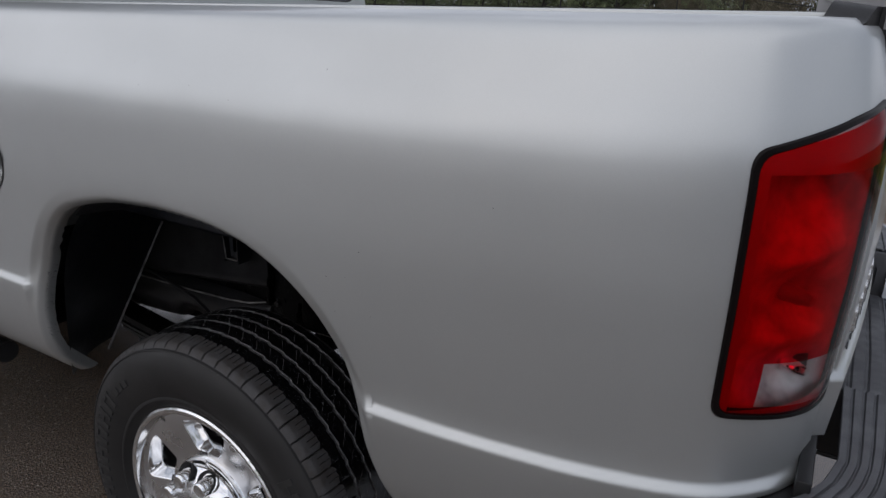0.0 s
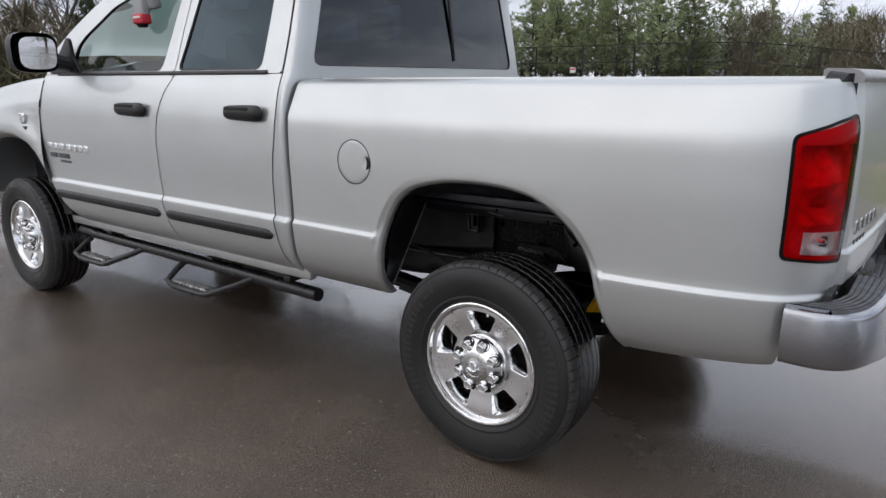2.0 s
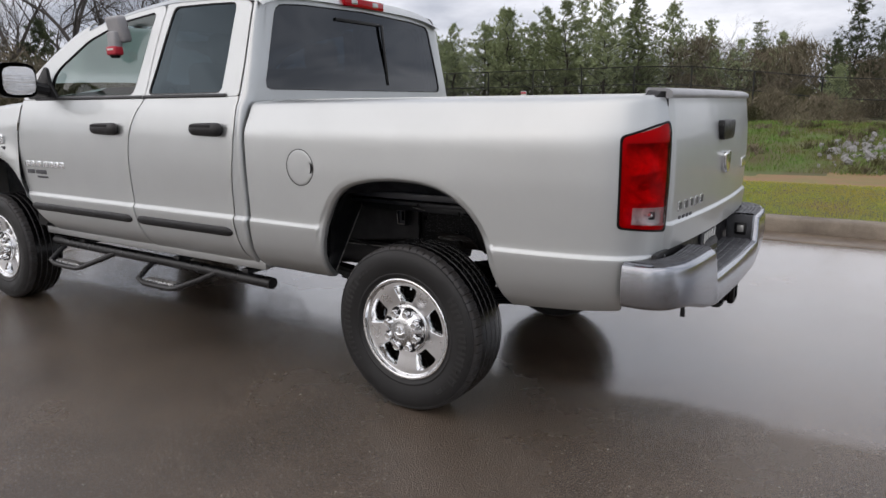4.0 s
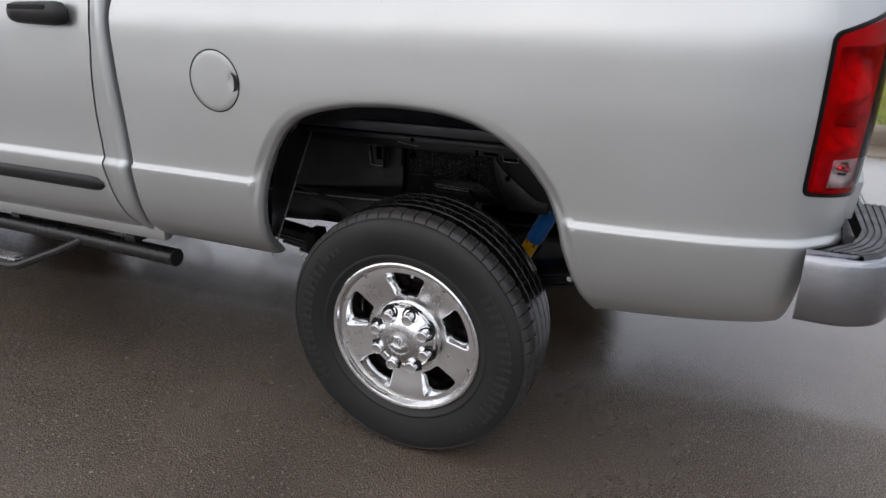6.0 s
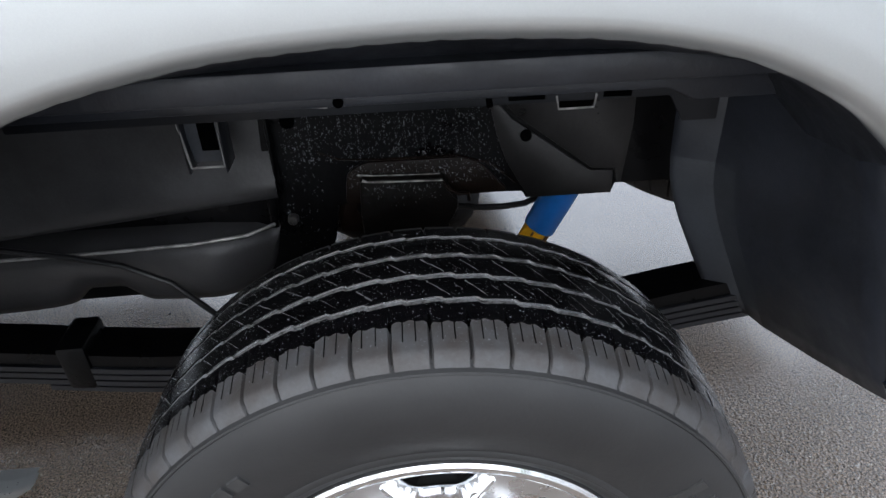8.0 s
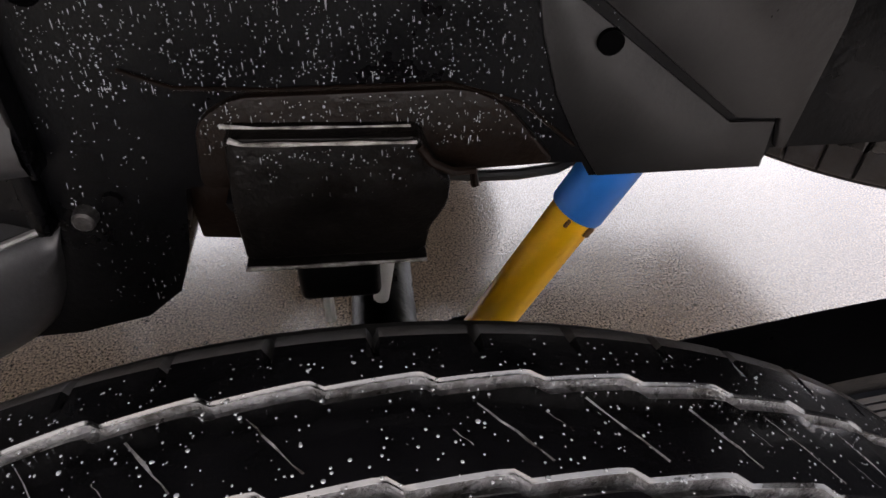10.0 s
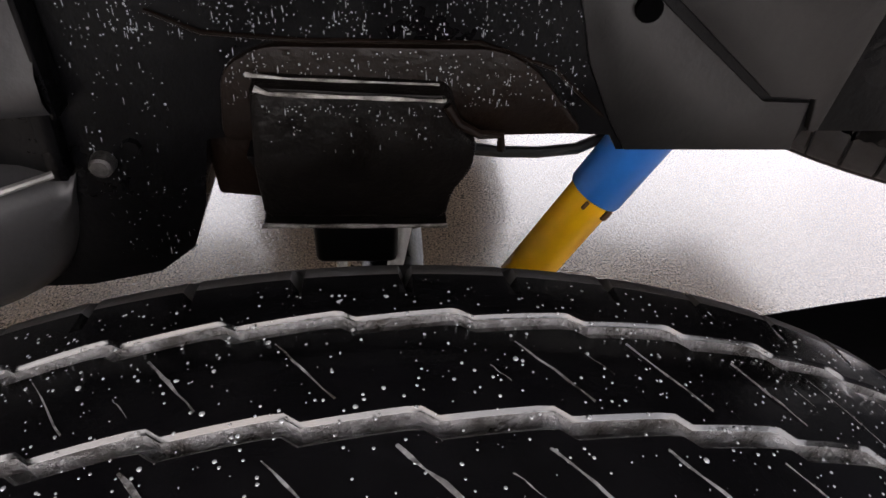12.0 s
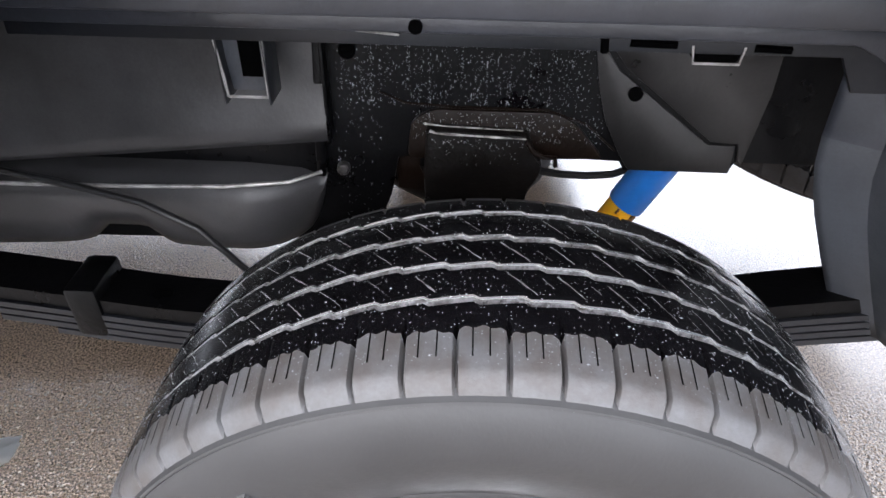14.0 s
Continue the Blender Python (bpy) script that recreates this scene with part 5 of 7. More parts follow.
def tyre_meshes():
    side = [(0.218, 0.085), (0.222, 0.104), (0.229, 0.113), (0.236, 0.118), (0.243, 0.1215), (0.2445, 0.1235), (0.249, 0.124), (0.252, 0.1225), (0.272, 0.1295), (0.295, 0.1335), (0.315, 0.1335),
            (0.332, 0.1300), (0.340, 0.1265), (0.345, 0.1240), (0.3490, 0.1215), (0.3505, 0.1228), (0.3525, 0.1218), (0.3535, 0.1185), (0.356, 0.112), (0.3605, 0.100), (0.3625, 0.085), (0.3635, 0.05), (0.364, 0.0)]
    prof = side + [(r, -o) for r, o in side[-2::-1]]
    carc = flat_foot(lathe(prof, 128)[0]), lathe(prof, 128)[1]
    # ribs between zigzag grooves
    grooves = [0.041, 0.001, -0.037, -0.077]
    wid = 0.0030
    rib_v, rib_f, rib_m = [], [], []
    edges = [(0.103, None)] + [(g, 1) for g in grooves] + [(-0.103, None)]
    def zig(a, g):
        """Sideways step of a groove at the angle a."""
        t = (a * PITCH / (2 * math.pi) + 0.37 * g) % 1
        return 0.0019 * (2 * t / 0.86 - 1) if t < 0.86 else 0.0019 * (1 - 2 * (t - 0.86) / 0.14)
    rw = random.Random(12)
    wet = [0.0700 + rw.uniform(-.0022, .0022) for _ in range(PITCH)]
    for b in range(5):
        oa, ob = edges[b], edges[b + 1]
        shoulder = b in (0, 4)
        per = 16 if shoulder else 8
        n = PITCH * per
        base, m = len(rib_v), 0
        for k in range(n):
            a = 2 * math.pi * k / n
            slot = shoulder and (k % per == per - 1)
            drop = 0.0075 if slot else 0.0
            oL = oa[0] - wid + zig(a, b) if oa[1] else oa[0]
            oR = ob[0] + wid + zig(a, b + 1) if ob[1] else ob[0]
            mid = (oL + oR) / 2
            rows = []
            if b == 0:
                f = (k % per) / per
                edge = wet[k // per] + 0.0045 * abs(2 * f - 0.95)**3 + (0.004 if slot else 0) + 0.0012 * math.sin(9 * f * 2 + k // per)
                rows += [(0.3530, 0.1180), (0.3565 - .3 * drop, 0.1155 - .3 * drop), (0.3640 - drop * .8, 0.1085), (crown(0.103) + .0005 - drop, 0.102), (crown(.088) - drop * .9, 0.088),
                         (crown(edge) - drop * .7, edge), (crown(.062) - drop * .45, 0.062), (crown(.050), 0.050)]
            else:
                rows += [(0.3640, oL + .0010), (crown(oL) - .0012, oL + .0003), (crown(oL), oL - .001)]
            if b:
                rows += [(crown(mid), mid)]
            if b == 4:
                rows += [(crown(0.103) + .0005 - drop, -0.102), (0.3640 - drop * .8, -0.1085), (0.3560 - .3 * drop, -0.1160 + .3 * drop), (0.3520, -0.1185)]
            else:
                rows += [(crown(oR), oR + .001), (crown(oR) - .0012, oR - .0003), (0.3640, oR - .0010)]
            m = len(rows)
            for r, o in rows:
                rib_v.append((r * math.cos(a), -o, r * math.sin(a)))
        for k in range(n):
            k2 = (k + 1) % n
            for j in range(m - 1):
                rib_f.append((base + k * m + j, base + k2 * m + j, base + k2 * m + j + 1, base + k * m + j + 1))
                edge_wall = (b != 0 and j == 0) or (b != 4 and j == m - 2)
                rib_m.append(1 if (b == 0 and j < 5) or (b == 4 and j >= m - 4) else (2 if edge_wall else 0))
    # floors of the grooves
    gr_v, gr_f = [], []
    for g in grooves:
        n = 256
        base = len(gr_v)
        for k in range(n):
            a = 2 * math.pi * k / n
            for o in (g + .009, g + .003, g - .003, g - .009):
                r = 0.3648
                gr_v.append((r * math.cos(a), -o, r * math.sin(a)))
        for k in range(n):
            for j in range(3):
                i, i2 = base + k * 4 + j, base + ((k + 1) % n) * 4 + j
                gr_f.append((i, i2, i2 + 1, i + 1))
    # fine diagonal cuts across the middle ribs
    sp_v, sp_f = [], []
    rnd = random.Random(4)
    for b in (1, 2, 3):
        hi, lo = grooves[b - 1] - 0.0065, grooves[b] + 0.0065
        for k in range(PITCH * 2):
            main = k % 2 == 0
            if rnd.random() < (0.05 if main else 0.55):
                continue
            a0 = 2 * math.pi * (k / 2 + 0.2 + 0.1 * b + rnd.uniform(-.05, .05)) / PITCH
            span = 2 * math.pi / PITCH * rnd.uniform(0.56, 0.68)
            t0, t1 = (rnd.uniform(0, .12), rnd.uniform(.85, 1)) if main else (lambda u: (u, u + rnd.uniform(.2, .5)))(rnd.uniform(0, .45))
            w = rnd.uniform(0.00012, 0.00045) if main else rnd.uniform(0.00008, 0.0002)
            base = len(sp_v)
            for q in range(7):
                t = t0 + (t1 - t0) * q / 6
                a, o = a0 + span * t + rnd.uniform(-.0012, .0012), hi + (lo - hi) * t
                r, ww = crown(o) + 0.0003, w * rnd.uniform(.35, 1.5)
                for d in (-ww, ww):
                    sp_v.append((r * math.cos(a + d / r), -(o + d), r * math.sin(a + d / r)))
            for q in range(6):
                i = base + 2 * q
                sp_f.append((i, i + 1, i + 3, i + 2))
    n_rib_cuts = len(sp_f)
    # short cuts in the shoulder blocks
    for k in range(PITCH):
        for d in (0.31, 0.62):
            a = 2 * math.pi * (k + d + rnd.uniform(-.02, .02)) / PITCH
            inner = rnd.uniform(.058, .066)
            base = len(sp_v)
            for r, o in ((crown(.094) + .0010, 0.094), (crown(.088) + .0006, 0.088), (crown(.081) + .0005, 0.081), (crown(.075) + .0004, 0.075), (crown(inner) + .0003, inner)):
                for w in (-0.0005, 0.0005):
                    sp_v.append((r * math.cos(a + w / r), -(o + .0005), r * math.sin(a + w / r)))
            for q in range(4):
                i = base + 2 * q
                sp_f.append((i, i + 1, i + 3, i + 2))
    # raised bars of lettering round the sidewall
    lt_v, lt_f = [], []
    def bar(a0, a1, r0, r1):
        base = len(lt_v)
        def so(r):
            return float(np.interp(r, [0.27, 0.295, 0.315, 0.332], [0.1290, 0.1335, 0.1335, 0.1305]))
        n = 4
        for q in range(n):
            a = a0 + (a1 - a0) * q / (n - 1)
            for r, lift in ((r0, -.001), (r0 + .001, .0030), (r1 - .001, .0030), (r1, -.001)):
                lt_v.append((r * math.cos(a), -(so(r) + lift), r * math.sin(a)))
        for q in range(n - 1):
            for j in range(3):
                i = base + q * 4 + j
                lt_f.append((i, i + 4, i + 5, i + 1))
        lt_f.append(tuple(base + j for j in range(4)))
        lt_f.append(tuple(base + (n - 1) * 4 + j for j in range(3, -1, -1)))
    for start in (radians(-38), radians(142)):
        for k in range(8):
            a = start + k * radians(9.6)
            bar(a, a + radians(2.0), 0.286, 0.326)
            bar(a + radians(5.0), a + radians(7.2), 0.286, 0.326)
            if k % 2:
                bar(a + radians(2.0), a + radians(5.0), 0.303, 0.309)
            else:
                bar(a + radians(2.0), a + radians(5.0), 0.316, 0.323)
    for start in (radians(126), radians(306)):
        for k in range(3):
            a = start + k * radians(4.2)
            bar(a, a + radians(2.9), 0.296, 0.312)
    return carc, (flat_foot(rib_v), rib_f, rib_m), (flat_foot(gr_v), gr_f), (flat_foot(sp_v), sp_f, [0] * n_rib_cuts + [1] * (len(sp_f) - n_rib_cuts)), (flat_foot(lt_v), lt_f)


def rim_face(r, a):
    """Outward place of the polished spoke face."""
    t = smooth01((r - 0.10) / 0.10)
    return 0.089 + 0.011 * t


def rim_mesh():
    v, f = [], []
    wc = 0.155
    def window(d):
        h0, h1 = radians(15.5), radians(19.5)
        r0, r1 = 0.121, 0.193
        raw = []
        for t in np.linspace(0, 1, 12, endpoint=False):
            raw.append((r1, -h1 + 2 * h1 * t))
        raw += [(r1 + (r0 - r1) * t, h1 + (h0 - h1) * t) for t in np.linspace(0, 1, 10, endpoint=False)]
        raw += [(r0, h0 - 2 * h0 * t) for t in np.linspace(0, 1, 12, endpoint=False)]
        raw += [(r0 + (r1 - r0) * t, -h0 + (h0 - h1) * t) for t in np.linspace(0, 1, 10, endpoint=False)]
        flat = [(r * math.cos(a), r * math.sin(a)) for r, a in raw]
        c = (wc, 0.0)
        m = len(flat)
        sm = flat[:]
        for _ in range(3):
            sm = [((sm[i - 1][0] + 2 * sm[i][0] + sm[(i + 1) % m][0]) / 4, (sm[i - 1][1] + 2 * sm[i][1] + sm[(i + 1) % m][1]) / 4) for i in range(m)]
        return [(c[0] + (p[0] - c[0]) * d, c[1] + (p[1] - c[1]) * d) for p in sm]
    def edge_hit(dx, dy):
        t = 0.0
        while t < 0.2:
            t += 0.0004
            x, y = wc + dx * t, dy * t
            r, a = math.hypot(x, y), math.atan2(y, x)
            if r > 0.206 or r < 0.104 or abs(a) > radians(36):
                break
        return (wc + dx * t, dy * t)
    win = window(1.0)
    m = len(win)
    outer = []
    for p in win:
        d = Vector((p[0] - wc, p[1])).normalized()
        outer.append(edge_hit(d.x, d.y))
    deep = window(0.74)
    for s in range(5):
        turn = radians(90 + 72 * s)
        ca, sa = math.cos(turn), math.sin(turn)
        base = len(v)
        loops = []
        for t in (0, 0.3, 0.6, 0.85, 0.97):
            loops.append([(outer[i][0] + (win[i][0] - outer[i][0]) * t, outer[i][1] + (win[i][1] - outer[i][1]) * t, 0.0) for i in range(m)])
        loops.append([(win[i][0], win[i][1], -0.0012) for i in range(m)])
        for t, dep in ((0.08, -0.003), (0.92, -0.026), (1.0, -0.030)):
            loops.append([(win[i][0] + (deep[i][0] - win[i][0]) * t, win[i][1] + (deep[i][1] - win[i][1]) * t, dep) for i in range(m)])
        loops.append([(deep[i][0], deep[i][1], -0.075) for i in range(m)])
        for lp in loops:
            for x, y, d in lp:
                r = math.hypot(x, y)
                o = rim_face(r, 0) + d
                v.append((x * ca - y * sa, -o, x * sa + y * ca))
        for q in range(len(loops) - 1):
            for i in range(m):
                f.append((base + q * m + i, base + q * m + (i + 1) % m, base + (q + 1) * m + (i + 1) % m, base + (q + 1) * m + i))
    lv, lf = lathe([(0.1955, rim_face(.1955, 0) - .003), (0.2075, rim_face(.2075, 0) - .002)], 120)
    b = len(v)
    v, f = v + lv, f + [tuple(i + b for i in q) for q in lf]
    # outer barrel and flange, and the ring under the cap
    prof = [(0.2045, rim_face(.2045, 0) - .001), (0.208, 0.1005), (0.2105, 0.106), (0.213, 0.1165), (0.217, 0.1185), (0.2225, 0.1185), (0.2265, 0.116), (0.228, 0.110), (0.226, 0.103), (0.214, 0.098), (0.206, 0.07), (0.203, -0.10)]
    lv, lf = lathe(prof, 120)
    b = len(v)
    v, f = v + lv, f + [tuple(i + b for i in q) for q in lf]
    lv, lf = lathe([(0.1055, rim_face(.1055, 0) - .001), (0.1045, 0.08), (0.103, 0.088), (0.100, 0.09)], 96)
    b = len(v)
    v, f = v + lv, f + [tuple(i + b for i in q) for q in lf]
    return v, f


def data_of(name, v, f, mats, face_mats=None, smooth=35, merge=0.0):
    o = mesh_ob(name, v, f, None, mats=mats, face_mats=face_mats, smooth=smooth, merge=merge)
    d = o.data
    bpy.data.objects.remove(o)
    return d


carc, ribs, floors, cuts, letters = tyre_meshes()
D_TYRE = data_of("tyre", *carc, [SIDEWALL], smooth=40)
# groove walls, floors and rib cuts carry the sky sheen as pale colour
D_RIBS = data_of("tread", ribs[0], ribs[1], [TREAD, SCUFF, GROOVE_SHEEN], ribs[2], smooth=40)
D_FLOOR = data_of("tread_groove", *floors, [GROOVE_SHEEN], smooth=60)
D_CUTS = data_of("tread_cut", cuts[0], cuts[1], [GROOVE_SHEEN, TREAD], cuts[2], smooth=None)
D_LETTER = data_of("raised_bar", *letters, [LETTER], smooth=30)
D_RIM = data_of("rim", *rim_mesh(), [CHROME], smooth=32, merge=0.0003)
D_RIM.materials.append(SPOKE)
for q in D_RIM.polygons:
    if q.normal.y < -0.93 and 0.108 < math.hypot(q.center.x, q.center.z) < 0.206:
        q.material_index = 1
D_CAP = data_of("hub_cap", *lathe([(0.104, 0.080), (0.1045, 0.094), (0.102, 0.099), (0.098, 0.100), (0.0965, 0.0985), (0.0955, 0.102), (0.094, 0.108), (0.091, 0.112), (0.082, 0.120), (0.070, 0.129), (0.058, 0.1355), (0.054, 0.137)], 96), [CHROME], smooth=40)
D_MED = data_of("medallion", *lathe([(0.055, 0.132), (0.0545, 0.1395), (0.052, 0.141), (0.036, 0.142), (0.0345, 0.1405), (0.033, 0.1405), (0.030, 0.142), (0.0001, 0.1425)], 64), [SATIN], smooth=40)
D_NUT = data_of("lug_nut", *lathe([(0.0175, 0.0), (0.0175, 0.036), (0.0165, 0.0375), (0.0165, 0.040), (0.0172, 0.0405), (0.0165, 0.046), (0.014, 0.0485), (0.0125, 0.0480), (0.0001, 0.0483)], 24), [CHROME], smooth=40)
# pocket shade is in the dark colour
D_POCKET = data_of("nut_pocket", *lathe([(0.0245, 0.016), (0.0235, 0.0145), (0.0215, 0.004), (0.0001, 0.002)], 24), [DARK], smooth=40)
D_DISC = data_of("brake_disc", *lathe([(0.202, -0.02), (0.185, 0.0), (0.16, 0.004), (0.10, 0.006), (0.0001, 0.01)], 64), [RUSTY], smooth=40)
for d in (D_TYRE, D_RIBS, D_FLOOR, D_CUTS, D_LETTER, D_RIM, D_CAP, D_MED, D_DISC):
    d.transform(Matrix.Diagonal((WHEEL_K, 1, WHEEL_K, 1)))


def emblem_bm():
    bm = tube_bm([(-0.018, -0.1435, 0.006), (-0.010, -0.146, 0.019), (0.004, -0.147, 0.020), (0.010, -0.146, 0.008), (0.004, -0.146, -0.004)], 0.005, 8)
    join_bm(bm, tube_bm([(-0.022, -0.143, -0.006), (-0.008, -0.146, -0.014), (0.010, -0.146, -0.012), (0.022, -0.143, -0.002)], 0.006, 8))
    return bm


_e = part("emblem", emblem_bm(), CHROME, truck)
D_EMB = _e.data
bpy.data.objects.remove(_e)


def wheel(x, y, turn, spin=0.0):
    w = shared("wheel", D_RIM, truck, pose(x, y, HUB_Z, 0, 0, turn) @ pose(0, 0, 0, 0, spin, 0), "polished chrome five-spoke wheel with black all-season tyre")
    shared("tyre", D_TYRE, w, None, "black rubber tyre with raised sidewall bars")
    shared("tread", D_RIBS, w, None, "wet tyre tread with scuffed shoulder blocks")
    shared("tread_groove", D_FLOOR, w)
    tagged(shared("tread_cut", D_CUTS, w), kind="stuff")
    tagged(shared("raised_bar", D_LETTER, w), kind="stuff")
    shared("hub_cap", D_CAP, w, None, "chrome hub cap")
    shared("medallion", D_MED, w, None, "satin silver medallion")
    shared("emblem", D_EMB, w)
    shared("brake_disc", D_DISC, w)
    for k in range(8):
        a = radians(26 + 45 * k)
        m = pose(0.0813 * math.cos(a), -0.098, 0.0813 * math.sin(a))
        shared("lug_nut", D_NUT, w, m)
        q = pose(0.0813 * math.cos(a), -0.1115, 0.0813 * math.sin(a), degrees_tilt(a)[0], 0, degrees_tilt(a)[1])
        shared("nut_pocket", D_POCKET, w, q)
    part("valve_stem", tube_bm([(0.012, -0.062, 0.196), (0.010, -0.070, 0.176)], [0.006, 0.0045], 8), SATIN, w)
    return w


def degrees_tilt(a):
    """Lays a nut pocket on the cap's slope."""
    s = 36
    return (s * math.sin(a) * -1, s * math.cos(a))


wheel(-0.008, -HUB_Y, 0)
wheel(-0.008, HUB_Y, 180, 20)
wheel(-3.63, -0.835, 0, 33)
wheel(-3.63, 0.835, 180, 50)


# ---- chassis behind the rear wheel ----

def rail(sgn):
    y0 = sgn * 0.485
    out = [(-3.9, 0.56), (-1.4, 0.50), (-0.62, 0.50), (-0.40, 0.505), (-0.24, 0.512), (-0.185, 0.525), (-0.155, 0.55), (-0.140, 0.59), (-0.130, 0.645), (-0.09, 0.652), (0.075, 0.652), (0.148, 0.650), (0.155, 0.638),
           (0.285, 0.638), (0.290, 0.654), (0.55, 0.654), (1.0, 0.645), (1.0, 0.80), (0.3, 0.86), (-0.2, 0.87), (-0.6, 0.82), (-1.4, 0.70), (-3.9, 0.74)]
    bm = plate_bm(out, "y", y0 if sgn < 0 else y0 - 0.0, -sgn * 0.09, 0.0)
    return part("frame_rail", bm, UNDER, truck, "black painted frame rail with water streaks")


rail_l = rail(-1)
rail(1)
# reinforcing plate with its notch, hole and bolt on the rail's face
part("rail_plate", plate_bm([(0.115, 0.860), (0.115, 0.800), (0.135, 0.775), (0.252, 0.684), (0.285, 0.682), (0.290, 0.657), (0.297, 0.657), (0.306, 0.75), (0.304, 0.85)], "y", -0.4915, 0.0065, 0.0012), UNDER_PALE, rail_l, "black plate with a notched end")
# thin sheet over the rail, greyer than the rail itself
part("rail_face", plate_bm([(0.100, 0.855), (0.105, 0.855), (0.108, 0.798), (0.130, 0.769), (0.250, 0.679), (0.284, 0.678), (0.285, 0.6395), (0.160, 0.6395), (0.145, 0.662), (0.122, 0.706), (0.108, 0.750), (0.100, 0.790)], "y", -0.4885, 0.0032, 0.0008), UNDER_PALE, rail_l, "paler grey rail face")
# rail holes are solid discs, their inner shade painted black
part("rail_hole", tube_bm([(0.151, -0.4930, 0.743), (0.151, -0.484, 0.743)], 0.0085, 16), HOLE_SHADE, rail_l)
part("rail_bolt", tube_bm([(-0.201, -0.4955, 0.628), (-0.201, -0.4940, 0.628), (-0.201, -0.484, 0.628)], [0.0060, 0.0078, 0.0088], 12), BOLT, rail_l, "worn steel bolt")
part("rail_hole", tube_bm([(-0.185, -0.4895, 0.785), (-0.185, -0.484, 0.785)], 0.0105, 16), HOLE_SHADE, rail_l)
part("rail_bolt", tube_bm([(-0.180, -0.489, 0.640), (-0.180, -0.484, 0.640)], [0.006, 0.007], 8), UNDER, rail_l)
part("rail_rib", plate_bm([(-0.235, 0.62), (-0.222, 0.62), (-0.205, 0.87), (-0.218, 0.87)], "y", -0.4985, 0.014, 0.002), UNDER, rail_l)
part("rail_seam", tube_bm([(-0.150, -0.488, 0.735), (-0.12, -0.488, 0.722), (-0.06, -0.488, 0.718), (0.05, -0.488, 0.718), (0.10, -0.486, 0.700), (0.14, -0.486, 0.665)], 0.0015, 6), RUSTY, rail_l)
part("brace_plate", plate_bm(rounded([(-0.118, 0.648), (-0.112, 0.70), (-0.085, 0.716), (0.06, 0.716), (0.085, 0.705), (0.128, 0.655)], 0.012), "y", -0.4925, 0.010, 0.002), RUSTY, rail_l, "brown rusty reinforcing plate")
# bump stop box below the rail
part("bump_stop_bracket", plate_bm(rounded([(-0.092, 0.699), (0.030, 0.694), (0.040, 0.666), (0.050, 0.659), (0.048, 0.638), (0.036, 0.620), (0.032, 0.597), (-0.094, 0.599), (-0.096, 0.64)], 0.006), "y", -0.512, 0.11, 0.003), BRACKET, truck, "black bump stop bracket")
part("bracket_lip", tube_bm([(-0.088, -0.5155, 0.700), (-0.080, -0.5165, 0.6970), (-0.060, -0.5165, 0.6962), (-0.035, -0.5165, 0.6952), (-0.010, -0.5165, 0.6945), (0.012, -0.5165, 0.6935), (0.027, -0.5155, 0.6925)], [0.0022, 0.0010, 0.0017, 0.0009, 0.0015, 0.0008, 0.0012], 8), WORN, truck, "worn pale bracket edge")
part("bracket_flange", tube_bm([(0.028, -0.515, 0.689), (0.036, -0.516, 0.677), (0.050, -0.516, 0.669), (0.064, -0.514, 0.668), (0.066, -0.512, 0.655)], 0.0030, 8), RUSTY, truck)
part("bracket_lip", tube_bm([(-0.095, -0.500, 0.7010), (-0.070, -0.501, 0.6990), (-0.040, -0.501, 0.6980), (-0.010, -0.501, 0.6970), (0.024, -0.500, 0.6955)], [0.0016, 0.0007, 0.0012, 0.0006, 0.0010], 8), WORN, truck, "worn pale bracket edge")
part("bracket_shelf", box_bm((0.128, 0.086, 0.003), (-0.031, -0.474, 0.5945), 0.0008), BRACKET, truck)
part("shelf_rim", tube_bm([(-0.095, -0.5175, 0.5965), (-0.06, -0.518, 0.5960), (-0.03, -0.518, 0.5958), (0.0, -0.518, 0.5955), (0.033, -0.5175, 0.5952)], [0.0018, 0.0013, 0.0017, 0.0012, 0.0015], 8), WORN, truck, "worn pale shelf rim")
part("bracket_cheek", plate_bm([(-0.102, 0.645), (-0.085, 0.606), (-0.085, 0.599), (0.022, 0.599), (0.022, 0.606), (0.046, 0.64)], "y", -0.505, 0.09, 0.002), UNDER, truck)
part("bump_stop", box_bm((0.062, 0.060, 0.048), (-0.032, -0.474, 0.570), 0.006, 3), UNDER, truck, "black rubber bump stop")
part("stop_leg", tube_bm([(-0.046, -0.47, 0.552), (-0.046, -0.47, 0.49)], 0.0045, 10), WHITE_PLASTIC, truck)
part("side_gusset", plate_bm([(-0.137, 0.65), (-0.09, 0.65), (-0.09, 0.584), (-0.133, 0.589)], "y", -0.47, 0.05, 0.002), RUSTY, truck)

# axle, springs, shock absorber
axle = part("rear_axle", tube_bm([(0, -0.72, .37), (0, -0.05, .362), (0, -0.02, .36), (0, 0.06, .36), (0, 0.16, .36), (0, 0.20, .362), (0, 0.72, .37)], [.036, .036, .08, .14, .08, .036, .036], 24), UNDER, truck, "black rear axle with differential housing")
part("pinion_housing", tube_bm([(-0.02, 0.02, .365), (-0.14, 0.02, .372), (-0.24, 0.015, .385), (-0.26, 0.01, .388)], [.13, .10, .062, .055], 20), UNDER, axle)
part("drive_shaft", tube_bm([(-0.24, 0.01, .388), (-0.36, 0.0, .398), (-0.40, 0.0, .400), (-2.2, 0.0, .46)], [.040, .040, .056, .056], 18), UNDER, truck, "black drive shaft")
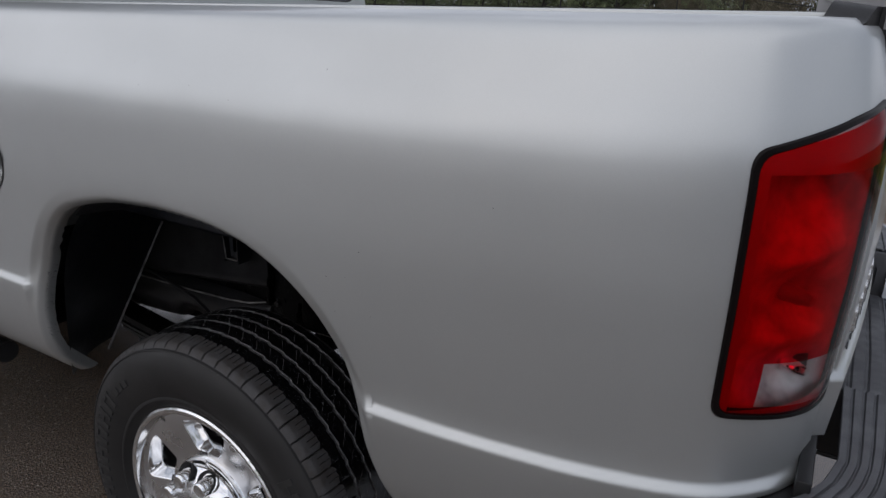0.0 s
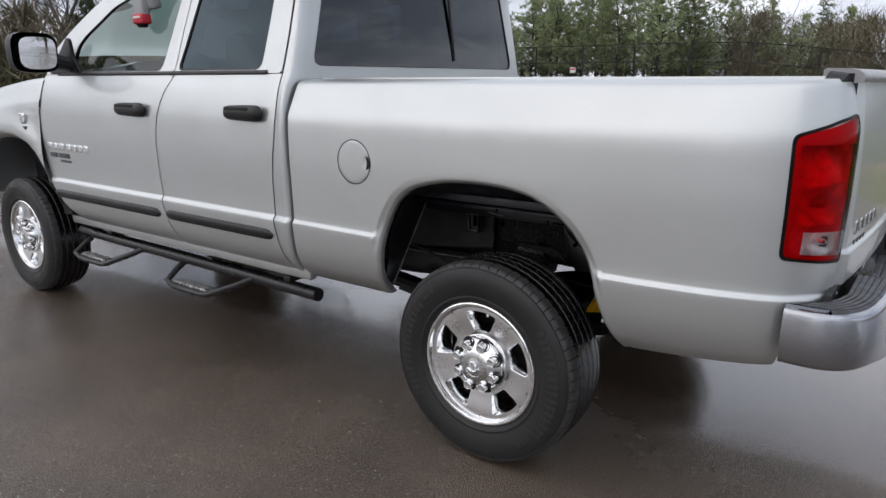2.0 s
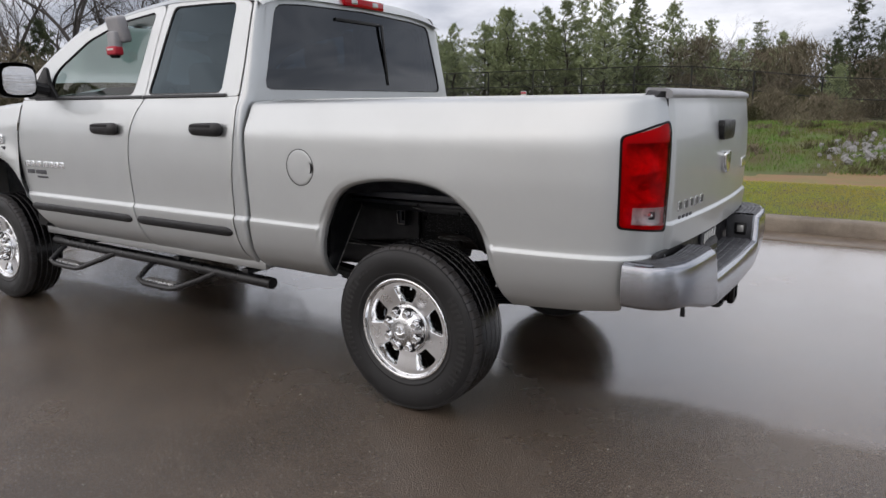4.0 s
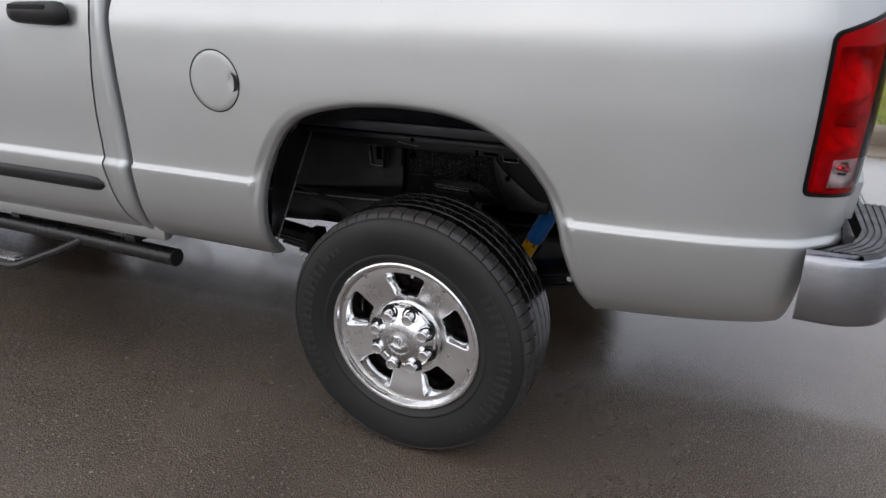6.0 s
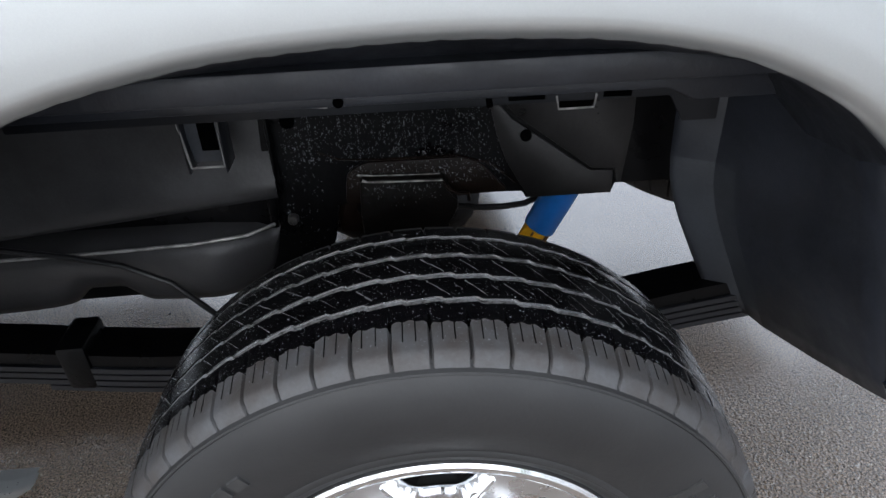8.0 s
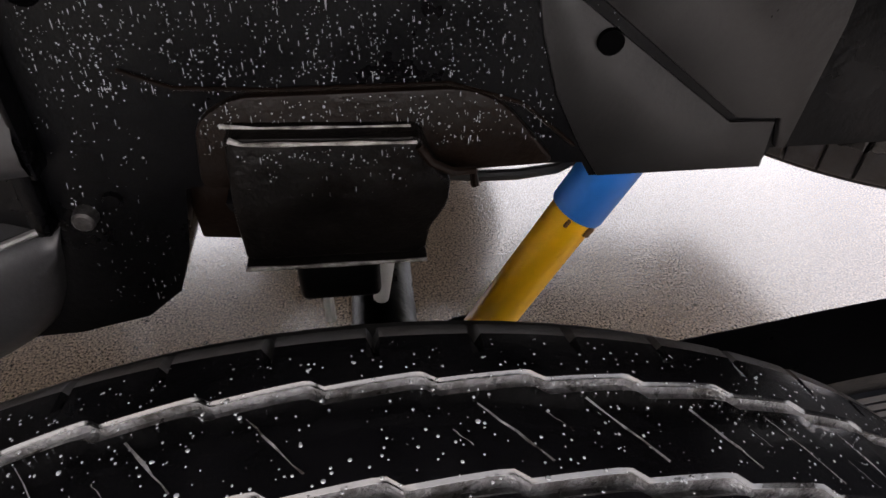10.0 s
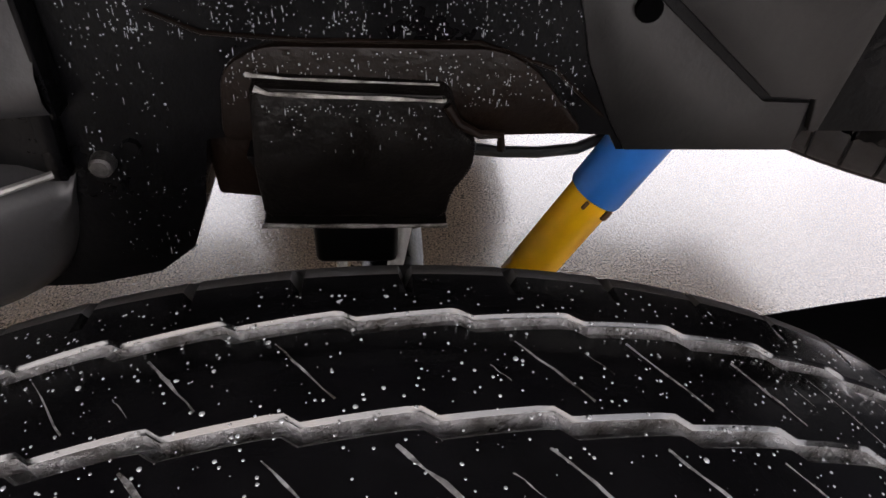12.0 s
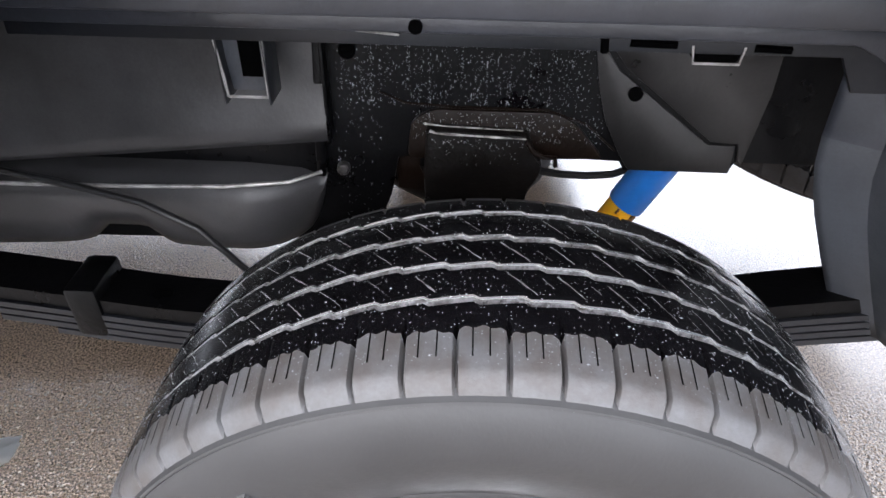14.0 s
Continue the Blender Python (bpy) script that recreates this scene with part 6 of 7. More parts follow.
SPRING = spline([(-0.9, 0.530), (-0.62, 0.492), (-0.35, 0.463), (-0.1, 0.463), (0.10, 0.475), (0.28, 0.503), (0.385, 0.524), (0.9, 0.60)])
for sgn in (-1, 1):
    def sz(x):
        return SPRING(x) - 0.030
    ys = sgn * 0.563
    v = []
    n = 30
    for i in range(n):
        x = -0.85 + 1.75 * i / (n - 1)
        for dz, dy in ((0.030, -.034), (0.030, .034), (0.008, .034), (0.008, -.034)):
            v.append((x, ys + dy, sz(x) + dz))
    f = [(i * 4 + j, i * 4 + (j + 1) % 4, (i + 1) * 4 + (j + 1) % 4, (i + 1) * 4 + j) for i in range(n - 1) for j in range(4)] + [(0, 1, 2, 3), tuple((n - 1) * 4 + j for j in range(4))]
    sp = mesh_ob("leaf_spring", v, f, UNDER, truck, "black multi-leaf spring pack", smooth=25)
    for q in range(4):
        v = []
        L0, L1 = (-0.80 + 0.07 * q, 0.80 - 0.07 * q)
        for i in range(n):
            x = L0 + (L1 - L0) * i / (n - 1)
            zc = sz(x) + 0.002 - q * 0.0125
            for dz, dy in ((0.0045, -.038), (0.0045, .038), (-.0045, .038), (-.0045, -.038)):
                v.append((x, ys + dy, zc + dz))
        mesh_ob("leaf", v, f, LINER, sp, smooth=25)
    for x in (-0.54,):
        part("spring_clamp", box_bm((0.045, 0.080, 0.085), (x, ys, sz(x) + 0.005), 0.008), UNDER, sp)
    part("spring_seat", box_bm((0.12, 0.10, 0.06), (0, ys, 0.40), 0.01), UNDER, sp)
    part("u_bolt", box_bm((0.16, 0.09, 0.03), (0.0, ys, sz(0) + .035), 0.008), UNDER, sp)
    part("helper_leaf", box_bm((0.22, 0.07, 0.016), (-0.36, ys, 0.412), 0.004), UNDER, sp)


def shock(sgn):
    y = sgn * 0.340
    lo, hi = Vector((0.098, y, 0.280)), Vector((0.313, y, 0.701))
    d = hi - lo
    cut = 0.505
    body = part("shock_absorber", tube_bm([lo, lo + d * cut], 0.0255, 28), YELLOW, truck, "yellow and blue telescopic shock absorber")
    part("dust_sleeve", tube_bm([lo + d * (cut - .002), lo + d * (cut + .004), lo + d], [0.0285, 0.0295, 0.0295], 28), BLUE, body, "blue steel dust sleeve")
    part("wear_mark", box_bm((0.007, 0.004, 0.014), (0, 0, 0), 0.0015, rot=Matrix.Rotation(radians(30), 4, "Y")), BROWN, body).location = lo + d * (cut - .016) + Vector((0.011, -0.024, -0.006))
    part("wear_mark", box_bm((0.004, 0.004, 0.010), (0, 0, 0), 0.0015, rot=Matrix.Rotation(radians(30), 4, "Y")), BROWN, body).location = lo + d * (cut - .012) + Vector((-0.0135, -0.0225, 0.004))
    part("shock_eye", tube_bm([lo + Vector((0, -.03, 0)), lo + Vector((0, .03, 0))], 0.032, 16), UNDER, body)


shock(-1)
part("brake_hose", tube_bm([(0.03, -0.36, 0.560), (0.072, -0.345, 0.548), (0.10, -0.34, 0.541), (0.14, -0.335, 0.537), (0.18, -0.33, 0.538), (0.25, -0.30, 0.55)], 0.0058, 10), PLASTIC, truck, "black brake hose")
part("white_loop", tube_bm([(-0.004, -0.455, 0.580), (0.002, -0.45, 0.562), (0.004, -0.448, 0.535), (-0.002, -0.448, 0.49)], [0.008, 0.0085, 0.008, 0.007], 12), WHITE_PLASTIC, truck, "white plastic cable sleeve")
part("black_loop", tube_bm([(-0.004, -0.445, 0.585), (0.012, -0.445, 0.582), (0.018, -0.445, 0.562), (0.014, -0.445, 0.535)], 0.0035, 8), PLASTIC, truck)

# tank and heat shield ahead of the axle
def tank():
    """The fuel tank with its rounded end, and the dusty panel above it."""
    lower = spline([(-1.6, 0.46), (-0.62, 0.500), (-0.56, 0.507), (-0.52, 0.536), (-0.47, 0.536), (-0.43, 0.507), (-0.34, 0.503), (-0.285, 0.510), (-0.255, 0.524), (-0.236, 0.550), (-0.226, 0.585), (-0.222, 0.615)])
    xs = list(np.linspace(-1.5, -0.64, 10)) + list(np.linspace(-0.62, -0.34, 26)) + list(np.linspace(-0.33, -0.222, 16))
    v = []
    for x in xs:
        e = min(max((x + 0.33) / 0.108, 0), 1)
        zl, zt = lower(x), 0.630 - 0.008 * e
        front = -0.536 + 0.050 * e**2.2
        h = max(zt - zl, 0.001)
        c = min(0.032, 0.45 * h)
        ring = [(-0.47, zt), (front + 0.030, zt), (front + 0.012, zt - 0.25 * c), (front + 0.003, zt - 0.6 * c), (front, zt - c), (front - 0.002 * (1 - e), (zt + zl) / 2),
                (front + 0.003, zl + c), (front + 0.012, zl + 0.45 * c), (front + 0.030, zl + 0.12 * c), (front + 0.055, zl), (-0.30, zl), (-0.05, zl + 0.004)]
        v += [(x, y, z) for y, z in ring]
    f = grid_faces(len(xs), 12) + [tuple((len(xs) - 1) * 12 + j for j in range(12))]
    mesh_ob("fuel_tank", v, f, TANK, truck, "dusty black plastic fuel tank", smooth=50)
    v, n = [], 46
    for i in range(n):
        x = -1.5 + 1.288 * (i / (n - 1))**0.8
        ze = 0.674 + 0.105 * (x + 0.213)
        dent = 0.010 * math.exp(-((x + 0.55) / 0.05)**2)
        for z, y in ((0.866, -0.496), (0.80, -0.496 - dent), (0.75, -0.498 - 0.5 * dent), (0.72, -0.503), (ze + 0.030, -0.512), (ze + 0.014, -0.514), (ze + 0.004, -0.510), (ze, -0.502), (ze + 0.002, -0.487)):
            v.append((x, y, z))
    p = mesh_ob("tank_shield", v, grid_faces(n, 9), PANEL, truck, "dusty dark panel above the fuel tank", smooth=50)
    part("shield_edge", box_bm((0.004, 0.020, 0.19), (-0.2115, -0.498, 0.768), 0.001), UNDER, p)


tank()
part("tank_strap", tube_bm([(-0.75, -0.541, 0.618), (-0.47, -0.542, 0.623), (-0.34, -0.541, 0.627), (-0.262, -0.532, 0.631), (-0.225, -0.508, 0.633)], 0.0026, 8), BARE, truck, "thin pale metal line")
part("brake_cable", tube_bm([(-0.75, -0.552, 0.652), (-0.608, -0.555, 0.648), (-0.51, -0.557, 0.628), (-0.443, -0.558, 0.610), (-0.379, -0.56, 0.575), (-0.325, -0.56, 0.508), (-0.29, -0.55, 0.43)], 0.0046, 8), PLASTIC, truck, "thin black cable")

# wheel housing: outer liner, bed sill, bracket, rear splash shield
def housing_liner():
    v = []
    n = 60
    for i in range(n):
        x = -0.335 + 0.800 * i / (n - 1)
        z = ARCH(x)
        k = smooth01((z - 0.86) / 0.14)
        end = 0.898 * k + (z + .01) * (1 - k)
        sect = [(y, z + 0.005 + (end - z - 0.005) * g) for y, g in ((-0.925, 0), (-0.90, 0.03), (-0.86, 0.14), (-0.81, 0.34), (-0.76, 0.58), (-0.72, 0.79), (-0.70, 0.91), (-0.684, 1.0))]
        v += [(x, y, zz) for y, zz in sect]
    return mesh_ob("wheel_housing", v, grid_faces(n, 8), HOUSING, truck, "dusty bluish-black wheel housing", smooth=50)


housing_liner()
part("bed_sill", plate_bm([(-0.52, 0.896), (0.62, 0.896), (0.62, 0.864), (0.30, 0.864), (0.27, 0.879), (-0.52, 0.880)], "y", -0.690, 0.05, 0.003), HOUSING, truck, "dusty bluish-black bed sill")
part("sill_lip", box_bm((1.5, 0.02, 0.006), (-0.1, -0.688, 0.8975), 0.002), UNDER, truck)
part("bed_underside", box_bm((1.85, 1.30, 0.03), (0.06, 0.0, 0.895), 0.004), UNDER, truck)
for x, y0 in ((-0.087, -.692),):
    # black disc, the hole's shade is in its colour
    part("sill_hole", tube_bm([(x, y0 - .0015, 0.886), (x, y0 + .004, 0.886)], 0.006, 12), HOLE_SHADE, truck)
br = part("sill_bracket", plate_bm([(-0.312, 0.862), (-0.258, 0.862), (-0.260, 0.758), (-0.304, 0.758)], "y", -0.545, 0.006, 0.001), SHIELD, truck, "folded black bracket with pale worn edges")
# black plate paints the shade within the bracket's opening
part("bracket_window", plate_bm([(-0.290, 0.825), (-0.267, 0.825), (-0.268, 0.775), (-0.290, 0.775)], "y", -0.5475, 0.003, 0.0005), HOLE_SHADE, br)
for a, b in (((-0.312, -.562, .862), (-0.304, -.562, .758)), ((-0.304, -.562, .758), (-0.260, -.562, .758)), ((-0.260, -.562, .758), (-0.258, -.562, .862)), ((-0.310, -.562, .826), (-0.259, -.562, .826))):
    part("worn_edge", tube_bm([a, b], 0.0017, 6), BARE, br)
for x in (-0.308, -0.259):
    part("bracket_cheek", box_bm((0.003, 0.045, 0.112), (x, -0.541, 0.805), 0.001), LINER, br)
# slots are black solids that carry their own shade as colour
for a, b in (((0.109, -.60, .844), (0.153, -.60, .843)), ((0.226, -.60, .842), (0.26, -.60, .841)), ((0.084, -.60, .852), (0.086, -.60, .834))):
    part("pressed_slot", tube_bm([a, b], 0.0040, 6), HOLE_SHADE, truck)
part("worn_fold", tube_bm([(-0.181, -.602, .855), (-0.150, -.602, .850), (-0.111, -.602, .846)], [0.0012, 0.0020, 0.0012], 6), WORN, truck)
slot = part("clip_slot", plate_bm(rounded([(0.168, 0.845), (0.216, 0.844), (0.215, 0.826), (0.171, 0.826)], 0.006), "y", -0.598, 0.012, 0.001), HOLE_SHADE, truck)
part("clip_edge", tube_bm([(0.168, -.601, .843), (0.171, -.601, .826), (0.215, -.601, .826), (0.217, -.601, .843)], 0.0014, 6), BARE, slot)
part("inner_bed_wall", plate_bm([(-0.50, 0.87), (0.60, 0.87), (0.60, 0.80), (0.33, 0.80), (0.31, 0.835), (-0.50, 0.835)], "y", -0.60, 0.006, 0.001), LINER, truck)


def splash_shield():
    """The folded black shield at the rear of the wheel opening: an inner flap, and a face that runs out to the lip."""
    rows = 14
    v, m = [], 8
    for i in range(rows):
        t = i / (rows - 1)
        z = 0.905 + (0.478 - 0.905) * t
        a = float(np.interp(-z, [-0.905, -0.72, -0.66, -0.56, -0.478], [0.330, 0.335, 0.352, 0.398, 0.440]))
        b = a + 0.055 - 0.012 * t
        zo = 0.955 + (0.600 - 0.955) * t
        xo = float(np.interp(-zo, [-q for p, q in ARCH_LINE[360:]], [p for p, q in ARCH_LINE[360:]])) - 0.004
        v += [(a, -0.572, z), (a + .008, -0.578, z), ((a + b) / 2, -0.588, z), (b, -0.602, z)]
        for k in (0.12, 0.45, 0.8, 1.0):
            bow = 0.030 * math.sin(math.pi * k) * (1 - 0.3 * t)
            v.append((b + (xo - b) * k + bow, -0.602 + (-0.912 + 0.602) * k, z + (zo - z) * k**1.6))
    f = [(i * m + j, i * m + j + 1, (i + 1) * m + j + 1, (i + 1) * m + j) for i in range(rows - 1) for j in range(m - 1)]
    fm = [0 if j < 4 and i >= 5 else 1 for i in range(rows - 1) for j in range(m - 1)]
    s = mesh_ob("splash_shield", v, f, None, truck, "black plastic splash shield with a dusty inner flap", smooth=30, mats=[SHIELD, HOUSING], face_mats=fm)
    sol = s.modifiers.new("thickness", "SOLIDIFY")
    sol.thickness = 0.004
    part("shield_screw", tube_bm([(0.462, -0.925, 0.625), (0.470, -0.900, 0.625)], 0.007, 8), SATIN, s)
    part("shield_clip", box_bm((0.03, 0.008, 0.006), (0.405, -0.622, 0.80), 0.002, rot=Matrix.Rotation(radians(20), 4, "Y")), BARE, s)


splash_shield()
# front edge of the wheel housing with its pale worn lip
def front_shield():
    v = []
    zs = np.linspace(0.530, 0.95, 15)
    for z in zs:
        xo = float(np.interp(z, [b for a, b in ARCH_LINE[:200]], [a for a, b in ARCH_LINE[:200]]))
        xi, yi = -0.609 + 0.0765 * z, -1.053 + 0.6024 * z
        for t in np.linspace(0, 1, 6):
            v.append((xo - .003 + (xi - xo) * t - 0.02 * math.sin(math.pi * t), -0.915 + (yi + 0.915) * t, z))
    s = mesh_ob("front_shield", v, grid_faces(len(zs), 6), LINER, truck, "black front splash shield", smooth=50)
    part("worn_edge", tube_bm([(-0.609 + 0.0765 * z, -1.053 + 0.6024 * z, z) for z in (0.500, 0.7, 0.92)], 0.0028, 8), BARE, s, "thin pale worn edge")


front_shield()
part("exhaust_pipe", tube_bm([(-1.6, 0.42, .50), (-0.3, 0.42, .52), (0.0, 0.42, .60), (0.5, 0.42, .55), (1.0, 0.5, .50)], 0.045, 14), RUSTY, truck)
part("rear_panel_under", box_bm((0.5, 1.3, 0.02), (0.75, 0, 0.80), 0.004), UNDER, truck)
part("cab_underside", box_bm((2.9, 1.66, 0.02), (-2.2, 0, 0.545), 0.004), UNDER, truck)
part("engine_bay", box_bm((1.0, 1.2, 0.5), (-3.7, 0, 0.85), 0.05), UNDER, truck)
part("front_axle", tube_bm([(-3.63, -.75, .358), (-3.63, .75, .358)], 0.055, 14), UNDER, truck)
for sgn in (-1, 1):
    part("front_liner", box_bm((1.05, 0.02, 0.55), (-3.60, sgn * 0.62, 0.80), 0.005), LINER, truck)
    part("sill_panel", box_bm((2.15, 0.05, 0.10), (-1.98, sgn * 0.885, 0.555), 0.02), PAINT, truck)


# spare wheel slung under the bed
sp_w = shared("spare_wheel", D_RIM, truck, pose(0.735, 0.0, 0.604, 90, 0, 0), "spare wheel slung under the bed")
for nm, d in (("tyre", D_TYRE), ("tread", D_RIBS), ("tread_groove", D_FLOOR)):
    shared(nm, d, sp_w)


# water beads on the rail and the tyre
def beads(name, places, seed, lo, hi, parent, squash, streak=0.0):
    rnd = random.Random(seed)
    v, f = [], []
    for c, nrm in places:
        r = rnd.uniform(lo, hi) * (1.6 if rnd.random() < 0.06 else 1)
        nn = Vector(nrm).normalized()
        u = nn.orthogonal().normalized()
        w = nn.cross(u)
        if streak and rnd.random() < streak:
            down = Vector((0, 0, 1)) - nn * nn.z
            u, w = down.normalized() * rnd.uniform(1.5, 5.0), down.normalized().cross(nn) * 0.6
        b = len(v)
        for rr, h in ((1.0, 0.0), (0.72, 0.6)):
            for k in range(6):
                a = math.pi * k / 3
                v.append(tuple(Vector(c) + r * (rr * (math.cos(a) * u + math.sin(a) * w) + h * squash * nn)))
        v.append(tuple(Vector(c) + r * squash * nn))
        for k in range(6):
            f.append((b + k, b + (k + 1) % 6, b + 6 + (k + 1) % 6, b + 6 + k))
            f.append((b + 6 + k, b + 6 + (k + 1) % 6, b + 12))
    return tagged(mesh_ob(name, v, f, WATER, parent, "clear water beads", smooth=80), kind="stuff")


rnd = random.Random(11)
pl = []
while len(pl) < 1500:
    x, z = rnd.uniform(-0.20, 0.16), 0.715 + abs(rnd.gauss(0, 0.08))
    if z < 0.86 and (x < 0.10 or rnd.random() < 0.25):
        pl.append(((x, -0.4855, z), (0, -1, 0.1)))
for _ in range(430):
    pl.append(((rnd.uniform(-0.11, 0.12), -0.4935, rnd.uniform(0.675, 0.714)), (0, -1, 0.2)))
for _ in range(150):
    pl.append(((rnd.uniform(-0.21, -0.15), -0.4855, rnd.uniform(0.54, 0.72)), (0, -1, 0.2)))
for _ in range(110):
    pl.append(((rnd.uniform(-0.085, 0.025), -0.5125, 0.688 - abs(rnd.gauss(0, 0.014))), (0, -1, 0.2)))
for _ in range(26):
    x, top = rnd.uniform(-0.19, 0.09), rnd.uniform(0.75, 0.86)
    for k in range(rnd.randrange(8, 26)):
        pl.append(((x + rnd.gauss(0, 0.0007), -0.4855, max(top - 0.0035 * k - rnd.uniform(0, 0.003), 0.722)), (0, -1, 0.1)))
beads("water_bead", pl, 5, 0.00015, 0.0007, truck, 0.55, 0.2)
pl = []
for _ in range(4600):
    a, o = radians(rnd.uniform(28, 152)), rnd.uniform(-0.10, 0.10)
    r = crown(o) * WHEEL_K
    pl.append(((r * math.cos(a) - 0.008, -HUB_Y - o, HUB_Z + r * math.sin(a)), (math.cos(a), 0, math.sin(a))))
beads("tread_drop", pl, 6, 0.00015, 0.00065, truck, 0.6)
pl = []
for _ in range(220):
    i = rnd.randrange(8, 120)
    a, b = ARCH_LINE[i]
    a += rnd.uniform(-.004, .004)
    y = bed_point(0.918 + a, ARCH(a) + 0.003)[1] + rnd.uniform(0.0, 0.02)
    pl.append(((a, y, ARCH(a) + .001), (0, -0.6, -0.8)))
beads("lip_drop", pl, 7, 0.0008, 0.0019, truck, 0.8)
pl = []
for _ in range(24):
    s, z = rnd.uniform(0.1, TAIL_END - .2), rnd.uniform(0.85, 1.33)
    if z > bed_bottom(s) + 0.06:
        p = bed_point(s, z, 0.0002)
        pl.append((p, (0, -1, 0.1)))
beads("paint_drop", pl, 8, 0.0006, 0.0011, truck, 0.5)

# key box hung on the front window
kb = tagged(new("key_lock_box"), "grey and red key lock box hung on the door window", "lock box")
kb.location.z = 0.0314
part("hanger_cover", box_bm((0.135, 0.060, 0.150), (0, 0, 0), 0.018, 3, rot=Matrix.Rotation(radians(14), 4, "X")), GREY_BOX, kb, "grey plastic cover").location = (-2.048, -0.866, 1.785)
part("lock_body", box_bm((0.078, 0.05, 0.12), (-2.058, -0.890, 1.712), 0.012, 3), GREY_BOX, kb)
part("keypad", box_bm((0.09, 0.056, 0.050), (-2.062, -0.893, 1.665), 0.010, 3), RED_BOX, kb, "red keypad face")
part("keypad_bar", box_bm((0.06, 0.004, 0.010), (-2.062, -0.922, 1.672), 0.002), WHITE_PLASTIC, kb)
part("dial", tube_bm([(-2.062, -0.893, 1.640), (-2.062, -0.893, 1.625)], [.03, .022], 12), PLASTIC, kb)


# ---- ground, kerb, bank, fence and trees ----
def level(x, y):
    """Height of the ground without its small bumps: level yard, verge behind the kerb, a mound, then a slope up to the fence."""
    if y < 4.98:
        return 0.0
    z = 0.14 + 0.012 * min(y - 4.98, 4)
    z += 0.60 * smooth01((y - 9.0) / 5.0) * (1 - smooth01((y - 16.5) / 8)) * smooth01((x + 16) / 14) * (1 - 0.45 * smooth01((x - 0.5) / 5.0))
    return z + 1.15 * smooth01((y - 19) / 15) * (1 - 0.85 * smooth01((x + 9) / 11))


def terrain(x, y):
    z = level(x, y)
    if y > 8:
        z += (0.13 * noise.noise(Vector((x * 0.35, y * 0.35, 0))) + 0.05 * noise.noise(Vector((x * 1.6, y * 1.6, 4)))) * smooth01((y - 8) / 3)
    return z


def ground_sheet():
    xs = sorted(set([-900, -500, -250, -140, -90] + [round(v, 3) for v in np.linspace(-60, 60, 121)] + [90, 140, 250, 500, 900]))
    ys = sorted(set([-900, -500, -250, -120, -60, -30] + [round(v, 3) for v in np.linspace(-16, 4.6, 8)] + [4.95, 4.979, 4.981] + [round(v, 3) for v in np.linspace(5.2, 24, 48)] + [round(v, 3) for v in np.linspace(26, 70, 16)] + [100, 200, 500, 900]))
    v = [(x, y, terrain(x, y)) for x in xs for y in ys]
    f = grid_faces(len(xs), len(ys))
    fm = []
    for q in f:
        cy = sum(v[i][1] for i in q) / 4
        cx = sum(v[i][0] for i in q) / 4
        fm.append(0 if cy < 4.98 else (2 if 7.9 < cy < 9.1 + 0.4 * math.sin(cx * .7) else 1))
    g = mesh_ob("ground", v, f, None, mats=[ASPHALT, BANK, DIRT], face_mats=fm, smooth=40)
    tagged(g, "wet dark asphalt yard with a grassy bank behind", "ground", kind="structure")


ground_sheet()

kerb = tagged(new("kerb"), "pale concrete kerb along the wet asphalt", "kerb", kind="structure")
_k = plate_bm([(4.71, -0.02), (4.71, 0.0), (4.725, 0.125), (4.74, 0.143), (4.76, 0.150), (4.97, 0.152), (4.99, 0.145), (4.99, -0.02)], "x", 0.006, 2.99, 0.0)
_ko = part("kerb_stone", _k, CONCRETE, kerb)
for i in range(-12, 12):
    if i == 0:
        continue
    o = new("kerb_stone", _ko.data)
    o.parent, o.location = kerb, (i * 3.0, 0, 0)
part("gutter", box_bm((72, 0.50, 0.012), (0, 4.46, 0.0), 0.004), GUTTER, kerb, "wet brown concrete gutter")

# grass on the verge
def grass_field(name, count, box, hgt, mat, seed, label):
    rnd = random.Random(seed)
    v, f = [], []
    for _ in range(count):
        x, y = rnd.uniform(box[0], box[1]), rnd.uniform(box[2], box[3])
        z = terrain(x, y)
        h, a = hgt * rnd.uniform(0.4, 1.3), rnd.uniform(0, 6.28)
        w = 0.002 + 0.003 * rnd.random() + (y - 5) * 0.0005
        dx, dy = math.cos(a), math.sin(a)
        l = rnd.uniform(0.2, 0.8) * h
        b = len(v)
        v += [(x - dx * w, y - dy * w, z - .01), (x + dx * w, y + dy * w, z - .01), (x - dy * l, y + dx * l, z + h)]
        f.append((b, b + 1, b + 2))
    tagged(mesh_ob(name, v, f, mat, None, smooth=None), label, "grass", kind="stuff")


grass_field("verge_grass", 90000, (-2.5, 7.0, 5.0, 8.1), 0.022, GRASS, 21, "short yellow-green grass on the verge")
grass_field("bank_grass", 70000, (-5.0, 9.0, 9.4, 16.5), 0.07, GRASS_BANK, 22, "rough green grass on the bank")


def rock_data(seed):
    rnd = random.Random(seed)
    bm = bmesh.new()
    bmesh.ops.create_icosphere(bm, subdivisions=1, radius=1)
    off = Vector((seed * 7.1, 0, 0))
    for vtx in bm.verts:
        k = 1 + 0.45 * noise.noise(vtx.co * 1.3 + off) + rnd.uniform(-0.16, 0.16)
        vtx.co = Vector((vtx.co.x * k * 1.2, vtx.co.y * k, vtx.co.z * k * 0.7))
    me = bpy.data.meshes.new("rock")
    bm.to_mesh(me)
    bm.free()
    me.materials.append(ROCK)
    return me


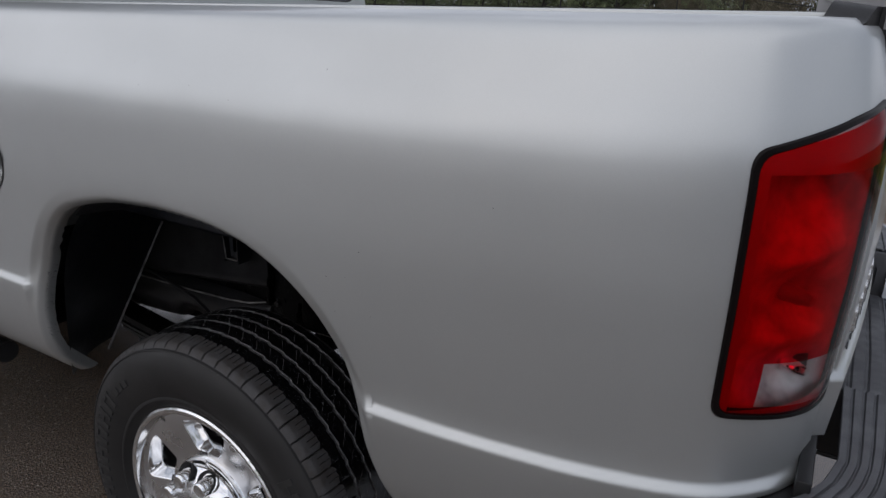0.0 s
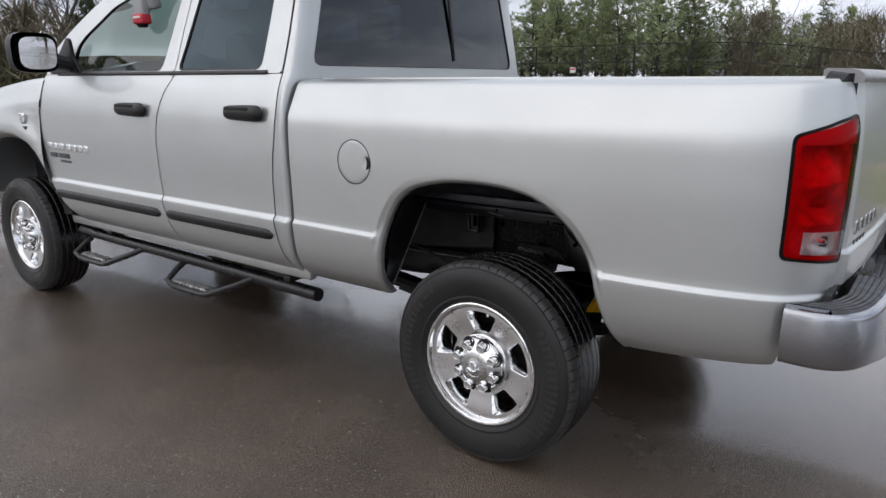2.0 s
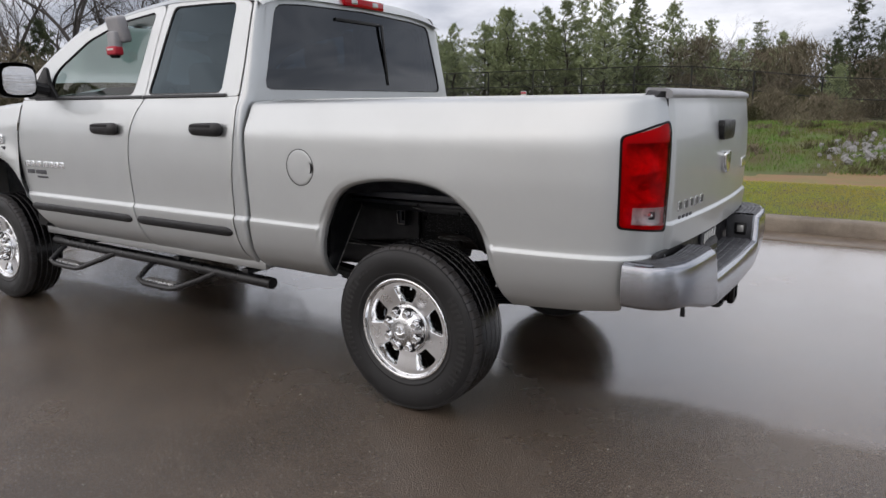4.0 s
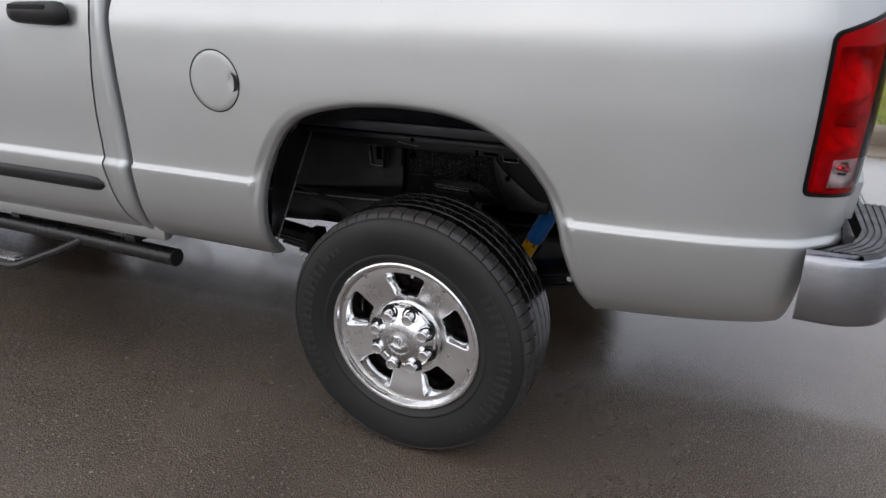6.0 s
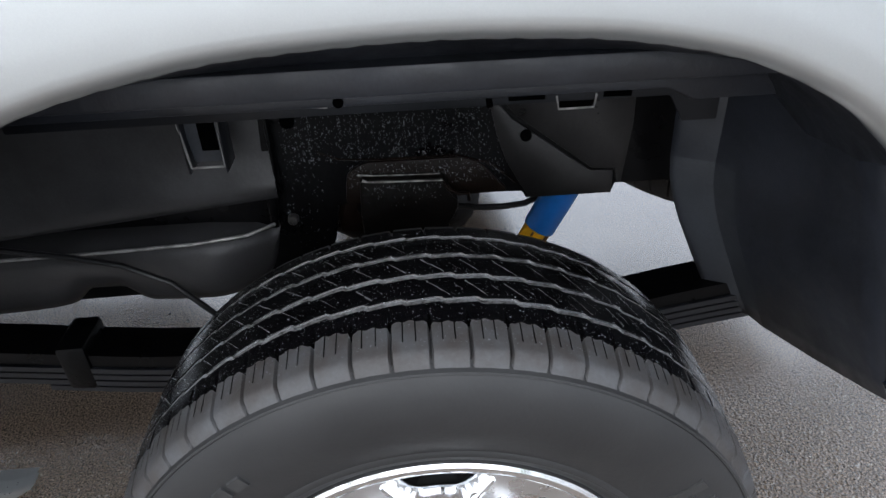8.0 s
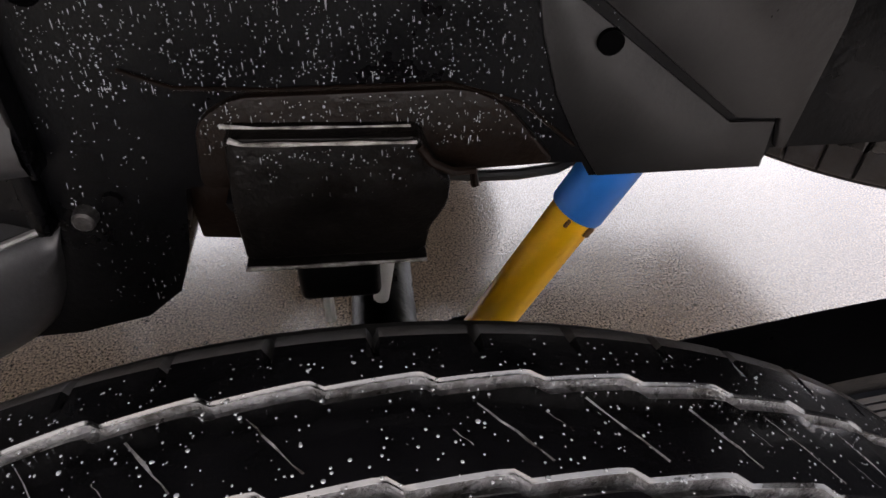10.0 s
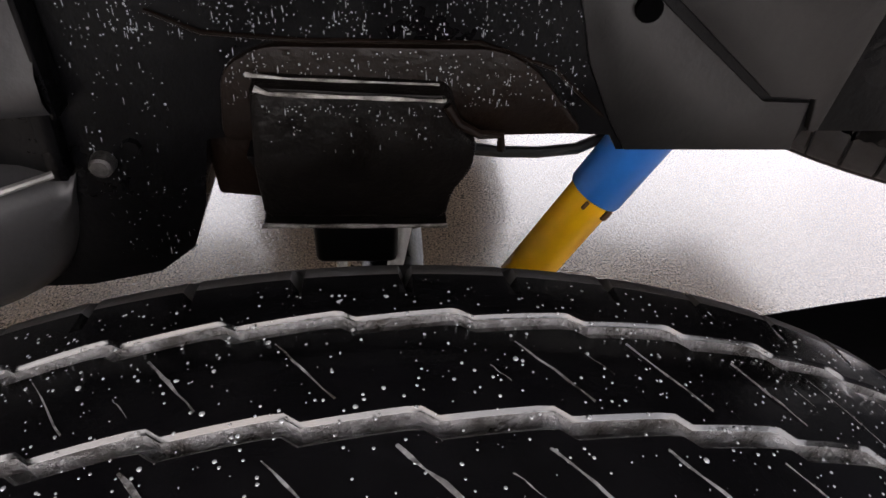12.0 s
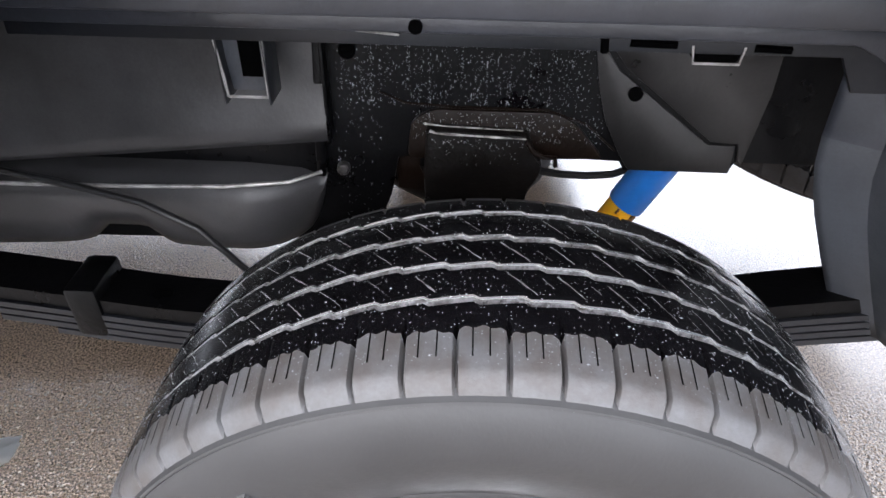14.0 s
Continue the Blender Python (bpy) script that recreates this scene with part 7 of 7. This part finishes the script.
rocks = [rock_data(s) for s in range(5)]
rr = random.Random(31)
for i in range(290):
    t = rr.random()
    x, y = 0.95 + 3.2 * t**1.5 + rr.uniform(-.25, .3), 11.4 + rr.gauss(0, 1.0) * (0.45 + 0.6 * t)
    s = rr.uniform(0.022, 0.062) * (1.8 if i % 9 == 0 else 1)
    o = tagged(new("rock", rocks[i % 5]), "pale broken rock lying on the bank", "rock", "rocks on the bank")
    o.matrix_world = Matrix.Translation((x, y, terrain(x, y) + 0.3 * s)) @ pose(0, 0, 0, rr.uniform(0, 360), rr.uniform(0, 360), rr.uniform(0, 360)) @ Matrix.Scale(s, 4)

# chain-link fence behind the bank
fence = tagged(new("fence"), "black chain-link fence with posts and top rail", "fence")
FY = 34.0
_p = part("post", tube_bm([(0, 0, 0), (0, 0, 2.0)], 0.035, 8), FENCE, fence)
_pd = _p.data
bpy.data.objects.remove(_p)
fx = [-46 + 3.0 * i for i in range(34)]
def ftop(x):
    return level(x, FY)
for x in fx:
    o = new("post", _pd)
    o.parent, o.location = fence, (x, FY, ftop(x) - 0.05)
for z in (0.12, 1.0, 1.93):
    part("rail", tube_bm([(x, FY, ftop(x) + z) for x in fx], 0.022, 6), FENCE, fence)
wv, wf = [], []
for i in range(int((fx[-1] - fx[0]) / 0.14)):
    for d in (-1, 1):
        x0 = fx[0] + i * 0.14
        b = len(wv)
        x1 = x0 + d * 1.8
        z0, z1 = ftop(x0) + 0.1, ftop(x1) + 1.93
        wv += [(x0 - .005, FY, z0), (x0 + .005, FY, z0), (x1 + .005, FY, z1), (x1 - .005, FY, z1)]
        wf.append((b, b + 1, b + 2, b + 3))
tagged(mesh_ob("wire_mesh", wv, wf, FENCE, fence, smooth=None), kind="stuff")
sign = tagged(new("fence_sign"), "small white and red notice on the fence", "sign")
sx = -16.6
part("board", box_bm((0.36, 0.02, 0.30), (sx, FY - .010, ftop(sx) + 0.60), 0.004), WHITE_PLASTIC, sign)
part("band", box_bm((0.34, 0.008, 0.09), (sx, FY - .023, ftop(sx) + 0.66), 0.002), RED_BOX, sign)


# trees
def twig(v, f, a, b, r0, r1, n=4):
    d = (b - a)
    u = d.orthogonal().normalized()
    w = d.normalized().cross(u)
    base = len(v)
    for p, r in ((a, r0), (b, r1)):
        for k in range(n):
            q = 2 * math.pi * k / n
            v.append(tuple(p + r * (math.cos(q) * u + math.sin(q) * w)))
    for k in range(n):
        f.append((base + k, base + (k + 1) % n, base + n + (k + 1) % n, base + n + k))


def pine_data(seed, h, spread, tufts, mat, dense_k=1.0):
    rnd = random.Random(seed)
    tv, tf, nv, nf = [], [], [], []
    pts = [Vector((0.05 * rnd.uniform(-1, 1) * k, 0.05 * rnd.uniform(-1, 1) * k, h * k / 8)) for k in range(9)]
    for k in range(8):
        twig(tv, tf, pts[k], pts[k + 1], 0.075 * (1 - k / 8.5), 0.075 * (1 - (k + 1) / 8.5), 6)
    levels = int(17 * dense_k)
    def tuft(c, n, size):
        for _ in range(n):
            d = Vector((rnd.gauss(0, 1), rnd.gauss(0, 1), rnd.gauss(0.5, 1))).normalized()
            L2 = rnd.uniform(0.5, 1.1) * size
            side = d.orthogonal().normalized() * rnd.uniform(0.012, 0.026)
            b = len(nv)
            nv.extend([tuple(c - side), tuple(c + side), tuple(c + d * L2)])
            nf.append((b, b + 1, b + 2))
    for q in range(levels):
        t = (q + rnd.uniform(-.35, .35)) / levels
        z = h * (0.05 + 0.90 * t)
        reach = spread * max(0.0, 1 - max(t, 0.0)**1.5) ** 0.9 * rnd.uniform(0.50, 1.15) + 0.10
        arms = rnd.randint(5, 7) if t < 0.7 else rnd.randint(3, 5)
        a0 = rnd.uniform(0, 6.28)
        for k in range(arms):
            a = a0 + 6.28 * k / arms + rnd.uniform(-.35, .35)
            L = reach * rnd.uniform(0.45, 1.15)
            start = Vector((0, 0, z))
            end = Vector((math.cos(a) * L, math.sin(a) * L, z + L * rnd.uniform(0.15, 0.75)))
            twig(tv, tf, start, end, 0.020 * (1 - t) + .006, 0.004, 3)
            for s in range(tufts):
                c = start.lerp(end, 0.25 + 0.78 * (s + rnd.random()) / tufts) + Vector((rnd.gauss(0, .11), rnd.gauss(0, .11), rnd.gauss(0, .09)))
                tuft(c, 15, 0.25)
    for k in range(3):
        tuft(Vector((rnd.gauss(0, .03), rnd.gauss(0, .03), h * (0.93 + 0.012 * k))), 9, 0.16)
    return data_of("trunk", tv, tf, [BARK], smooth=60), data_of("crown", nv, nf, [mat], smooth=None)


def bare_data(seed, h, mat):
    rnd = random.Random(seed)
    v, f = [], []
    def grow(p, d, L, r, depth):
        steps = 3
        for _ in range(steps):
            q = p + d * (L / steps)
            twig(v, f, p, q, r, r * 0.86, 5 if depth < 2 else 3)
            p, r = q, r * 0.86
            d = (d + Vector((rnd.gauss(0, .13), rnd.gauss(0, .13), rnd.gauss(0.05, .08)))).normalized()
            if depth < 5 and rnd.random() < 0.75:
                s = (d + Vector((rnd.gauss(0, .65), rnd.gauss(0, .65), rnd.gauss(0.15, .35)))).normalized()
                grow(p, s, L * rnd.uniform(0.5, 0.75), r * 0.55, depth + 1)
        if depth < 5:
            for _ in range(2):
                s = (d + Vector((rnd.gauss(0, .5), rnd.gauss(0, .5), rnd.gauss(0.1, .3)))).normalized()
                grow(p, s, L * rnd.uniform(0.55, 0.8), r * 0.7, depth + 1)
    grow(Vector((0, 0, -0.1)), Vector((0, 0, 1)), h * 0.30, h * 0.016, 0)
    return data_of("trunk", v, f, [mat], smooth=None)


def bush_data(seed, h, mat, twigs):
    rnd = random.Random(seed)
    v, f = [], []
    for _ in range(twigs):
        a, rr_ = rnd.uniform(0, 6.28), abs(rnd.gauss(0, 0.45)) * h
        z = h * rnd.random() * math.sqrt(max(0.03, 1 - (rr_ / (1.1 * h))**2))
        c = Vector((rr_ * math.cos(a), rr_ * math.sin(a), z))
        d = Vector((rnd.gauss(0, .5), rnd.gauss(0, .5), rnd.uniform(.3, 1))).normalized()
        L2 = rnd.uniform(0.15, 0.45) * min(h, 1.6)
        side = d.orthogonal().normalized() * rnd.uniform(0.008, 0.025)
        b = len(v)
        v += [tuple(c - side), tuple(c + side), tuple(c + d * L2)]
        f.append((b, b + 1, b + 2))
    return data_of("bush", v, f, [mat], smooth=None)


pines = [pine_data(s, h, w, 6, NEEDLE) for s, h, w in ((1, 6.2, 2.5), (2, 5.2, 2.4), (3, 7.0, 2.5), (4, 5.6, 2.7))]
cedars = [pine_data(s, h, w, 5, NEEDLE_DARK, 1.3) for s, h, w in ((8, 6.0, 1.8), (9, 7.5, 2.3))]
bares = [bare_data(s, h, m) for s, h, m in ((1, 9.0, GREY_BARK), (2, 10.5, GREY_BARK), (3, 7.5, BARK))]
bushes = [bush_data(1, 2.2, BRUSH, 2600), bush_data(2, 1.6, OLIVE, 2200), bush_data(3, 2.8, BRUSH, 3000), bush_data(4, 2.0, OLIVE, 2400)]


def plant(kind, data, x, y, s, label, group):
    m = Matrix.Translation((x, y, terrain(x, y) - 0.05)) @ Matrix.Rotation(tr.uniform(0, 6.28), 4, "Z") @ Matrix.Scale(s, 4)
    if isinstance(data, tuple):
        t = tagged(new(kind), label, kind.replace("_", " "), group)
        t.matrix_world = m
        for nm, d in zip(("trunk", "crown"), data):
            shared(nm, d, t)
    else:
        t = tagged(new(kind, data), label, kind.replace("_", " "), group)
        t.matrix_world = m


tr = random.Random(77)
for y, n, x0, x1, lo, hi in ((38.5, 14, -32, -10, 0.88, 1.17), (43, 18, -38, -9, 0.78, 1.12), (47, 20, -38, -2, 0.6, 0.85), (41, 5, -13, -4, 0.5, 0.7)):
    for i in range(n):
        x = x0 + (x1 - x0) * (i + tr.uniform(-.35, .35)) / n
        plant("pine_tree", pines[tr.randrange(4)], x, y + tr.uniform(-1.5, 1.5), tr.uniform(lo, hi), "young green pine behind the fence", "pines behind the fence")
for i in range(13):
    x = -1.5 + 18 * (i + tr.uniform(-.4, .4)) / 13
    plant("cedar_tree", cedars[tr.randrange(2)], x, 44 + tr.uniform(-4, 4), tr.uniform(0.72, 1.0), "dark green cedar behind the bank", "cedars behind the bank")
for i in range(20):
    x = -34 + 52 * (i + tr.uniform(-.4, .4)) / 20
    plant("bare_tree", bares[tr.randrange(3)], x, 58 + tr.uniform(-3, 6), tr.uniform(0.70, 0.95), "leafless grey winter tree behind the pines", "bare trees")
for i in range(16):
    a = radians(141 + 28 * (i + tr.uniform(-.4, .4)) / 16)
    q = tr.uniform(28, 40)
    plant("bare_tree", bares[tr.randrange(3)], 1.4 + q * math.cos(a), -3.2 + q * math.sin(a), tr.uniform(0.95, 1.3), "leafless dark winter tree by the yard", "bare trees by the yard")
for i, (x, y) in enumerate(((-25.5, 10.9), (-27.5, 13.5), (-31, 13), (-33, 19))):
    plant("cedar_tree", cedars[i % 2], x, y, (0.78, 0.55, 0.7, 0.7)[i], "dark green cedar by the yard", "cedars by the yard")
for i in range(60):
    a = radians(140 + 34 * (i + tr.uniform(-.4, .4)) / 60)
    q = tr.uniform(27, 36)
    plant("brush", bushes[tr.randrange(4)], 1.4 + q * math.cos(a), -3.2 + q * math.sin(a), tr.uniform(0.8, 1.35), "dry brown brush by the yard", "brush by the yard")
for i in range(14):
    x = -30 + 32 * (i + tr.uniform(-.4, .4)) / 14
    plant("brush", bushes[tr.randrange(4)], x, 39 + tr.uniform(0, 5), tr.uniform(0.35, 0.6), "dry brush along the fence", "brush along the fence")
for i in range(11):
    x = -9 + 18 * (i + tr.uniform(-.4, .4)) / 11
    plant("brush", bushes[(0, 1, 3)[i % 3]], x, 40 + tr.uniform(0, 5), tr.uniform(0.6, 1.0), "tall dry brown brush behind the bank", "tall brush behind the bank")
for i in range(24):
    x = -2.5 + 17 * tr.random()
    plant("brush", bushes[tr.randrange(4)], x, 18.5 + 13 * tr.random(), tr.uniform(0.20, 0.50), "dry brown brush on the bank", "brush on the bank")
for i, (x, y, s) in enumerate(((-13.0, 46, 1.3), (-8.5, 42, 1.35), (-5.5, 47, 1.6), (-3.0, 43, 1.4), (0.5, 45, 1.5), (3.5, 42, 1.3), (6.0, 46, 1.5), (9.5, 43, 1.4))):
    plant("brush", bushes[(0, 2)[i % 2]], x, y, s, "tall reddish-brown leafless thicket", "thickets behind the fence")
for x, y, s in ((-0.5, 36.5, 0.55), (2.6, 38.0, 0.62), (5.2, 35.5, 0.50), (8.0, 37.0, 0.66), (10.5, 36.0, 0.52)):
    plant("pine_tree", pines[tr.randrange(4)], x, y, s, "small bright green pine among the brush", "small pines among the brush")


def weed_field(name, clumps, box, mat, seed, label):
    """Rough clumps of leaning stems on the bank."""
    rnd = random.Random(seed)
    v, f = [], []
    for _ in range(clumps):
        cx, cy, h = rnd.uniform(box[0], box[1]), rnd.uniform(box[2], box[3]), rnd.uniform(0.10, 0.30)
        for _ in range(90):
            a, q = rnd.uniform(0, 6.28), abs(rnd.gauss(0, 0.5)) * h
            x, y = cx + q * math.cos(a), cy + q * math.sin(a)
            z = terrain(x, y) - 0.01 + h * 0.4 * rnd.random()
            d = Vector((rnd.gauss(0, .5), rnd.gauss(0, .5), rnd.uniform(.4, 1))).normalized() * rnd.uniform(0.05, 0.16)
            w = rnd.uniform(0.004, 0.010)
            b = len(v)
            v += [(x - w, y, z), (x + w, y, z), (x + d.x, y + d.y, z + d.z)]
            f.append((b, b + 1, b + 2))
    tagged(mesh_ob(name, v, f, mat, None, label, smooth=None), label, "weeds", "", "stuff")


weed_field("bank_weeds", 60, (-4.0, 4.5, 9.6, 15.5), OLIVE, 31, "rough olive weeds on the grassy bank")
weed_field("bank_weeds", 40, (-4.0, 4.5, 9.6, 15.5), BRUSH, 32, "dry brown stems on the grassy bank")
# unseen conifers added round the yard to give reflections a dark horizon band
for i in range(60):
    a = radians(175 + 190 * (i + tr.uniform(-.4, .4)) / 60)
    d = tr.uniform(48, 60)
    x, y = d * math.cos(a), d * math.sin(a)
    plant("pine_tree" if i % 3 else "cedar_tree", (pines[tr.randrange(4)] if i % 3 else cedars[tr.randrange(2)]), x, y, tr.uniform(1.0, 1.4), "unseen conifer added to darken the horizon in reflections", "conifers round the yard")
